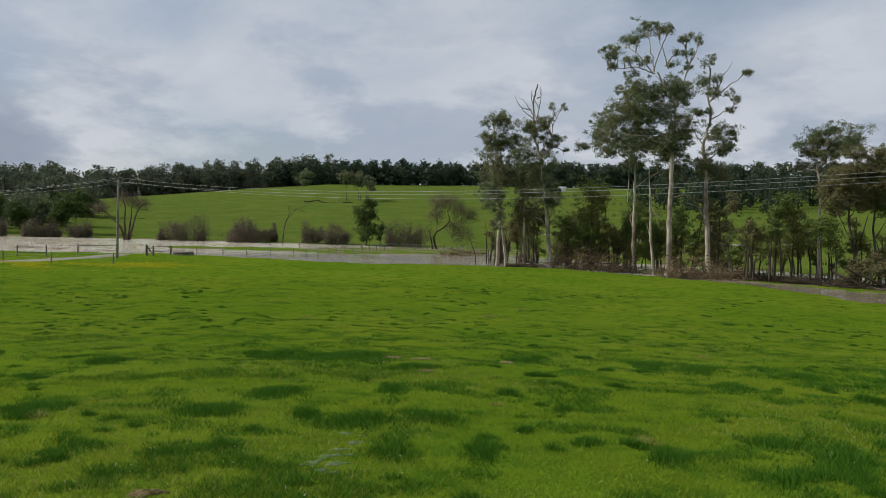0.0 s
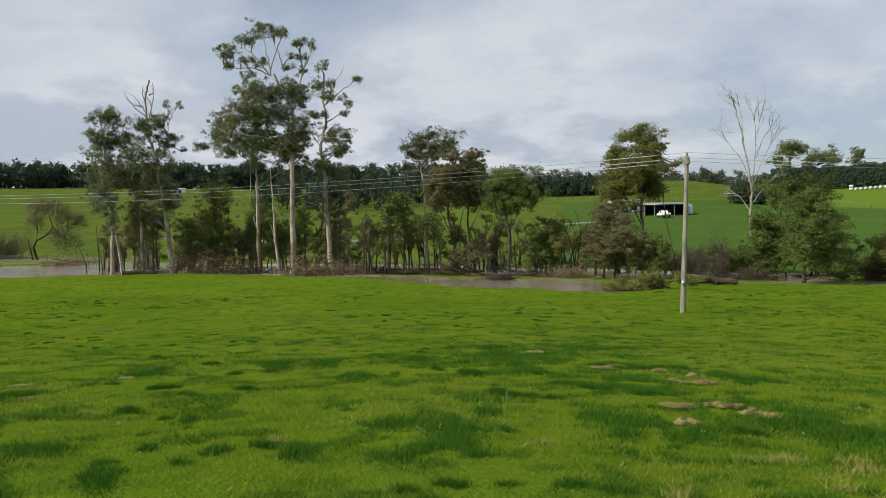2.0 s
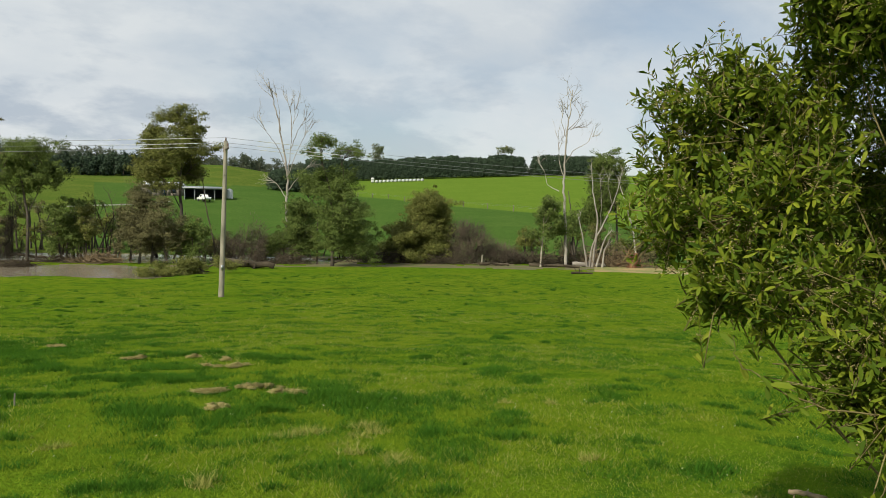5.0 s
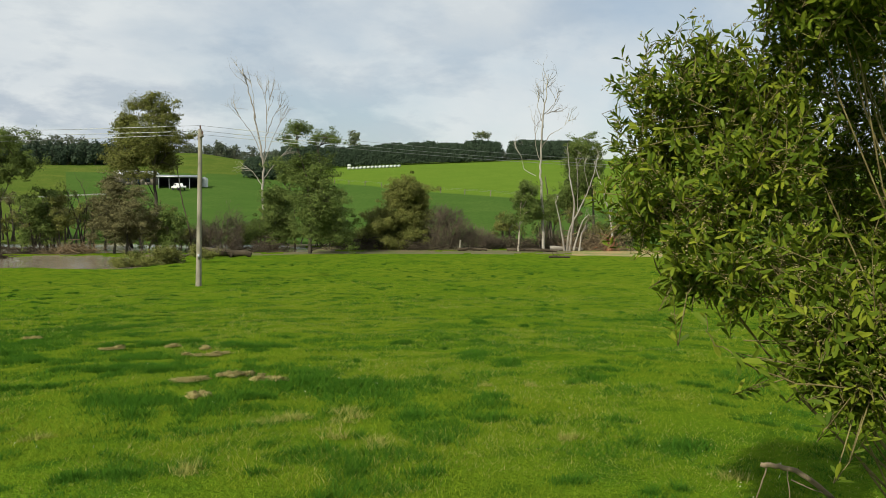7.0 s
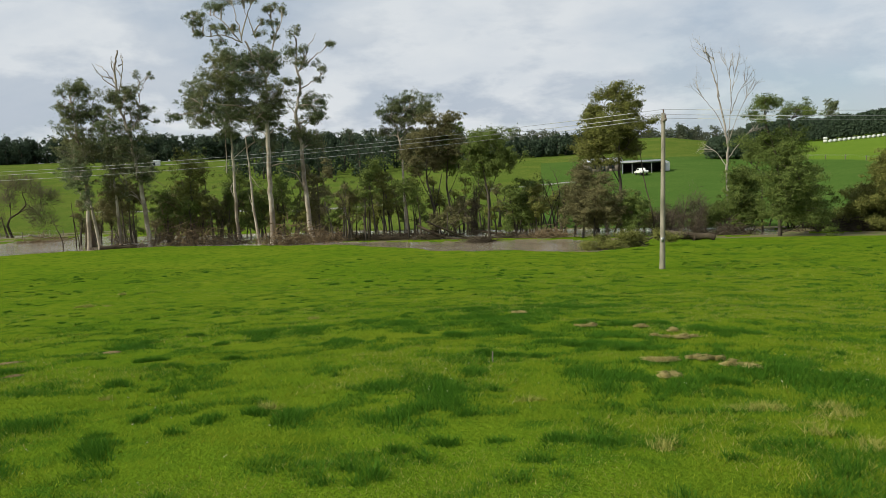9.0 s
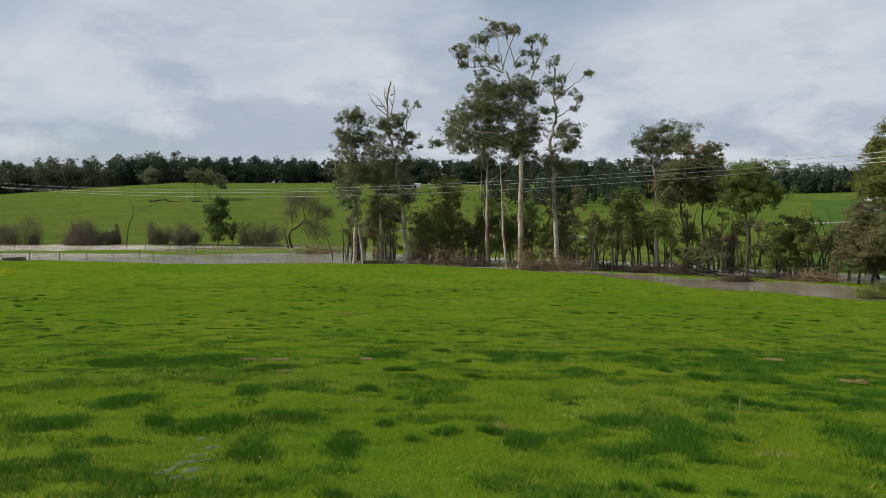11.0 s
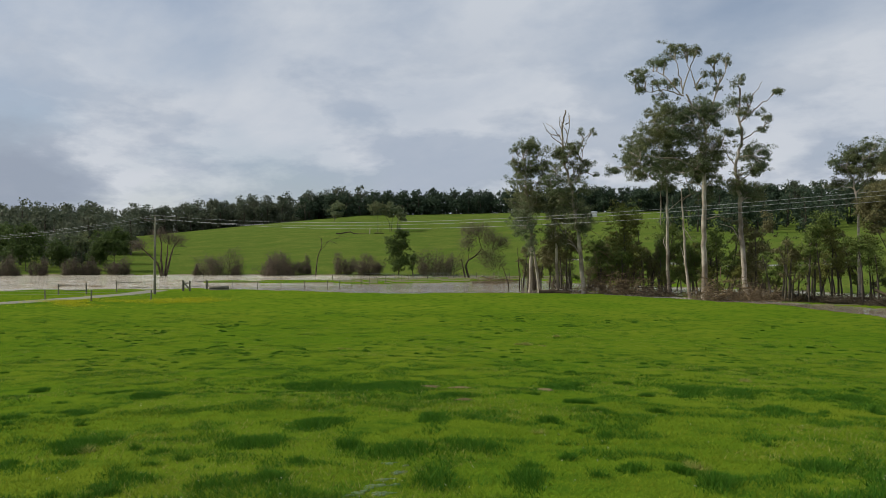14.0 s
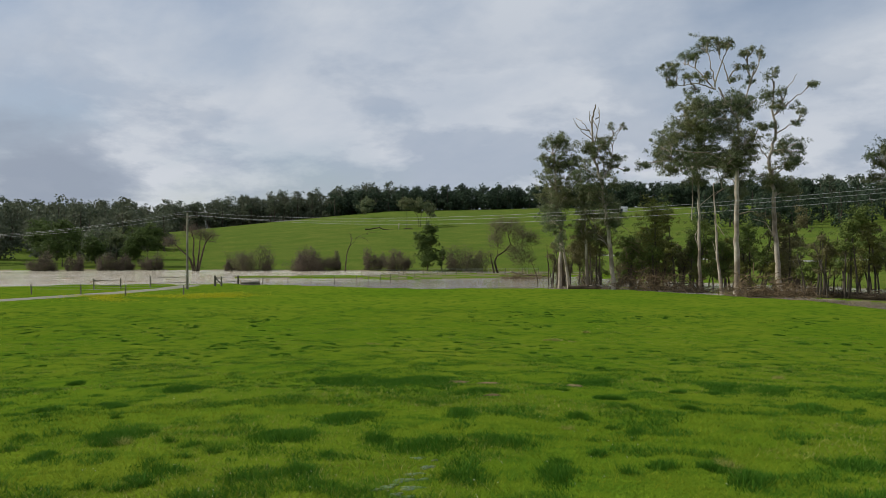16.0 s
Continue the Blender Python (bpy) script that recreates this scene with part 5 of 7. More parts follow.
bare("large leafless willow leaning over flood water", 26.18, 155, [[(0.3, 0.1), (-0.5, 2.1), (-0.0, 3.4), (1.5, 4.3), (2.7, 5.7), (2.2, 7.5)], [(1.5, 4.3), (4.2, 5.5), (7.1, 6.9)], [(-0.0, 3.4), (0.3, 5.7), (-0.1, 8.0)], [(2.7, 5.7), (4.5, 4.2), (5.3, 2.2)], [(-0.5, 2.1), (-1.3, 3.7)]], [(0.4, 9.0, 1.8, 1.6), (2.9, 8.7, 2.3, 1.6), (5.0, 7.0, 2.0, 1.3), (6.5, 6.5, 1.4, 1.1), (4.2, 4.2, 2.0, 1.5), (5.3, 2.5, 2.0, 1.3), (-0.1, 6.2, 1.3, 1.5)], weeping=True)
gum("umbrella-crowned gum on the open hillside", 32.71, 330, [[(0.0, -0.5), (0.0, 5.0), (-0.2, 8.1)]], [(-2.0, 10.8, 3.2, 1.7), (1.7, 11.1, 2.1, 1.5), (-0.7, 8.7, 2.3, 1.3)])
gum("umbrella-crowned gum on the open hillside", 31.79, 330, [[(-0.2, -0.5), (-0.5, 4.0), (-3.1, 7.6)], [(0.4, -0.5), (0.6, 5.0), (2.2, 7.7)]], [(-3.1, 8.6, 2.3, 1.5), (0.1, 10.3, 3.0, 1.7), (2.7, 9.2, 2.3, 1.9), (-1.4, 7.1, 1.9, 1.3)])
gum("umbrella-crowned gum on the open hillside", 31.30, 335, [[(-0.2, -0.1), (0.3, 4.7), (1.0, 6.9)]], [(1.8, 5.3, 1.9, 1.5), (0.5, 7.4, 2.2, 1.5), (2.6, 8.0, 1.5, 1.3)])
gum("tall gum tree with pale bark and drooping open foliage", 35.83, 420, [[(0.0, 0.8), (0.0, 4.2)]], [(-0.8, 8.0, 2.4, 1.9), (2.5, 8.8, 3.2, 2.2), (0.5, 5.3, 3.5, 1.9)])
tree("rough-barked creekside tree with dense olive-green crown", 55.92, 200, [[(0.0, -0.6), (-0.1, 3.4)]], [(-0.6, 9.0, 3.2, 1.9), (-1.8, 6.8, 2.6, 2.6), (0.9, 7.4, 2.9, 2.6), (-0.5, 4.5, 3.9, 2.9), (2.5, 5.1, 1.7, 2.3), (-3.0, 4.5, 1.9, 2.6)])
tree("rough-barked creekside tree with dense olive-green crown", 57.19, 215, [[(0.0, -1.5), (0.0, 2.7)]], [(-0.3, 9.3, 2.8, 2.1), (-1.1, 6.9, 2.8, 2.8), (0.5, 5.2, 2.8, 2.8)])
tree("rough-barked creekside tree with dense olive-green crown", 50.67, 195, [[(0.0, -0.5), (0.0, 3.5)]], [(1.0, 9.0, 1.9, 1.6), (-0.6, 7.5, 2.5, 1.9), (2.1, 7.0, 1.8, 2.5), (0.5, 5.2, 3.8, 2.5), (-2.1, 6.1, 2.5, 2.3), (-3.7, 4.9, 1.8, 2.3), (-3.2, 3.5, 2.3, 1.9)])
tree("rough-barked creekside tree with dense olive-green crown", 53.95, 205, [[(0.0, -1.1), (0.0, 1.8)]], [(-0.3, 5.6, 2.6, 1.7), (-0.8, 3.6, 2.6, 2.0), (1.0, 3.9, 2.0, 2.0)])
gum("tall gum tree with pale bark and drooping open foliage", 52.60, 210, [[(0.0, -1.5), (-0.3, 3.4), (-0.6, 6.4)], [(1.1, -1.5), (1.4, 2.8), (1.6, 6.5)]], [(-0.3, 7.3, 2.7, 1.5), (1.9, 6.7, 1.7, 1.3), (-0.8, 5.5, 1.7, 1.3)])
bare("leafless brown shrub at the water's edge", 57.05, 180, [[(-0.4, 0.9), (-0.6, 2.6)], [(0.3, 0.9), (0.6, 2.4)]], [(-0.8, 2.9, 1.6, 1.6), (0.8, 2.8, 1.6, 1.5), (0.0, 2.4, 2.6, 1.3)])
bare("leafless brown shrub at the water's edge", 55.19, 180, [[(-0.4, 0.8), (-0.6, 2.6)], [(0.3, 0.8), (0.6, 2.3)]], [(-0.6, 2.8, 1.0, 1.6), (0.5, 2.7, 1.0, 1.5), (0.0, 2.3, 1.7, 1.3)])
bare("leafless brown shrub at the water's edge", 53.12, 180, [[(-0.4, 0.8), (-0.6, 2.6)], [(0.4, 0.7), (0.7, 2.3)]], [(-0.9, 2.9, 1.6, 1.6), (0.8, 2.8, 1.6, 1.5), (0.0, 2.3, 2.6, 1.3)])
bare("leafless brown shrub at the water's edge", 52.06, 180, [[(-0.4, 0.2), (-0.6, 2.1)], [(0.4, 0.2), (0.7, 1.8)]], [(-0.6, 2.3, 1.0, 1.6), (0.6, 2.2, 1.0, 1.5), (0.0, 1.8, 1.7, 1.3)])
bare("leafless brown shrub at the water's edge", 50.35, 180, [[(-0.4, 0.2), (-0.6, 2.0)], [(0.4, 0.2), (0.7, 1.8)]], [(-0.8, 2.3, 1.4, 1.6), (0.8, 2.2, 1.4, 1.5), (0.0, 1.8, 2.3, 1.3)])
gum("small lone gum tree on the skyline", -28.94, 330, [[(0.0, 6.1), (-0.1, 9.8)]], [(-0.7, 13.2, 1.8, 1.4), (0.9, 12.7, 1.8, 1.6), (-1.2, 9.8, 1.6, 1.4), (1.6, 8.7, 2.1, 1.1), (-0.1, 11.0, 2.3, 1.6)])
gum("small round lone gum on the skyline", -38.25, 345, [[(0.1, 6.7), (-0.1, 11.1)]], [(-0.1, 12.7, 3.2, 1.4), (-1.6, 11.5, 1.8, 1.1), (2.0, 11.5, 1.6, 1.1)])
dead("dark fallen tree leaning over the creek", -1.84, 93, [[(0.0, 0.2), (2.2, 1.9), (4.8, 3.5)], [(0.8, 0.6), (3.5, 2.1), (5.5, 2.3)], [(1.5, 1.3), (2.9, 3.2), (4.2, 4.2)]], [], tone='dark')
dead("dark dead sapling with crooked limbs", -9.64, 90, [[(0.0, 0.3), (0.1, 3.5), (1.2, 6.1)], [(0.1, 1.6), (1.9, 4.5), (2.7, 5.8)], [(-0.1, 0.4), (-1.3, 3.5), (-2.0, 5.1)]], [], tone='dark')
tree("bushy olive wattle between the gum clumps", 14.94, 99, [[(-0.0, 0.2), (-0.1, 4.3), (-0.2, 8.4)], [(0.6, 0.2), (1.1, 3.6), (1.5, 7.0)]], [(-0.2, 9.8, 1.6, 1.6), (0.3, 8.1, 1.9, 1.6), (-0.6, 6.3, 1.9, 1.7), (0.7, 5.7, 1.7, 1.7), (-0.1, 4.0, 2.0, 1.3), (1.3, 9.1, 0.9, 1.0)], foliage_tone="olive", density=0.55)
tree("dark green bushy sapling at the bank", 16.71, 101, [[(-0.0, 0.1), (0.1, 3.5), (0.3, 5.9)]], [(0.1, 6.3, 1.2, 1.0), (-0.2, 4.9, 1.5, 1.2), (0.4, 3.9, 1.5, 1.0)], foliage_tone="green", density=0.8)
tree("dark green bushy sapling under tall gums", 11.97, 98, [[(-0.0, 0.3), (-0.0, 3.7), (0.3, 7.1)]], [(0.3, 8.2, 1.3, 1.1), (-0.5, 6.8, 1.4, 1.3), (0.7, 5.8, 1.4, 1.3), (-0.2, 4.4, 1.5, 1.3), (0.2, 3.0, 1.3, 1.0)], foliage_tone="green", density=0.75)
tree("dark green bushy sapling under tall gums", 8.77, 98, [[(-0.0, 0.7), (-0.1, 4.2), (-0.2, 6.9)]], [(-0.2, 7.6, 1.1, 1.0), (-0.6, 6.2, 1.3, 1.1), (0.5, 5.2, 1.3, 1.3), (-0.1, 3.8, 1.4, 1.0)], foliage_tone="green", density=0.75)
tree("dark green bushy sapling under tall gums", 6.43, 98, [[(-0.0, 0.6), (0.2, 4.1), (0.1, 7.6)], [(0.5, 0.6), (1.0, 3.4)]], [(0.1, 8.1, 1.3, 1.3), (-0.6, 6.5, 1.4, 1.3), (0.7, 5.8, 1.4, 1.4), (-0.1, 4.4, 1.5, 1.3)], foliage_tone="brown", density=0.75)
tree("dull green sapling trailing low at the bank", 7.97, 97, [[(0.0, 0.7), (0.4, 4.1), (0.9, 8.2)]], [(0.9, 9.3, 1.0, 1.0), (0.6, 7.2, 1.1, 1.1), (1.0, 5.5, 1.0, 1.1)], foliage_tone="brown", density=0.6)


def creek_scrub():
    """Thin understorey trees and shrubs crowding the creek between the larger trees."""
    rng = np.random.default_rng(404)
    for a0, a1, d0, d1, count, low, high in ((-13, 5.5, 86, 108, 30, 4.5, 8.5), (5, 16.5, 96, 114, 22, 5.0, 9.0), (15, 23, 103, 118, 12, 3.5, 7.5), (-24, -13, 86, 96, 12, 2.5, 5.0), (-34, -24, 86, 94, 7, 2.0, 3.5), (-50, -40, 90, 100, 10, 2.5, 5.0)):
        for k in range(count):
            az = a0 + (a1 - a0) * (k + rng.uniform(0.1, 0.9)) / count
            tall = rng.uniform(low, high)
            stems, masses = [], []
            for s in range(int(rng.integers(2, 5))):
                u = rng.normal() * 0.7
                lean = rng.normal() * 0.8
                top = tall * rng.uniform(0.65, 1.0)
                stems.append([(u, 0.0), (u + lean * 0.2 + rng.normal() * 0.1, top * 0.35), (u + lean * 0.6, top * 0.7), (u + lean, top)])
                for c in range(int(rng.integers(3, 7))):
                    f = rng.uniform(0.48, 1.06)
                    masses.append((u + lean * f + rng.normal() * 0.6, top * f, rng.uniform(0.35, 0.8), rng.uniform(0.3, 0.7)))
            if rng.uniform() < 0.12:
                bare("leafless brown shrub among creek trees", az, rng.uniform(d0, d1), stems, masses[:4])
            else:
                tree("thin multi-stemmed sapling crowding the creek bank", az, rng.uniform(d0, d1), stems, masses, density=0.6, foliage_tone=("olive", "brown", "green")[k % 3])


creek_scrub()


# ---- far woods, shelter belts ----
def far_tree(heap, wood, x, y, z, tall, wide, rng, leaf, conifer=False):
    """A tree far off: boughs of leaves round a trunk; gums carry theirs higher."""
    low = 0.02 if conifer else rng.uniform(0.02, 0.12)
    for k in range(11):
        s = low + (1 - low) * (k + rng.uniform(0, 1)) / 11
        swell = math.sin(math.pi * min(0.15 + 0.8 * (s - low) / (1 - low), 1.0))
        half = wide * (1.05 - s * 0.75 if conifer else 0.25 + 0.55 * swell)
        a, r = rng.uniform(0, 2 * math.pi), half * rng.uniform(0.3, 1.0) ** 0.6
        c = np.array([x + r * math.cos(a), y + r * math.sin(a), z + s * tall])
        q = np.clip(rng.normal(size=(36, 3)), -1.9, 1.9)
        p = c + q * np.array([0.23, 0.23, 0.16]) * wide
        leaf_quads(heap, p, leaf, leaf * 0.7, rng, 0.2, unit(q + np.array([math.cos(a) * 0.5, math.sin(a) * 0.5, 0.6])), True)
    tube(wood, [(x, y, z - 0.5), (x + rng.normal() * 0.4, y, z + tall * 0.45), (x + rng.normal() * 0.6, y, z + tall * 0.85)], [0.024 * tall, 0.018 * tall, 0.008 * tall], 5)


def woods(name, label, count, az, d, tall, wide, leaf, mat, seed, conifer=False):
    """Woods far off, too many to count."""
    rng = np.random.default_rng(seed)
    crown, wood = Heap(), Heap()
    for k in range(count):
        a, r = rng.uniform(*az), rng.uniform(*d)
        x, y = spot(a, r)
        far_tree(crown, wood, x, y, ground_z(x, y), rng.uniform(*tall), rng.uniform(*wide), rng, leaf, conifer)
    ob = tagged(new(name), label, "woodland", kind="stuff")
    part("crowns", crown, mat, ob, smooth=False)
    part("trunks", wood, BARK, ob)
    return ob


woods("far_woods", "dense grey-green gum forest along the ridge", 360, (34, 68), (478, 540), (9, 19), (4.0, 6.5), 1.25, HAZY_WOOD_LEAF, 3)
woods("far_woods", "dark pine belt along the crest of the hill", 280, (3, 38), (472, 500), (9, 15), (3.8, 6.0), 1.3, PINE_LEAF, 4)
woods("far_woods", "gum forest coming down behind the flooded flat", 250, (49.6, 72), (215, 470), (8, 17), (3.2, 5.4), 0.95, HAZY_WOOD_LEAF, 5)
woods("far_woods", "dark trees crowded behind the creek", 64, (-4.5, 12.0), (265, 340), (8, 14), (3.0, 4.8), 0.9, PINE_LEAF, 6)
woods("far_woods", "small dark clump of trees on the slope", 26, (-13.0, -6.5), (285, 300), (5, 7), (2.4, 3.6), 0.9, PINE_LEAF, 16)
woods("far_woods", "pale gum woods on the skyline", 110, (-18, 4), (430, 480), (10, 15), (4.0, 6.0), 1.15, HAZY_WOOD_LEAF, 7)
woods("far_woods", "low woods behind the pasture on the skyline", 130, (-46, -17.5), (365, 420), (6, 9), (3.0, 4.5), 1.0, HAZY_WOOD_LEAF, 8)


def shelter_belt(label, a0, a1, d0, d1, tall, deep=5.0, seed=1):
    """A clipped row of dark conifers."""
    rng = np.random.default_rng(seed)
    ob = tagged(new("shelter_belt"), label, "hedge")
    crown = Heap()
    p0, p1 = np.array(spot(a0, d0)), np.array(spot(a1, d1))
    length = np.linalg.norm(p1 - p0)
    count = int(length / 3.2)
    for k in range(count):
        c = p0 + (p1 - p0) * (k + 0.5) / count
        z = ground_z(*c)
        h = tall * rng.uniform(0.9, 1.06)
        n = 1700
        s = rng.uniform(0.04, 1.0, n) ** 0.8
        a = rng.uniform(0, 2 * np.pi, n)
        r = rng.uniform(0.55, 1.0, n) * (1.12 - 0.45 * s ** 3) * deep * 0.5
        p = np.stack([c[0] + r * np.cos(a), c[1] + r * np.sin(a), z + s * h], -1)
        leaf_quads(crown, p, 0.8, 0.55, rng, -0.1, np.stack([np.cos(a), np.sin(a), np.full(n, 0.4)], -1), True)
    part("crown", crown, PINE_LEAF, ob, smooth=False)
    return ob


shelter_belt("long dark clipped conifer shelter belt", -24.0, -39.4, 318, 322, 8.3, 7.0, 1)
shelter_belt("dark conifer shelter belt beyond a gateway", -40.3, -44.4, 330, 330, 8.0, 7.0, 2)
shelter_belt("clump of dark cypress on the hillside", -21.5, -24.4, 245, 245, 6.6, 7.0, 3)


# ---- power line ----
POLE_W, POLE_E = spot(48.15, 95), spot(-18.0, 46)
ARM = unit(np.array([POLE_E[1] - POLE_W[1], -(POLE_E[0] - POLE_W[0]), 0.0]) * -1)


def power_pole(label, at, tall, lean=(0, 0)):
    x, y = at
    z = ground_z(x, y)
    ob = new("power_pole")
    ob.location = (x, y, z)
    tagged(ob, label, "power pole", "power poles")
    h = Heap()
    s = np.linspace(0, 1, 9)
    pts = np.stack([lean[0] * s, lean[1] * s, -0.4 + (tall + 0.4) * s], -1)
    tube(h, pts, thick(9, 0.165, 0.105), 14)
    part("pole", h, POLEWOOD, ob)
    top = np.array([lean[0], lean[1], tall])
    h = Heap()
    a = ARM * 1.25
    w = np.array([ARM[1], -ARM[0], 0]) * 0.055
    c = top - [0, 0, 0.45]
    v = [c + sgn * a + k * w + [0, 0, zz] for sgn in (-1, 1) for k in (-1, 1) for zz in (-0.06, 0.06)]
    h.add(v, [[0, 1, 3, 2], [4, 6, 7, 5], [0, 4, 5, 1], [2, 3, 7, 6], [0, 2, 6, 4], [1, 5, 7, 3]])
    part("crossarm", h, FENCEWOOD, ob)
    feet = [c - a * 0.92 + [0, 0, 0.06], top, c + a * 0.92 + [0, 0, 0.06]]
    for f in feet:
        h = Heap()
        f = np.array(f)
        tube(h, [f, f + [0, 0, 0.05], f + [0, 0, 0.07], f + [0, 0, 0.13], f + [0, 0, 0.15], f + [0, 0, 0.2]], [0.03, 0.05, 0.035, 0.055, 0.035, 0.03], 9)
        part("insulator", h, CERAMIC, ob)
    h = Heap()
    tube(h, [c - a * 0.4, c + [0, 0, -0.55]], [0.015, 0.015], 5)
    tube(h, [c + a * 0.4, c + [0, 0, -0.55]], [0.015, 0.015], 5)
    part("brace", h, STEEL, ob)
    h = Heap()
    box(h, (-0.07, -0.185, 1.55), (0.07, -0.150, 1.80))
    part("number_plate", h, STEEL, ob, "small blank metal plate")
    return [np.array([x, y, z]) + f + [0, 0, 0.2] for f in map(np.array, feet)]


TOPS_W = power_pole("grey weathered timber power pole beside the track", POLE_W, 8.75)
TOPS_E = power_pole("grey weathered timber power pole in the paddock", POLE_E, 8.75, (0.22, 0.0))


def span(a, b, sag, n=40):
    s = np.linspace(0, 1, n)[:, None]
    p = a + (b - a) * s
    p[:, 2] -= (4 * sag * s * (1 - s))[:, 0]
    return p


def power_line():
    along = unit(TOPS_E[1] - TOPS_W[1])
    ob = tagged(new("power_line"), "three thin sagging power wires between poles", "power line")
    far_w = np.array([*spot(72, 150), 3.0])
    for k in range(3):
        off = ARM * (k - 1) * 1.15
        for a, b, sag, sheathed in ((TOPS_W[k], TOPS_E[k], 1.6 + 0.12 * k, 1), (TOPS_E[k], TOPS_E[k] + along * 84 + [0, 0, -0.3], 1.35, 0), (far_w + off, TOPS_W[k], 2.4, None)):
            h = Heap()
            p = span(a, b, sag)
            tube(h, p, 0.010, 5)
            wire = part("wire", h, WIRE, ob)
            if sheathed is None:
                continue
            # helical sheaths near the paddock pole show as rows of pale beads
            t = np.linspace(0, 1, 1600)
            q = np.stack([np.interp(t, np.linspace(0, 1, len(p)), p[:, i]) for i in range(3)], -1)
            far = np.linalg.norm(q - TOPS_E[k], axis=1)
            h = Heap()
            keep = np.array([q[np.argmin(abs(far - s))] for s in np.arange(1.6 + 0.2 * k, 6.6 - 0.3 * k, 0.065)])
            tube(h, keep, np.tile([0.012, 0.024, 0.024, 0.012], len(keep))[:len(keep)], 6)
            part("sheath", h, SHEATH, wire, "pale wrapped beads")


power_line()


# ---- fences and gates by the track ----
def beam(h, a, b, r, sides=6):
    tube(h, [a, (np.array(a) + np.array(b)) / 2, b], r, sides)


def gate(label, az0, d0, az1, d1, rails, tall):
    a, b = np.array([*spot(az0, d0), 0.0]), np.array([*spot(az1, d1), 0.0])
    ob = new("farm_gate")
    a[2], b[2] = ground_z(*a[:2]), ground_z(*b[:2])
    mid = (a + b) / 2
    ob.location = mid
    tagged(ob, label, "gate", "farm gates")
    for e in (a, b):
        h = Heap()
        beam(h, e - mid + [0, 0, -0.4], e - mid + [0, 0, tall + 0.1], 0.075, 9)
        part("post", h, FENCEWOOD, ob)
    for k in range(rails):
        z = tall * (k + 0.7) / (rails - 0.15)
        h = Heap()
        beam(h, a - mid + [0, 0, z], b - mid + [0, 0, z], 0.034)
        part("rail", h, FENCEWOOD, ob)
    return ob


gate("dark timber rail gate standing at the flooded flat", 54.07, 97, 52.41, 97.5, 2, 1.15)
gate("dark timber rail gate beside the track", 50.55, 101.5, 48.2, 103.5, 2, 1.2)
gate("dark timber rail gate by the fence corner", 46.26, 102.5, 44.75, 106, 2, 1.1)


def corner_stay():
    a = np.array([*spot(46.3, 102.0), 0.0])
    a[2] = ground_z(*a[:2])
    ob = new("strainer_post")
    ob.location = a
    tagged(ob, "heavy dark strainer post with a braced stay", "fence post")
    for name, p, q, r in (("post", (0, 0, -0.4), (0, 0, 1.3), 0.14), ("post", (0.9, 0.2, -0.4), (0.9, 0.2, 1.2), 0.11), ("stay", (0.05, 0, 1.0), (0.85, 0.2, 0.3), 0.08), ("rail", (0, 0, 0.9), (0.9, 0.2, 0.9), 0.05)):
        h = Heap()
        beam(h, p, q, r, 8)
        part(name, h, FENCEWOOD, ob)


corner_stay()


def fence(label, points, gap, tall, wires=4, thickness=0.07):
    """Posts along a line on the ground, with wires strung between them."""
    pts = np.array([spot(a, d) for a, d in points])
    leg = np.concatenate([[0], np.cumsum(np.linalg.norm(np.diff(pts, axis=0), axis=1))])
    rng = np.random.default_rng(int(leg[-1]))
    ob = new("wire_fence")
    ob.location = (*pts[0], ground_z(*pts[0]))
    tagged(ob, label, "fence")
    o = np.array(ob.location)
    base = []
    for s in np.arange(0, leg[-1], gap):
        x, y = (np.interp(s + rng.normal() * 0.15, leg, pts[:, k]) for k in (0, 1))
        z = max(ground_z(x, y), -5.35)
        base.append((x, y, max(z, -5.0)))
        h = Heap()
        p = np.array([x, y, z]) - o
        t = np.array([rng.normal() * 0.05, rng.normal() * 0.05, max(z, -5.0) - z + tall * rng.uniform(0.93, 1.06)])
        tube(h, [p + [0, 0, -0.3], p + t * 0.5, p + t], [thickness, thickness, thickness * 0.9], 6)
        part("post", h, FENCEWOOD, ob)
    base = np.array(base)
    for k in range(wires):
        h = Heap()
        tube(h, base - o + [0, 0, tall * (0.95 - 0.22 * k)], 0.009, 4)
        part("wire", h, WIRE, ob)
    return ob


fence("wire fence on grey timber posts standing in flood water", [(44.7, 106), (40, 108), (36, 110), (33.5, 120), (30, 138), (27, 148), (23, 150)], 3.2, 1.05, 4, 0.055)
fence("wire fence on grey posts crossing the flooded strip", [(36, 139), (33, 143), (29, 149), (26, 152)], 4.2, 1.05, 4, 0.06)
fence("wire fence along the gravel track", [(57.8, 90), (56.4, 89.5), (51.3, 83), (47.5, 82)], 5.5, 1.1, 3, 0.06)
fence("wire fence between two pastures on the hillside", [(-26.6, 230), (-27.9, 219), (-30.9, 198), (-34.6, 178), (-40.9, 153), (-52.3, 125), (-69.0, 105)], 9.0, 1.2, 2, 0.10)


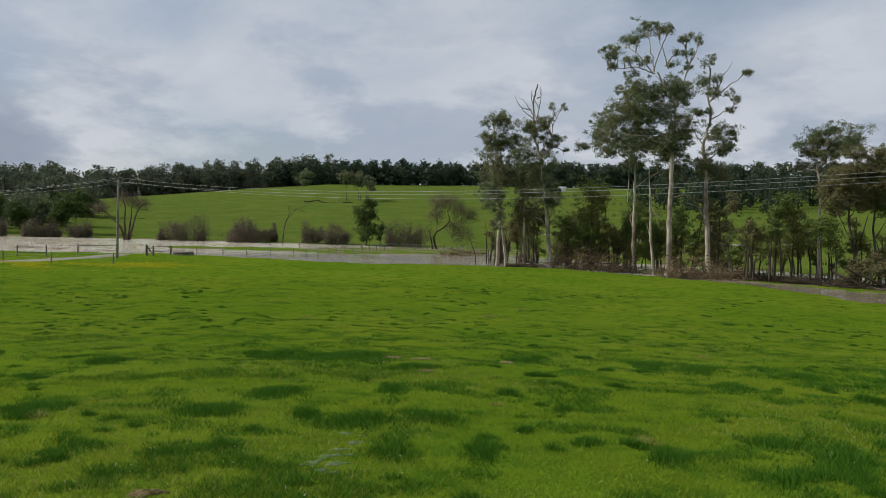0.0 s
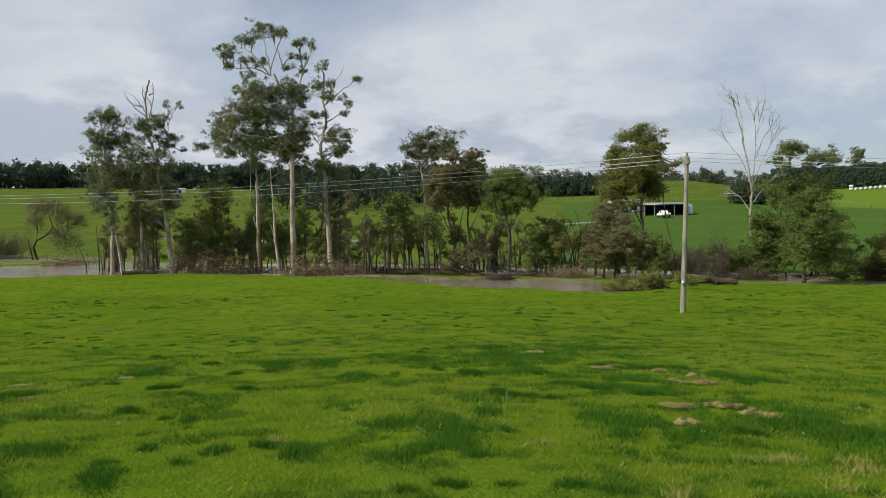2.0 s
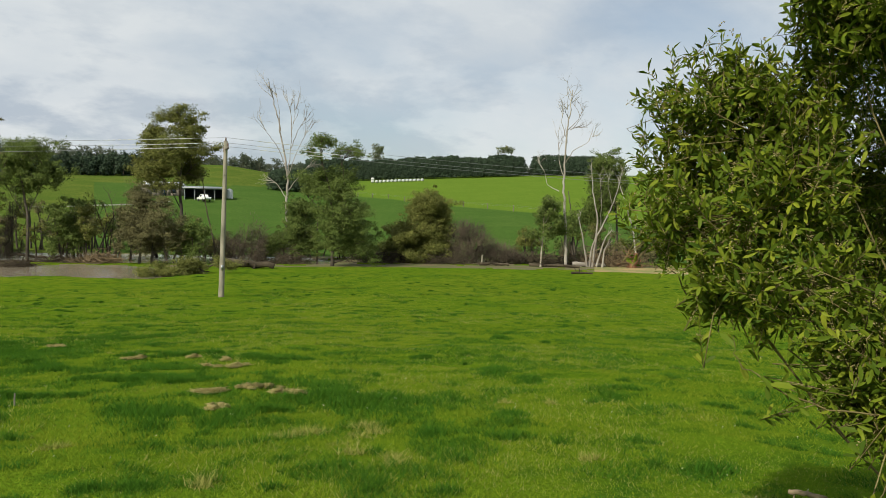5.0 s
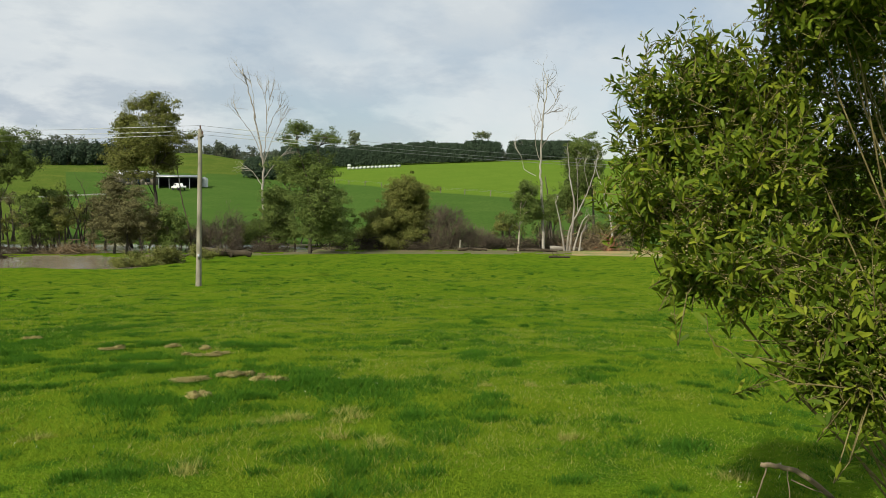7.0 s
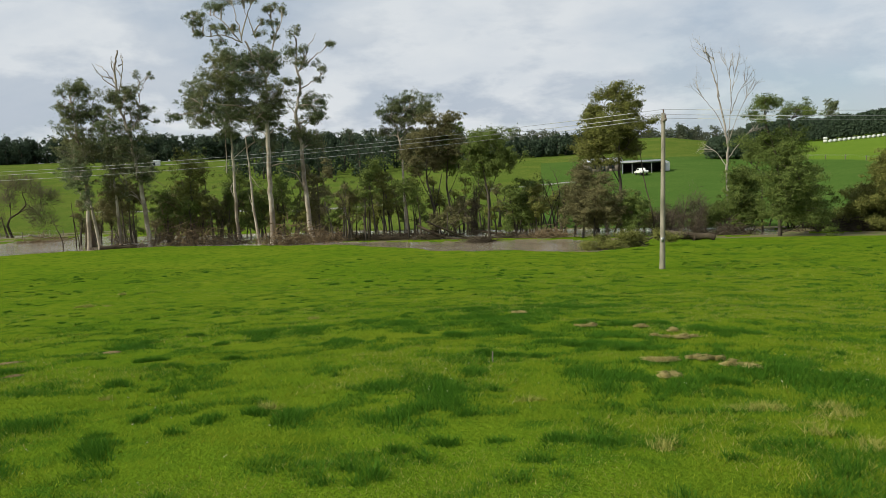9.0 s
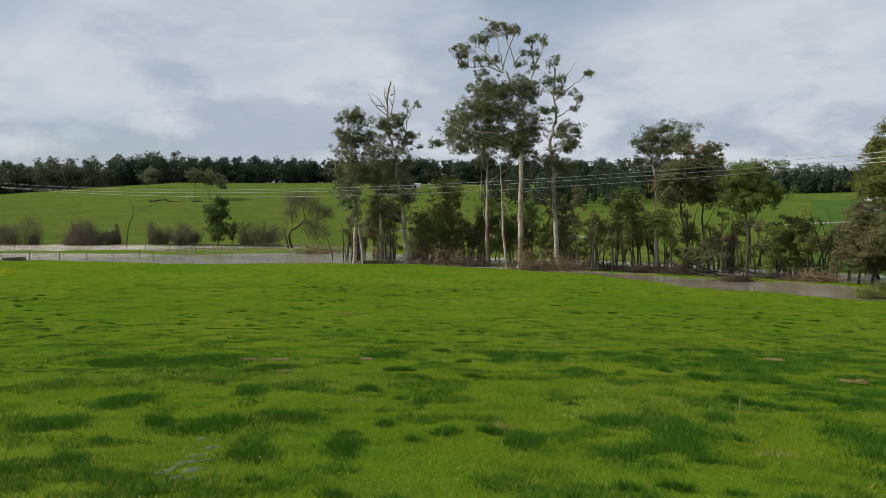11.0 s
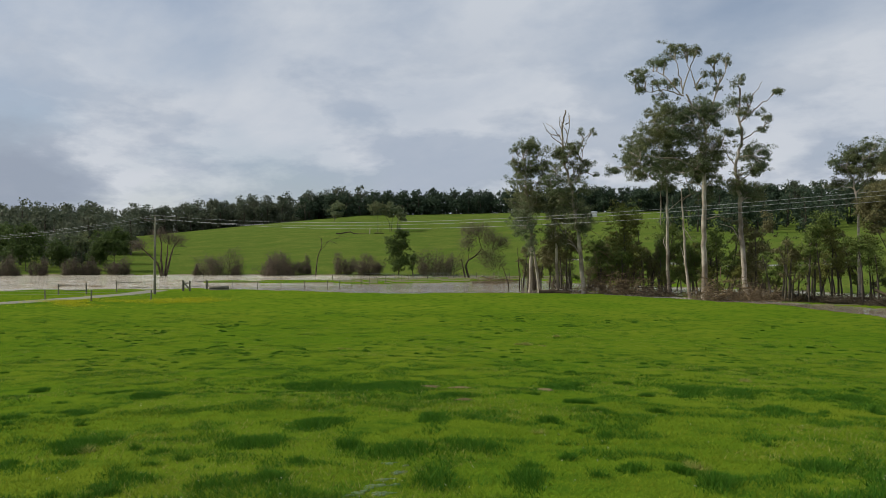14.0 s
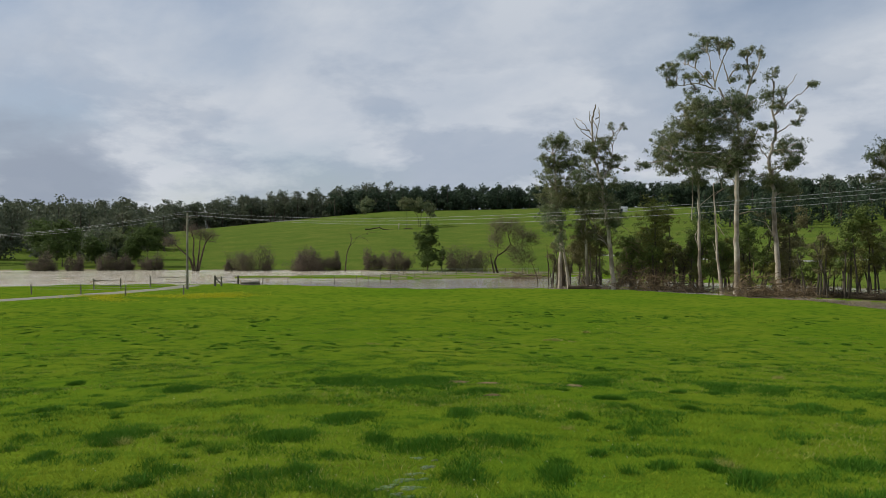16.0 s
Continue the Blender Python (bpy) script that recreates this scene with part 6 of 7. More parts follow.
def trough():
    x, y = spot(43.9, 104)
    ob = new("water_trough")
    ob.matrix_world = pose(x, y, ground_z(x, y), 0, 0, 40)
    tagged(ob, "long dark concrete water trough by the fence", "trough")
    h = Heap()
    box(h, (-1.2, -0.4, -0.1), (1.2, 0.4, 0.1))
    for lo, hi in (((-1.2, -0.4, 0.1), (1.2, -0.3, 0.42)), ((-1.2, 0.3, 0.1), (1.2, 0.4, 0.42)), ((-1.2, -0.3, 0.1), (-1.1, 0.3, 0.42)), ((1.1, -0.3, 0.1), (1.2, 0.3, 0.42))):
        box(h, lo, hi)
    part("basin", h, FENCEWOOD, ob, smooth=False)
    h = Heap()
    box(h, (-1.09, -0.29, 0.1), (1.09, 0.29, 0.36))
    part("water", h, WATER, ob, smooth=False)


trough()


# ---- farm buildings on the far hill ----
def gabled(name, label, az, d, wide, deep, tall, rise, turn, wall_mat, roof_mat, openings, open_front=False):
    x, y = spot(az, d)
    z = min(ground_z(x + i * wide / 2, y + j * deep / 2) for i in (-1, 1) for j in (-1, 1))
    ob = new(name)
    ob.matrix_world = pose(x, y, z, 0, 0, az + turn)
    tagged(ob, label, "building")
    w, e, t = wide / 2, deep / 2, 0.15
    sides = [((-w, e - t, 0), (w, e, tall)), ((-w, -e + t, 0), (-w + t, e - t, tall)), ((w - t, -e + t, 0), (w, e - t, tall))]
    for lo, hi in sides:
        h = Heap()
        box(h, lo, hi)
        part("wall", h, wall_mat, ob, smooth=False)
    if open_front:
        for k in range(5):
            h = Heap()
            u = -w + 0.1 + (wide - 0.2) * k / 4
            tube(h, [(u, -e + 0.1, 0), (u, -e + 0.1, tall)], 0.09, 8)
            part("post", h, STEEL, ob)
    else:
        edge = -w
        for u0, u1, sill, head in openings:
            h = Heap()
            box(h, (edge, -e, 0), (u0, -e + t, tall))
            if sill > 0.05:
                box(h, (u0, -e, 0), (u1, -e + t, sill))
            box(h, (u0, -e, head), (u1, -e + t, tall))
            part("wall", h, wall_mat, ob, smooth=False)
            h = Heap()
            box(h, (u0, -e + 0.06, sill), (u1, -e + 0.1, head))
            part("window_pane", h, GLASS, ob, smooth=False)
            edge = u1
        h = Heap()
        box(h, (edge, -e, 0), (w, -e + t, tall))
        part("wall", h, wall_mat, ob, smooth=False)
    h = Heap()
    o = 0.4
    v = [(-w - o, -e - o, tall), (w + o, -e - o, tall), (w + o, 0, tall + rise), (-w - o, 0, tall + rise), (-w - o, e + o, tall), (w + o, e + o, tall)]
    v += [(a, b, c + 0.12) for a, b, c in v]
    h.add(v, [[6, 7, 8, 9], [9, 8, 11, 10], [0, 3, 2, 1], [3, 4, 5, 2], [0, 1, 7, 6], [4, 10, 11, 5], [0, 6, 9, 3], [1, 2, 8, 7], [3, 9, 10, 4], [2, 5, 11, 8]])
    part("roof", h, roof_mat, ob, smooth=False)
    return ob


OLDROOF = plain("pale_painted_iron", (0.52, 0.53, 0.53), 0.45)
gabled("farmhouse", "white farmhouse with a pale iron roof on the hill", -14.1, 214, 9.5, 6.0, 2.6, 1.1, 12, FENCEWOOD, OLDROOF, [(-3.0, -1.8, 0.9, 2.1), (-0.5, 0.5, 0.0, 2.1), (1.5, 2.9, 0.9, 2.1)])
gabled("machinery_shed", "dark open-fronted machinery shed with an iron roof", -16.9, 205, 9.6, 6.5, 2.9, 0.5, 0, DARKSHED, STEEL, [], True)


def tank(az, d, r, tall):
    x, y = spot(az, d)
    ob = new("water_tank")
    ob.location = (x, y, ground_z(x, y) - 0.05)
    tagged(ob, "pale round water tank beside the shed", "water tank")
    h = Heap()
    tube(h, [(0, 0, 0), (0, 0, tall * 0.5), (0, 0, tall)], r, 20)
    part("drum", h, WHITEPAINT, ob)
    h = Heap()
    tube(h, [(0, 0, tall), (0, 0, tall + 0.25), (0, 0, tall + 0.45)], [r * 1.04, r * 0.6, 0.1], 20)
    part("lid", h, STEEL, ob)


tank(-18.55, 207, 0.9, 2.1)


def utility():
    x, y = spot(-16.85, 197)
    ob = new("utility_truck")
    ob.matrix_world = pose(x, y, ground_z(x, y), 0, 0, -17 + 112)
    tagged(ob, "white utility truck parked before the shed", "truck")
    h = Heap()
    prof = [(-2.3, 0.55), (2.3, 0.55), (2.35, 0.95), (1.2, 1.08), (0.65, 1.7), (-0.55, 1.72), (-0.75, 1.1), (-2.3, 1.1)]
    n = len(prof)
    v = [(a, s * (0.85 if b < 1.2 else 0.72), b) for s in (-1, 1) for a, b in prof]
    h.add(v, [[i, (i + 1) % n, n + (i + 1) % n, n + i] for i in range(n)])
    for s in (0, n):
        c = len(v) // 2
        h.add([v[s + i] for i in range(n)] + [(0.2, (-0.85 if s == 0 else 0.85), 0.9)], [[i, (i + 1) % n, n] for i in range(n)])
    part("body", h, WHITEPAINT, ob, smooth=False)
    for s in (-1, 1):
        h = Heap()
        box(h, (-0.45, s * 0.80 - 0.02, 1.18), (0.55, s * 0.80 + 0.02, 1.58))
        part("side_window", h, GLASS, ob, smooth=False)
    for a in (-1.45, 1.45):
        for s in (-1, 1):
            h = Heap()
            tube(h, [(a, s * 0.88, 0.36), (a, s * 0.7, 0.36)], 0.36, 14)
            w = part("wheel", h, RUBBER, ob)


utility()


def bale_row():
    """White wrapped bales in a row before the shelter belt."""
    p0, p1 = np.array(spot(-28.9, 296)), np.array(spot(-32.2, 299))
    first = None
    for k in range(13):
        c = p0 + (p1 - p0) * k / 12
        z = ground_z(*c)
        m = pose(c[0], c[1], z + 0.48, 0, 0, -30 + 60 + 3 * math.sin(k * 2.1))
        if first is None:
            first = new("hay_bale")
            first.matrix_world = m
            tagged(first, "round hay bale wrapped in white film", "hay bale", "wrapped bales in a row")
            h = Heap()
            tube(h, [(-0.62, 0, 0), (-0.55, 0, 0), (0, 0, 0), (0.55, 0, 0), (0.62, 0, 0)], [0.36, 0.47, 0.50, 0.47, 0.36], 16)
            part("wrap", h, WRAP, first)
        else:
            copy_thing(first, m)
    for az, d in ((-28.6, 297),):
        x, y = spot(az, d)
        for s in (0.48, 1.44):
            copy_thing(first, pose(x, y, ground_z(x, y) + s, 0, 0, -30))


bale_row()


# ---- flood wrack along the creek ----
def sticks(h, n, wide, deep, tall, rng, length, r):
    for k in range(n):
        c = np.array([rng.normal() * wide * 0.45, rng.normal() * deep * 0.45, 0.0])
        c[2] = abs(rng.normal()) * tall * 0.5 * math.exp(-(c[0] / wide) ** 2 * 2)
        w = unit(np.array([rng.normal(), rng.normal() * 0.6, rng.normal() * 0.45 + 0.12]))
        l = length * rng.uniform(0.4, 1.2)
        q = r * rng.uniform(0.4, 1.2)
        tube(h, [c - w * l / 2, c + rng.normal(size=3) * 0.06 * l, c + w * l / 2], [q, q * 0.8, q * 0.3], 4, False)


def brush_pile(label, az, d, wide, tall, seed, mat):
    rng = np.random.default_rng(seed)
    ob = stand("brush_pile", az, d, label, "brush pile", "flood wrack")
    h = Heap()
    sticks(h, int(70 + 25 * wide), wide, 2.0, tall, rng, 2.0, 0.045)
    p = np.stack([rng.normal(size=900) * wide * 0.42, rng.normal(size=900) * 0.9, abs(rng.normal(size=900)) * tall * 0.4], -1)
    twigs(h, p, rng.normal(size=(900, 3)) * np.array([1, 1, 0.6]) + np.array([0, 0, 0.3]), rng.uniform(0.3, 1.2, 900), 0.025, rng)
    part("tangle", h, mat, ob, smooth=False)
    return ob


for i, (az, d, wide, tall, mat) in enumerate([(16.2, 97, 5.5, 4.2, BRUSH), (14.4, 96, 4.5, 3.6, BRUSH), (12.8, 93, 4.0, 1.8, DARKWOOD), (8.7, 87, 4.5, 3.0, BRUSH), (6.4, 89, 5.0, 1.8, BRUSH), (4.2, 90, 3.0, 0.8, DARKWOOD),
                                            (1.4, 88, 2.5, 0.6, DARKWOOD), (-1.6, 86, 2.5, 0.8, DARKWOOD), (-5.2, 78.5, 1.6, 0.12, DARKWOOD), (-7.8, 84, 3.0, 0.6, DARKWOOD), (-10.2, 82, 2.5, 0.8, BRUSH),
                                            (-22.6, 81, 3.5, 1.2, DARKWOOD), (-29.6, 82, 4.0, 1.1, DARKWOOD), (-33.8, 82, 4.0, 1.0, DARKWOOD), (-40.6, 85, 5.0, 1.3, DARKWOOD), (-43.8, 86, 4.5, 1.2, BRUSH), (-46.4, 84, 4.0, 1.6, BRUSH), (24.3, 128, 6.0, 1.6, BRUSH)]):
    brush_pile("tangled brown heap of flood-borne branches" if mat is BRUSH else "dark heap of wet flood debris at the bank", az, d, wide, tall, 40 + i, mat)


def log(label, az, d, length, r, turn, mat, lift=0.0):
    rng = np.random.default_rng(int(az * 10) + 900)
    ob = stand("fallen_log", az, d, label, "log", "fallen logs")
    ob.location[2] = max(ob.location[2], -5.10)   # what lies in the creek shows above the water
    ob.rotation_euler[2] += radians(turn)
    h = Heap()
    tube(h, bend([(-length / 2, 0, r * 0.7 + lift), (0, 0.1, r * 0.9), (length / 2, 0, r * 0.6)], rng, 0.012 * length, 4), thick(9, r, r * 0.6), 9)
    for k in range(3):
        s = rng.uniform(-0.3, 0.4) * length
        branching(h, np.array([s, 0, r]), rng.normal(size=3) + np.array([0, 0, 0.6]), length * 0.25, r * 0.35, rng, 1)
    part("stem", h, mat, ob)
    return ob


log("dark wet fallen log lying on the bank", -19.9, 73, 4.6, 0.42, -12, DARKWOOD, 0.2)
log("white fallen trunk beside dead trees", -44.3, 82.5, 3.4, 0.28, 8, WHITE)
log("pale fallen trunk by the water's edge", 19.0, 99, 5.0, 0.3, 5, WHITE)
log("dark wet fallen log among trunks", 19.9, 97, 4.0, 0.35, -4, DARKWOOD)
log("pale drifted log in the flooded corner", 24.2, 140, 5.0, 0.13, 14, WHITE, 0.6)
log("pale drifted log in the flooded corner", 23.2, 136, 4.0, 0.11, -16, DARKWOOD, 0.2)
log("dark leaning log across the creek", -4.0, 83, 7.5, 0.11, 10, DARKWOOD, 2.0)
log("dark leaning log across the creek", -2.6, 85, 6.0, 0.16, -20, DARKWOOD, 1.4)
log("dark wet log stranded along the creek", 3.7, 92, 5.0, 0.17, 6, DARKWOOD, 0.35)
log("dark wet log stranded along the creek", 1.1, 92, 6.5, 0.17, -5, DARKWOOD, 0.35)
log("dark wet log stranded along the creek", -1.6, 91, 8.0, 0.17, 4, DARKWOOD, 0.35)
log("dark wet log stranded along the creek", -6.8, 90, 6.0, 0.17, -8, DARKWOOD, 0.35)
log("dark wet log stranded along the creek", 6.6, 90, 4.5, 0.17, 10, DARKWOOD, 0.35)
log("dark wet log at the far bank", -37.5, 80, 3.0, 0.18, 5, DARKWOOD)
log("dark wet log at the far bank", -41.8, 80, 5.0, 0.2, -6, DARKWOOD)


log("dark fallen log lying on the open hillside", 34.4, 318, 15.0, 0.28, 8, DARKWOOD)
log("dark fallen log on the open hillside", 32.6, 318, 4.0, 0.25, -10, DARKWOOD)


log("dark broken log lying in grass", -43.8, 71, 1.9, 0.12, 10, DARKWOOD)


def post(name, label, az, d, tall, r, mat):
    """A single upright post or stub, weathered and a little off plumb."""
    rng = np.random.default_rng(int(abs(az) * 10))
    ob = stand(name, az, d, label, "post")
    h = Heap()
    tube(h, bend([(0, 0, -0.2), (0.02 * tall, 0, tall * 0.5), (0.05 * tall, 0, tall)], rng, 0.01 * tall, 3), thick(7, r, r * 0.8), 8)
    part("stem", h, mat, ob)


post("stake", "thin dark stake standing in grass", -5.16, 11.3, 0.16, 0.012, FENCEWOOD)
post("stump", "pale broken stump at the water's edge", -36.6, 80, 1.1, 0.11, POLEWOOD)
post("stump", "white broken stump on the open hillside", 33.3, 318, 2.6, 0.2, POLEWOOD)
gabled("field_shed", "small white shed on the far hilltop", 17.33, 420, 6.0, 4.0, 2.3, 0.7, 10, WHITEPAINT, OLDROOF, [(-0.6, 0.6, 0.0, 2.0)])


def flood_litter():
    """Low tufts and drifted rubbish breaking the surface of the flood in rows."""
    rng = np.random.default_rng(612)
    heap = Heap()
    for k in range(170):
        az, d = rng.uniform(39, 62), 118 + 26 * rng.uniform(0, 1) ** 1.4
        x, y = spot(az, d)
        if float(lie(x, y)[1]) < 0.4:
            continue
        n, r = int(rng.integers(10, 34)), rng.uniform(0.15, 0.7)
        p = np.column_stack([x + rng.normal(size=n) * r, y + rng.normal(size=n) * r * 0.5, np.full(n, -5.06)])
        twigs(heap, p, rng.normal(size=(n, 3)) * np.array([1, 1, 0.35]) + np.array([0, 0, 0.35]), rng.uniform(0.15, 0.5, n), 0.05, rng)
    return tagged(new("flood_litter", heap.mesh("flood_litter", BRUSH)), "brown tufts and drift breaking the flood water", "debris", kind="stuff")


flood_litter()


def root_ball():
    rng = np.random.default_rng(77)
    ob = stand("root_ball", -47.3, 83, "torn reddish root ball of a fallen tree", "stump")
    h = Heap()
    tube(h, [(0, 0, -0.2), (0.1, 0, 0.5), (0.25, 0, 1.0), (0.45, 0, 1.5)], [0.55, 0.45, 0.4, 0.15], 11)
    for k in range(40):
        branching(h, np.array([rng.normal() * 0.4, rng.normal() * 0.3, rng.uniform(0.2, 1.3)]), rng.normal(size=3), 1.0, 0.06, rng, 1)
    part("roots", h, surface("red_earth_roots", (0.22, 0.10, 0.055), (0.14, 0.065, 0.04), (0.30, 0.16, 0.09), 5.0, 0.8), ob)


root_ball()


def fallen_bough(label, az, d, blobs, seed):
    rng = np.random.default_rng(seed)
    ob = stand("fallen_bough", az, d, label, "fallen branch", "fallen leafy boughs")
    wood, crown = Heap(), Heap()
    joints = bend([(-1.5, 0, 0.3), (0, 0.2, 0.7), (1.8, 0, 0.5)], rng, 0.08)
    tube(wood, joints, thick(len(joints), 0.12, 0.05), 6)
    foliage(blobs, joints, rng, wood, crown, 0.16, 2.2, 0.12, 0.1)
    part("stem", wood, BARK, ob)
    part("leaves", crown, OLIVE_LEAF, ob, smooth=False)


fallen_bough("leafy bough brought down at the water's edge", -13.6, 64.5, [(-0.6, 0.8, 0.7, 0.7), (0.3, 1.0, 0.7, 0.6), (0.9, 0.6, 0.7, 0.5)], 5)
fallen_bough("leafy bough brought down at the water's edge", -15.7, 65.5, [(-1.2, 0.6, 0.9, 0.5), (0.0, 0.9, 1.0, 0.6), (1.2, 0.7, 1.0, 0.5), (0.6, 1.3, 0.6, 0.4)], 6)
fallen_bough("leafy bough brought down at the water's edge", -17.6, 66.5, [(-0.8, 0.6, 0.9, 0.5), (0.4, 0.8, 0.9, 0.5), (1.4, 0.5, 0.7, 0.4)], 7)


# ---- grass ----
def blades(heap, x, y, tall, wide, rng, lean=0.5, lift=0.0):
    """Single grass blades: narrow triangles that lean."""
    n = len(x)
    z = lie(x, y)[0] - 0.01 + lift
    a = rng.uniform(0, 2 * np.pi, n)
    s = np.stack([np.cos(a), np.sin(a), np.zeros(n)], -1) * (wide * rng.uniform(0.6, 1.4, n) * 0.5)[:, None]
    b = rng.uniform(0, 2 * np.pi, n)
    t = tall * rng.uniform(0.5, 1.3, n)
    off = np.stack([np.cos(b), np.sin(b), np.zeros(n)], -1) * (t * lean * rng.uniform(0.2, 1.3, n))[:, None]
    p = np.stack([x, y, z], -1)
    v = np.stack([p - s, p + s, p + off + np.stack([0 * t, 0 * t, t], -1)], 1)
    heap.add(v.reshape(-1, 3), np.arange(3 * n).reshape(n, 3))


def sward(name, label, count, d0, d1, tall, wide, mat, seed, thin=None, scale=0.8, level=0.56):
    """Grass over the part of the paddock that opens before the viewer."""
    rng = np.random.default_rng(seed)
    u = rng.uniform(0, 1, count)
    d = d0 * (d1 / d0) ** u
    az = np.radians(rng.uniform(-72, 66, count))
    x, y = -d * np.sin(az), d * np.cos(az)
    if thin:
        keep = fbm(x * scale + thin, y * scale, int(thin)) + 0.16 * (fbm(x * scale * 5, y * scale * 5, 9) - 0.5) > level + rng.normal(size=count) * 0.025
        x, y, d = x[keep], y[keep], d[keep]
    keep = lie(x, y)[1] < 0.2
    x, y, d = x[keep], y[keep], d[keep]
    heap = Heap()
    grow = 0.7 + 0.5 * step(0.5 + 0.5 * waves(x * 0.7, y * 0.7))
    blades(heap, x, y, tall * grow * (d / d0) ** 0.25, wide * (d / d0) ** 0.75, rng, 1.3)
    return tagged(new(name, heap.mesh(name, mat)), label, "grass", kind="stuff")


sward("grass", "short bright green grazed grass", 270000, 3.4, 15, 0.030, 0.0046, BLADE, 11)
sward("grass", "short green grazed grass farther off", 160000, 14, 62, 0.045, 0.014, BLADE, 12)
sward("grass", "darker coarse grass among the sward", 700000, 3.2, 30, 0.044, 0.0048, TUFT, 13, thin=4.0, scale=1.5, level=0.635)
sward("grass", "small dark tufts over the farther paddock", 600000, 14, 66, 0.042, 0.018, TUFT, 15, thin=9.0, scale=0.9, level=0.60)
sward("grass", "dry straw-coloured blades in the sward", 150000, 3.2, 50, 0.032, 0.0045, DRYBLADE, 14, thin=17.0, scale=0.40, level=0.53)


def tussocks(name, label, spots, mat, seed, tall=0.16, per=900, wide=0.006):
    rng = np.random.default_rng(seed)
    heap = Heap()
    for az, d, r in spots:
        x0, y0 = spot(az, d)
        n = int(per * np.clip(r / 0.3, 0.4, 3.0))
        k = max(2, int(r / 0.12))
        cen = rng.normal(size=(k, 2)) * r * np.array([0.55, 0.40])
        i = rng.integers(0, k, n)
        q = cen[i] + rng.normal(size=(n, 2)) * np.array([0.075, 0.065]) * (0.6 + r)
        c, s = math.cos(radians(az)), math.sin(radians(az))
        x, y = x0 + q[:, 0] * c - q[:, 1] * s, y0 + q[:, 0] * s + q[:, 1] * c
        fall = np.exp(-(q[:, 0] ** 2 + q[:, 1] ** 2) / (2 * (r * 0.8) ** 2))
        blades(heap, x, y, tall * (0.45 + 0.75 * fall) * (0.8 + 0.01 * d), wide * (1 + 0.06 * d), rng, 1.1)
    return tagged(new(name, heap.mesh(name, mat)), label, "grass", kind="stuff")


tussocks("grass_tussocks", "dark green tussocks beside the track end of the paddock", [(55.2, 22.0, 0.37), (49.0, 17.7, 0.33), (55.4, 15.6, 0.81), (53.3, 10.7, 0.4), (57.1, 10.0, 0.27), (51.1, 7.9, 0.3)], TUFT, 51, 0.08, 900)
tussocks("grass_tussocks", "dark green tussocks in the open paddock", [(13.2, 14.0, 0.23), (-0.4, 17.4, 0.22), (18.8, 14.9, 0.37), (17.3, 13.6, 0.17), (15.5, 20.4, 0.25), (14.2, 17.6, 0.33), (19.1, 24.0, 0.15)], TUFT, 52, 0.08, 900)
tussocks("grass_tussocks", "dark green tussocks round the old hay", [(-10.9, 13.5, 0.68), (-15.0, 12.7, 0.68), (-6.2, 17.7, 0.3), (-5.0, 23.5, 1.19), (-20.6, 9.3, 0.25), (-20.7, 16.4, 0.99), (-17.1, 17.9, 0.61), (-13.2, 18.3, 0.74), (-2.5, 15.9, 0.54), (-5.4, 12.3, 0.42), (-7.4, 11.9, 0.32), (-11.6, 6.4, 0.3), (-2.3, 6.3, 0.17)], TUFT, 53, 0.09, 1300)
tussocks("grass_tussocks", "dark green tussocks near the bush", [(-30.7, 9.3, 0.14), (-53.1, 11.3, 0.22), (-32.5, 16.6, 0.37), (-38.7, 25.3, 0.37), (-41.4, 21.8, 0.32), (-46.6, 5.7, 0.22)], TUFT, 54, 0.08, 900)
tussocks("grass_tussocks", "dry straw-coloured standing grass", [(-24.4, 7.9, 0.50), (-27.9, 8.0, 0.45), (-27.0, 6.8, 0.40), (-22.5, 8.1, 0.35), (-16.5, 6.2, 0.23), (-7.1, 8.1, 0.19), (-44.4, 7.1, 0.17), (-37.9, 10.4, 0.08), (-41.2, 10.5, 0.1), (-55.4, 6.1, 0.18), (22.1, 38.3, 0.64), (19.8, 44.4, 0.37), (21.8, 10.9, 0.09), (7.2, 23.5, 0.29), (10.9, 8.4, 0.35), (53.3, 10.5, 0.22), (35.6, 36.0, 0.3)], DRYBLADE, 55, 0.085, 260)
_rng = np.random.default_rng(31)
_far = [(float(_rng.uniform(-60, 62)), float(18 * (62 / 18) ** _rng.uniform(0, 1)), float(_rng.uniform(0.08, 0.40))) for _k in range(1100)]
_far = [s for s in _far if value_noise(np.array(spot(*s[:2])[0] * 0.16), np.array(spot(*s[:2])[1] * 0.10), 4) > 0.52]
tussocks("grass_tussocks", "scattered low dark tufts across the paddock", _far, TUFT, 25, 0.055, 140, 0.010)
tussocks("grass_tussocks", "scattered small tufts close by", [(float(_rng.uniform(-62, 64)), float(4.5 * (19 / 4.5) ** _rng.uniform(0, 1)), float(_rng.uniform(0.05, 0.20))) for _k in range(110)], TUFT, 26, 0.10, 420, 0.005)


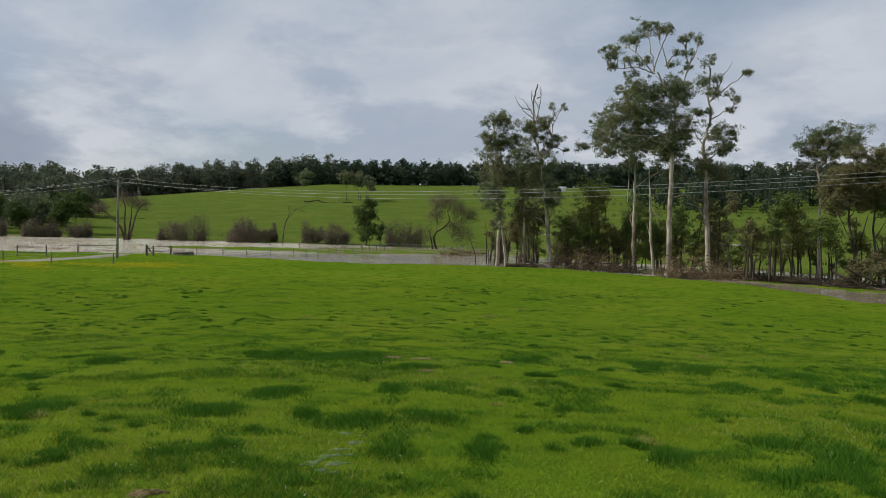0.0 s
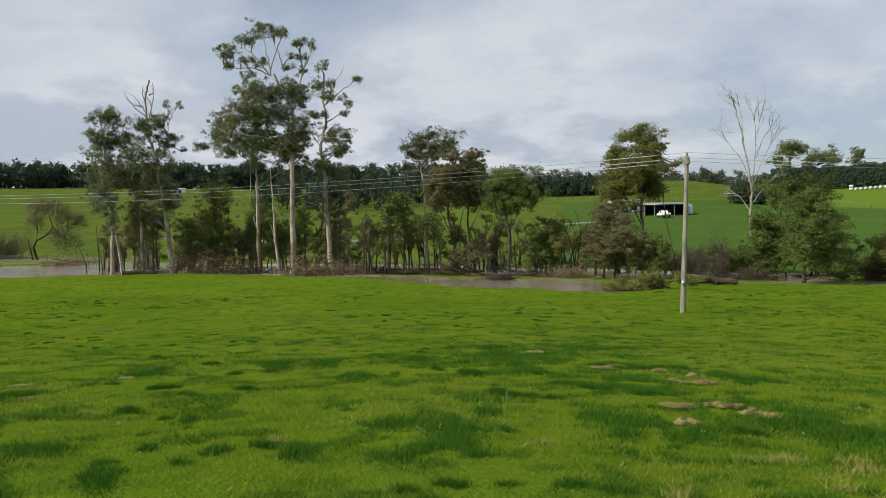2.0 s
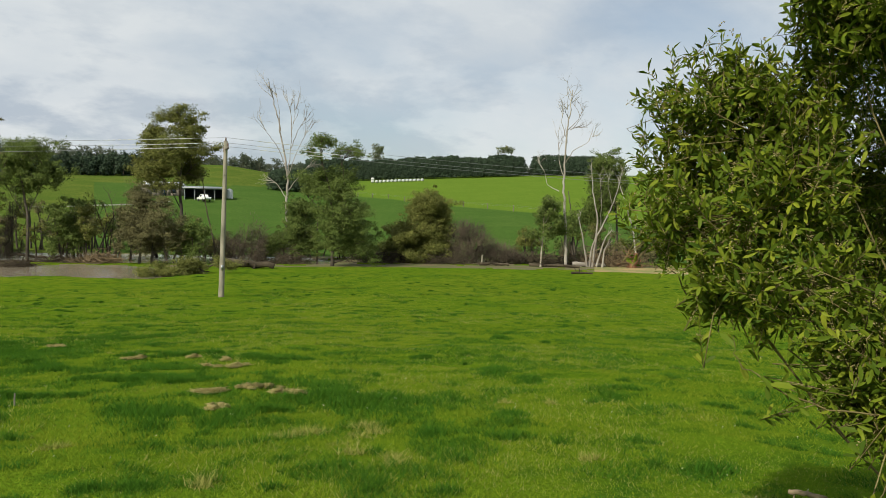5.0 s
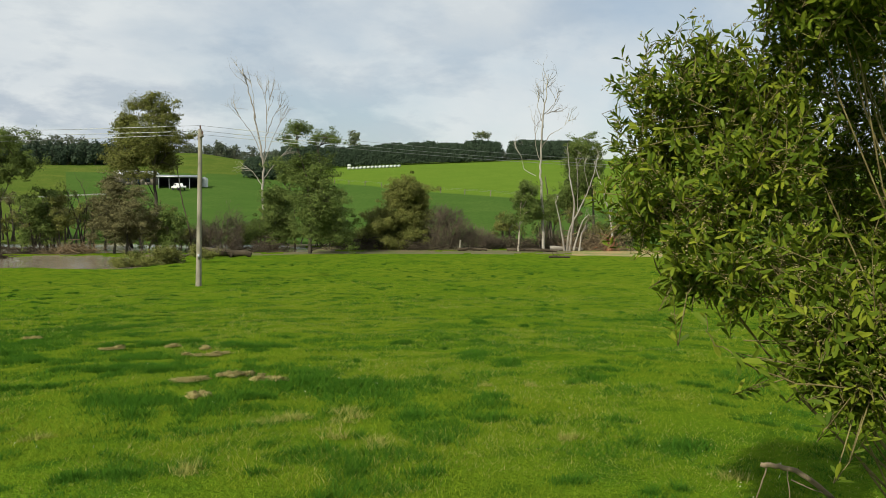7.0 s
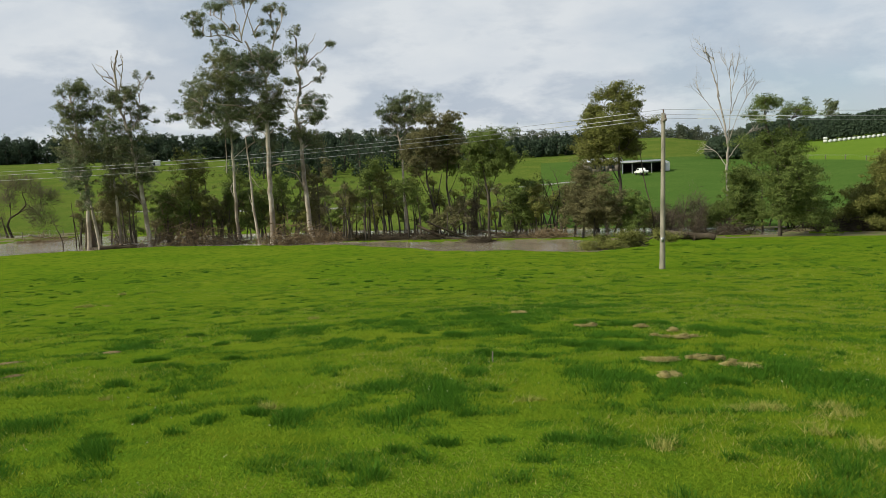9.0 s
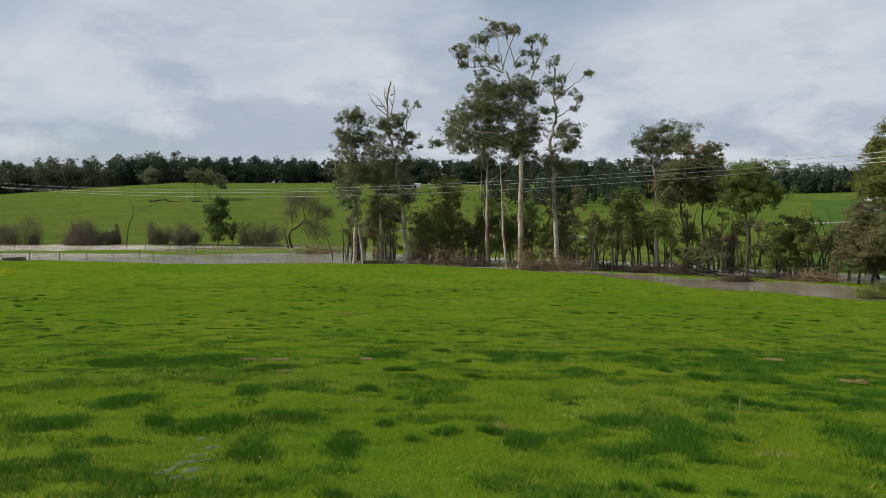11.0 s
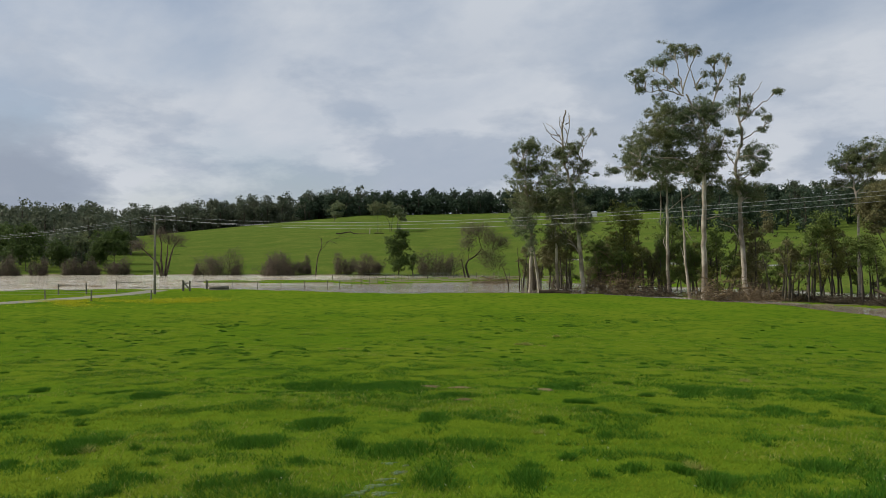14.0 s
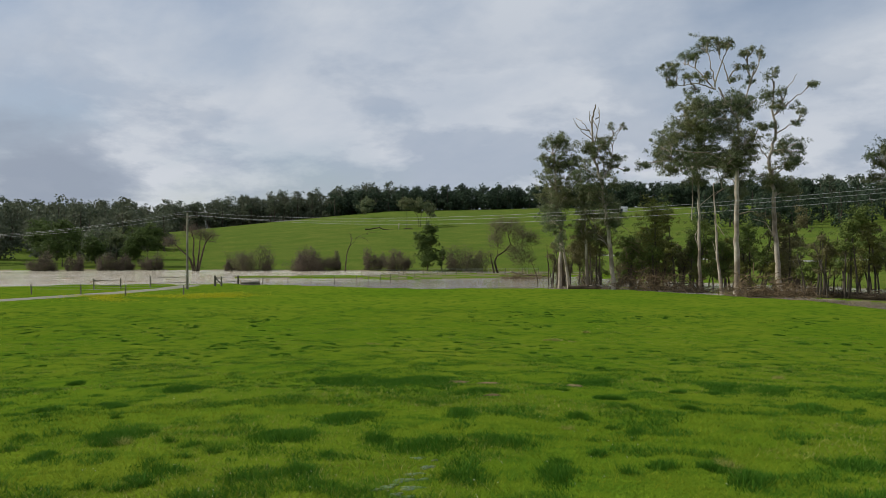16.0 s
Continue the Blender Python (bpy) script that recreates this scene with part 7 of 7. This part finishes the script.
def lush_patch(label, az, d, wide, deep, count, seed):
    """Rich dark grass where hay was fed out, in uneven clumps that thin towards the rim."""
    rng = np.random.default_rng(seed)
    q = rng.normal(size=(count, 2)) * np.array([wide, deep]) * 0.5
    x0, y0 = spot(az, d)
    c, s = math.cos(radians(az)), math.sin(radians(az))
    x, y = x0 + q[:, 0] * c - q[:, 1] * s, y0 + q[:, 0] * s + q[:, 1] * c
    keep = fbm(x * 1.6, y * 1.6, 3) + 0.2 * (fbm(x * 5, y * 5, 8) - 0.5) > 0.51 + rng.normal(size=count) * 0.04
    x, y = x[keep], y[keep]
    heap = Heap()
    blades(heap, x, y, 0.080 * (0.5 + 0.9 * fbm(x * 2, y * 2, 6)), 0.011, rng, 1.1)
    return tagged(new("grass", heap.mesh("grass", TUFT)), label, "grass", kind="stuff")


def lush_clumps(label, places, seed):
    """Dense dark hummocks of rank grass: bearing, distance, half width and half depth of each."""
    rng = np.random.default_rng(seed)
    heap = Heap()
    for az, d, wide, deep in places:
        count = int(5200 * wide * deep) + 500
        q = rng.normal(size=(count, 2)) * 0.58
        x0, y0 = spot(az, d)
        c, s = math.cos(radians(az)), math.sin(radians(az))
        u, w = q[:, 0] * wide, q[:, 1] * deep
        x, y = x0 + u * c - w * s, y0 + u * s + w * c
        keep = fbm(x * 2.6, y * 2.6, 3) > 0.37 + 0.13 * np.hypot(q[:, 0], q[:, 1]) + rng.normal(size=count) * 0.08
        x, y, q = x[keep], y[keep], q[keep]
        dome = np.exp(-1.1 * (q[:, 0] ** 2 + q[:, 1] ** 2))
        blades(heap, x, y, 0.030 + 0.075 * dome * (0.6 + 0.7 * fbm(x * 3, y * 3, 6)), 0.006 + 0.0006 * d, rng, 1.0)
    return tagged(new("grass_hummocks", heap.mesh("grass_hummocks", TUFT)), label, "grass", kind="stuff")


lush_clumps("rank dark green hummocks round the wet hollow", [(37.53, 11.4, 0.54, 0.85), (41.59, 10.0, 0.36, 0.75), (31.6, 9.0, 0.81, 0.6), (35.66, 9.6, 0.21, 0.35), (29.76, 7.4, 0.32, 0.75), (36.37, 6.3, 0.26, 0.35), (41.37, 7.8, 0.2, 0.25), (37.88, 19.1, 0.96, 1.35), (32.62, 18.6, 1.14, 1.7), (27.91, 16.3, 0.76, 0.6), (23.06, 7.3, 0.16, 0.5), (29.46, 11.8, 0.27, 0.85), (43.2, 10.2, 0.33, 0.75), (50.47, 8.3, 0.31, 0.6), (53.09, 11.3, 0.49, 0.85), (48.73, 17.9, 0.51, 0.65)], 81)
lush_clumps("rank dark green hummocks over the open paddock", [(17.49, 11.1, 0.19, 0.55), (11.16, 18.7, 0.48, 1.7), (7.82, 18.9, 0.54, 1.3), (5.59, 15.9, 0.46, 1.15), (18.96, 19.2, 0.3, 0.9), (15.3, 8.1, 0.22, 0.25), (1.03, 19.6, 0.45, 1.15), (10.19, 7.7, 0.19, 0.4), (0.92, 7.6, 0.38, 0.5), (-1.18, 9.0, 0.39, 0.5), (12.45, 8.2, 0.18, 0.2), (19.93, 8.7, 0.15, 0.2)], 82)
lush_clumps("rank dark green hummocks in the middle of the paddock", [(26.76, 9.3, 0.44, 0.55), (23.06, 7.6, 0.26, 0.35), (9.93, 7.9, 0.25, 0.4), (17.74, 11.2, 0.18, 0.45), (20.95, 12.1, 0.23, 0.4), (-3.62, 10.4, 0.24, 0.45), (20.11, 19.1, 0.6, 0.8), (2.36, 7.4, 0.48, 0.6), (3.39, 9.4, 0.41, 0.6), (-0.98, 8.1, 0.35, 0.7)], 83)
lush_clumps("rank dark green hummocks between hay and bush", [(-37.38, 13.9, 0.3, 1.15), (-40.0, 12.7, 0.33, 0.55), (-45.17, 11.3, 0.41, 0.7), (-34.25, 10.7, 0.29, 0.4), (-38.49, 9.2, 0.29, 0.6), (-38.82, 7.8, 0.2, 0.3), (-37.68, 23.1, 0.4, 0.5), (-46.55, 11.8, 0.34, 0.4), (-51.45, 7.1, 0.31, 0.4), (-32.51, 7.8, 0.34, 0.4), (-24.89, 10.3, 0.89, 0.8), (-12.0, 10.0, 0.5, 0.7), (-13.06, 8.8, 0.32, 0.45)], 84)
for i, (az, d, wide, deep) in enumerate([(-21.16, 8.9, 1.3, 1.1), (-14.98, 9.3, 0.7, 1.2), (-12.43, 14.4, 1.4, 1.8), (-28.29, 10.1, 0.8, 0.8), (-5.88, 20.9, 1.2, 2.1), (-11.45, 23.8, 1.6, 2.0), (0.38, 7.7, 0.4, 0.5), (-1.61, 9.2, 0.7, 0.6), (-20.57, 12.3, 0.7, 1.0), (-25.08, 11.3, 0.6, 0.6), (-17.3, 7.8, 0.7, 0.4), (-7.71, 16.1, 1.1, 1.3)]):
    lush_patch("rich dark green grass round the old hay", az, d, wide, deep, int(5200 * wide * deep) + 1500, 71 + i)


def yellow_flowers():
    rng = np.random.default_rng(8)
    heap = Heap()
    for a0, a1, d0, d1, n in ((49.5, 55.5, 75, 86, 7500), (43.5, 49.5, 75, 85, 3200)):
        az = np.radians((a0 + a1) / 2 + rng.normal(size=n) * (a1 - a0) * 0.27)
        d = (d0 + d1) / 2 + rng.normal(size=n) * (d1 - d0) * 0.25
        x, y = -d * np.sin(az), d * np.cos(az)
        keep = fbm(x * 0.35, y * 0.35, 5) + rng.normal(size=n) * 0.05 > 0.47
        x, y = x[keep], y[keep]
        p = np.stack([x, y, lie(x, y)[0] + rng.uniform(0.08, 0.22, len(x))], -1)
        leaf_quads(heap, p, 0.085, 0.075, rng, -0.8, None, True)
    return tagged(new("yellow_flowers", heap.mesh("yellow_flowers", FLOWER)), "yellow capeweed flowers beside the track", "flowers", kind="stuff")


yellow_flowers()


def white_clover():
    rng = np.random.default_rng(9)
    n = 420
    d = 4.5 * (20 / 4.5) ** rng.uniform(0, 1, n)
    az = np.radians(rng.uniform(-62, 62, n))
    x, y = -d * np.sin(az), d * np.cos(az)
    keep = waves(x * 0.5 + 3, y * 0.5) > 0.2
    x, y = x[keep], y[keep]
    p = np.stack([x, y, lie(x, y)[0] + 0.06], -1)
    heap = Heap()
    for k in range(2):
        leaf_quads(heap, p + rng.normal(size=p.shape) * 0.006, 0.016, 0.014, rng, -0.3)
    m = leaves("pale_seed_heads", (0.26, 0.29, 0.14), (0.36, 0.38, 0.22), (0.48, 0.48, 0.32), 0.1, 0.8)
    return tagged(new("seed_heads", heap.mesh("seed_heads", m)), "tiny pale seed heads among the grass", "flowers", kind="stuff")


white_clover()


# ---- old hay, mud and standing water in the paddock ----
def hay_wad(az, d, r, seed):
    rng = np.random.default_rng(seed)
    ob = stand("hay_wad", az, d, "flattened wad of old straw-coloured hay in grass", "hay", "wads of old hay")
    heap = Heap()
    n = int(700 + 3600 * r)
    k = 9
    cen = rng.normal(size=(k, 2)) * np.array([0.55, 0.30]) * r
    i = rng.integers(0, k, n)
    q = cen[i] + rng.normal(size=(n, 2)) * np.array([0.17, 0.11]) * r
    z = 0.05 * rng.uniform(0.0, 1.0, n) ** 1.5 * np.array([0.5, 0.8, 1.0, 1.2, 0.6, 0.4, 0.9, 0.3, 0.7])[i] + 0.035
    p = np.column_stack([q, z])
    w = rng.normal(size=(n, 3)) * np.array([1, 1, 0.14])
    twigs(heap, p, w, rng.uniform(0.03, 0.09, n), 0.007, rng)
    part("straw", heap, STRAW, ob, smooth=False)


for i, (az, d, r) in enumerate([(-17.5, 11.1, 0.23), (-18.74, 14.8, 0.24), (-19.83, 11.3, 0.11), (-21.42, 11.4, 0.1), (-21.8, 10.7, 0.11), (-23.1, 10.4, 0.08), (-17.48, 9.7, 0.1), (-12.39, 17.0, 0.15), (-16.22, 17.3, 0.13), (-7.75, 21.4, 0.16), (-18.22, 15.8, 0.11)]):
    hay_wad(az, d, r, 300 + i)


def mud_patch(name, label, az, d, r, mat, lift, stretch=1.6, turn=0.0, category="mud"):
    """A low, uneven patch with a ragged rim, pressed to the ground."""
    x0, y0 = spot(az, d)
    rng = np.random.default_rng(int(d * 100 + az))
    n, rings = 40, 6
    a = np.arange(n) * 2 * np.pi / n
    rim = 1 + 0.22 * np.sin(3 * a + rng.uniform(0, 6)) + 0.15 * np.sin(5 * a + rng.uniform(0, 6)) + 0.08 * rng.normal(size=n)
    c, s = math.cos(radians(az + turn)), math.sin(radians(az + turn))
    pts = []
    for k in range(1, rings + 1):
        u, w = r * stretch * rim * np.cos(a) * k / rings, r * rim * np.sin(a) * k / rings
        x, y = x0 + u * c - w * s, y0 + u * s + w * c
        pts.append(np.column_stack([x, y, lie(x, y)[0] + lift * (1 - (k / rings) ** 3) - (0.03 if k == rings else 0)]))
    heap = Heap()
    heap.add(np.concatenate(pts), np.array([[k * n + i, k * n + (i + 1) % n, (k + 1) * n + (i + 1) % n, (k + 1) * n + i] for k in range(rings - 1) for i in range(n)]))
    heap.add([[x0, y0, ground_z(x0, y0) + lift]], np.zeros((0, 3), int))
    heap.f[3].append(np.array([[i, (i + 1) % n, rings * n] for i in range(n)]))
    return tagged(new(name, heap.mesh(name, mat, True)), label, category)


MANURE = surface("trampled_mud", (0.165, 0.118, 0.052), (0.095, 0.070, 0.034), (0.235, 0.18, 0.09), 30.0, 3.0, bump=0.8, depth=0.02)
for az, d, r in [(27.1, 18.3, 0.3), (27.0, 15.8, 0.2), (21.0, 18.0, 0.23), (29.3, 18.4, 0.23), (46.4, 6.3, 0.16)]:
    mud_patch("mud_patch", "trampled brown mud showing through grass", az, d, r * 0.62, MANURE, 0.03, 1.5)
WETMUD = surface("wet_silt", (0.105, 0.135, 0.075), (0.075, 0.105, 0.050), (0.06, 0.12, 0.03), 20.0, 4.0, rough=0.3, bump=0.3, depth=0.01)
for az, d, r, turn in [(32.86, 8.4, 0.06, 0), (32.25, 7.8, 0.07, 47), (33.3, 7.5, 0.08, 4), (34.19, 7.2, 0.096, 51), (33.57, 6.9, 0.08, 8), (35.15, 7.0, 0.069, 55), (32.68, 7.2, 0.045, 12), (34.69, 6.7, 0.06, 59), (33.82, 6.6, 0.047, 16), (31.75, 8.2, 0.037, 63), (35.99, 6.9, 0.043, 20)]:
    mud_patch("wet_hollow", "thin grey standing water on trampled turf", az, d, r, WETMUD, 0.010, 1.4, turn, "puddle")


# ---- the wattle bush beside the viewer ----
class Leafage:
    """Collects curved flat wattle leaves: foot, way, side, up, length, half width and sag of each."""

    def __init__(self):
        self.rows = []

    def add(self, p, way, length, rng):
        n = len(p)
        way = unit(way)
        s = unit(np.cross(way, rng.normal(size=(n, 3)) + np.array([0, 0, 0.8])))
        up = np.cross(s, way)
        l = (length * rng.uniform(0.65, 1.25, n))[:, None]
        self.rows.append(np.hstack([p, way, s, up, l, l * rng.uniform(0.115, 0.155, n)[:, None], l * rng.uniform(0.0, 0.16, n)[:, None]]))


def plain_leaves(heap, rows):
    """Leaves deep in the bush: two faces each, folded at the midrib."""
    p, way, s, up, l, w, sag = (rows[:, a:b] for a, b in ((0, 3), (3, 6), (6, 9), (9, 12), (12, 13), (13, 14), (14, 15)))
    m = p + way * l * 0.55 + up * w * 0.28
    v = np.stack([p, m + s * w, p + way * l - up * sag, m - s * w], 1)
    k = (np.arange(len(rows)) * 4)[:, None]
    heap.add(v.reshape(-1, 3), np.concatenate([k + np.array([0, 1, 2]), k + np.array([0, 2, 3])]))


def phyllode_mesh(heap, rows):
    """Leaves folded a little along the midrib, blunt at the tip: 6 faces each."""
    p, way, s, up, l, w, sag = (rows[:, a:b] for a, b in ((0, 3), (3, 6), (6, 9), (9, 12), (12, 13), (13, 14), (14, 15)))
    n = len(rows)
    drop = -up * sag
    m1, m2, tip = p + way * l * 0.40, p + way * l * 0.80 + drop * 0.7, p + way * l + drop * 1.4
    rise = up * w * 0.28
    v = np.stack([p, m1 + s * w * 0.92 + rise, m1 - s * w * 0.92 + rise, m1, m2 + s * w * 0.95 + rise, m2 - s * w * 0.95 + rise, m2, tip], 1)
    base = (np.arange(n) * 8)[:, None]
    tri = np.concatenate([base + np.array(t) for t in ([0, 3, 1], [0, 2, 3], [4, 6, 7], [6, 5, 7])])
    quad = np.concatenate([base + np.array(t) for t in ([1, 3, 6, 4], [3, 2, 5, 6])])
    k = heap.n
    heap.add(v.reshape(-1, 3), tri)
    heap.f[4].append(quad + k)


def wattle_bush():
    rng = np.random.default_rng(24)
    ob = stand("wattle_bush", -73, 4.4, "dense green wattle bush with long leaves and flower buds", "bush")
    inv = ob.matrix_world.inverted()
    lobes = [(-50.2, 8.0, 4.2, 0.36, 50), (-48.6, 4.0, 4.3, 0.28, 34), (-53.0, 9.2, 4.2, 0.3, 38), (-54, 5.5, 4.1, 0.42, 50), (-56.6, 8.4, 4.1, 0.32, 36), (-48.6, 0.4, 4.1, 0.3, 36), (-53, 0.5, 3.9, 0.42, 50), (-56.0, 3.0, 3.9, 0.34, 46), (-51.5, -3.6, 3.9, 0.3, 32), (-55.8, -3.6, 3.7, 0.36, 44), (-62.2, 13.0, 4.1, 0.42, 46), (-59.6, 13.6, 3.9, 0.34, 38), (-58.8, 16.5, 3.9, 0.22, 16), (-64.5, 0.0, 5.0, 0.5, 46), (-60.5, -6.5, 3.5, 0.3, 28), (-64.5, 16, 3.7, 0.5, 40), (-66.5, 6, 5.1, 0.55, 50), (-66.5, -7, 3.6, 0.36, 37), (-63, 22, 4.0, 0.5, 30), (-70, 14, 4.2, 0.6, 30), (-70, 0, 4.2, 0.6, 30), (-63, -9.5, 3.45, 0.19, 21), (-60.3, -8.8, 3.5, 0.16, 12), (-62, -10, 3.4, 0.16, 16), (-60.2, -9.3, 3.5, 0.18, 20), (-59.3, -10.6, 3.5, 0.13, 10), (-62, -11, 3.5, 0.2, 22), (-58.6, -8.6, 3.55, 0.14, 10), (-58, 4, 4.8, 0.5, 36), (-64, 3, 4.7, 0.6, 40), (-62, 10, 4.8, 0.5, 36), (-68, 8, 4.9, 0.6, 36), (-66, -3, 4.6, 0.5, 32), (-72, 3, 5.0, 0.6, 32), (-54.5, 5.6, 4.3, 0.34, 38), (-55.5, 3.3, 4.5, 0.35, 34), (-57.6, 14.8, 3.9, 0.28, 42), (-60.5, 12.5, 4.2, 0.4, 60), (-59.0, 17.0, 4.1, 0.35, 44), (-60.5, 1.0, 5.0, 0.5, 56), (-61.5, 5.5, 4.9, 0.5, 50), (-63.5, -3.0, 4.9, 0.5, 46), (-60.0, -2.5, 4.8, 0.4, 40)]
    leaf, bud = Leafage(), Heap()
    bark = surface("wattle_bark", (0.17, 0.135, 0.055), (0.10, 0.078, 0.035), (0.21, 0.175, 0.075), 30.0, 6.0)
    root = np.array([0.0, 0.0, -0.2])
    for az, el, d, r, count in lobes:
        wood = Heap()
        x, y = spot(az, d)
        c = np.array(inv @ Vector((x, y, d * math.tan(radians(el)))))
        knee = root + (c - root) * 0.55 + np.array([0.0, 0.1, -0.15])
        tube(wood, bend([root, root * 0.6 + knee * 0.4 + [0, 0, 0.1], knee, c], rng, 0.02, 3), thick(10, 0.010, 0.003), 7)
        for k in range(int(count * 1.35)):
            q = unit(rng.normal(size=3)) * rng.uniform(0.25, 1.0) ** 0.5
            tip = c + q * r * np.array([1, 1, 0.95])
            way = unit(q + rng.normal(size=3) * 0.35 + np.array([0, 0, 0.35]))
            length = rng.uniform(0.22, 0.42)
            start_at = tip - way * length
            mid = (start_at + tip) / 2 + rng.normal(size=3) * 0.02
            tube(wood, [c + (start_at - c) * 0.4, start_at, mid, tip], [0.003, 0.0026, 0.002, 0.001], 3)
            n = int(rng.integers(20, 28))
            s = np.sort(rng.uniform(0, 1, n))[:, None]
            p = start_at * (1 - s) ** 2 + 2 * mid * s * (1 - s) + tip * s ** 2
            ang = np.arange(n) * 2.4
            a1 = unit(np.cross(way, [0.3, 0.5, 1.0]))
            a2 = np.cross(way, a1)
            fan = np.cos(ang)[:, None] * a1 + np.sin(ang)[:, None] * a2
            leaf.add(p, way * 0.75 + fan * 0.9 + rng.normal(size=(n, 3)) * 0.15, 0.060, rng)
            if rng.uniform() < 0.6:
                # a spray of tiny round buds on a thin stalk
                for j in p[rng.integers(n // 3, n, 2)]:
                    stalk = unit(way + rng.normal(size=3) * 0.5)
                    for f in rng.uniform(0.15, 1.0, int(rng.integers(6, 11))):
                        c2 = j + stalk * 0.065 * f + rng.normal(size=3) * 0.010 * (1.25 - f)
                        bud.add(np.array([[1, 1, 1], [1, -1, -1], [-1, 1, -1], [-1, -1, 1]]) * rng.uniform(0.0020, 0.0034) + c2, [[0, 1, 2], [0, 2, 3], [0, 3, 1], [1, 3, 2]])
        part("branch", wood, bark, ob)
    # a low straggling branch with few leaves
    def there(az, el, d):
        x, y = spot(az, d)
        return np.array(inv @ Vector((x, y, d * math.tan(radians(el)))))
    runs = [[(-66, -11.5, 3.4), (-60.5, -11.6, 3.35), (-57, -11.6, 3.3), (-54, -10.3, 3.3), (-52.4, -9.0, 3.3), (-52.0, -7.6, 3.3)],
            [(-66.5, -6.0, 3.4), (-63.5, -8.0, 3.4), (-61, -9.6, 3.3)],
            [(-49.6, -5, 4.4), (-48.2, -2.8, 4.4), (-47.3, -1.0, 4.4), (-47.0, 0.6, 4.4)]]
    for i, run in enumerate(runs):
        p = bend([there(*q) for q in run], rng, 0.008, 4)
        wood = Heap()
        tube(wood, p, thick(len(p), (0.0045, 0.008, 0.004)[i], 0.0015), 7)
        n = (15, 0, 12)[i]
        if n:
            k = rng.integers(len(p) // 3, len(p), n)
            leaf.add(p[k] + rng.normal(size=(n, 3)) * 0.006, rng.normal(size=(n, 3)) + np.array([0, 0, 0.3 if i else -0.1]), 0.085, rng)
        part("branch", wood, bark, ob, "thin straggling branch with few leaves")
    tagged(part("flower_bud", bud, BUD, ob, "tiny beige flower buds", smooth=False), kind="stuff")
    # the leaves on the face that turns to the open paddock are single; the rest is one mass
    rows = np.concatenate(leaf.rows)
    face = there(-57.0, 2.0, 3.0)
    order = np.argsort(np.linalg.norm(rows[:, :3] - face, axis=1))
    h = Heap()
    phyllode_mesh(h, rows[order[300:16000]])
    plain_leaves(h, rows[order[16000:]])
    mass = part("leaves", h, BUSH_LEAF, ob, smooth=False)
    tagged(mass, "dense mass of green leaves", kind="stuff")
    h = Heap()
    phyllode_mesh(h, np.array([[0, 0, 0, 0, 1, 0, 1, 0, 0, 0, 0, 1, 1, 0.14, 0.08]], float))
    shape = h.mesh("leaf", ONE_LEAF)
    for k in order[:300]:
        q = rows[k]
        one = new("leaf", shape)
        one.parent = ob
        l = q[12]
        one.matrix_basis = Matrix(((q[6] * l, q[3] * l, q[9] * l, q[0]), (q[7] * l, q[4] * l, q[10] * l, q[1]), (q[8] * l, q[5] * l, q[11] * l, q[2]), (0, 0, 0, 1)))


wattle_bush()


def dry_stick():
    ob = stand("fallen_stick", -57.0, 4.85, "bent brown dead stick propped over the grass", "stick")
    rng = np.random.default_rng(5)
    h = Heap()
    tube(h, bend([(-0.04, 0, 0.47), (0.03, 0.0, 0.475), (0.14, 0.02, 0.46), (0.26, 0.05, 0.38), (0.40, 0.1, 0.24), (0.58, 0.15, -0.03)], rng, 0.004, 4), thick(21, 0.014, 0.016), 9)
    tube(h, bend([(-0.01, 0, 0.465), (-0.05, 0, 0.30), (-0.14, 0.02, -0.02)], rng, 0.004, 4), thick(9, 0.005, 0.003), 7)
    tube(h, bend([(0.10, 0, 0.46), (0.12, 0.0, 0.28), (0.15, 0.02, -0.02)], rng, 0.004, 4), thick(9, 0.004, 0.002), 7)
    tube(h, bend([(0.12, 0.01, 0.40), (0.24, 0.0, 0.36), (0.36, -0.03, 0.34)], rng, 0.004, 3), thick(7, 0.004, 0.002), 6)
    part("stem", h, surface("grey_stick", (0.20, 0.15, 0.09), (0.13, 0.10, 0.06), (0.25, 0.195, 0.125), 30.0, 6.0), ob)


dry_stick()
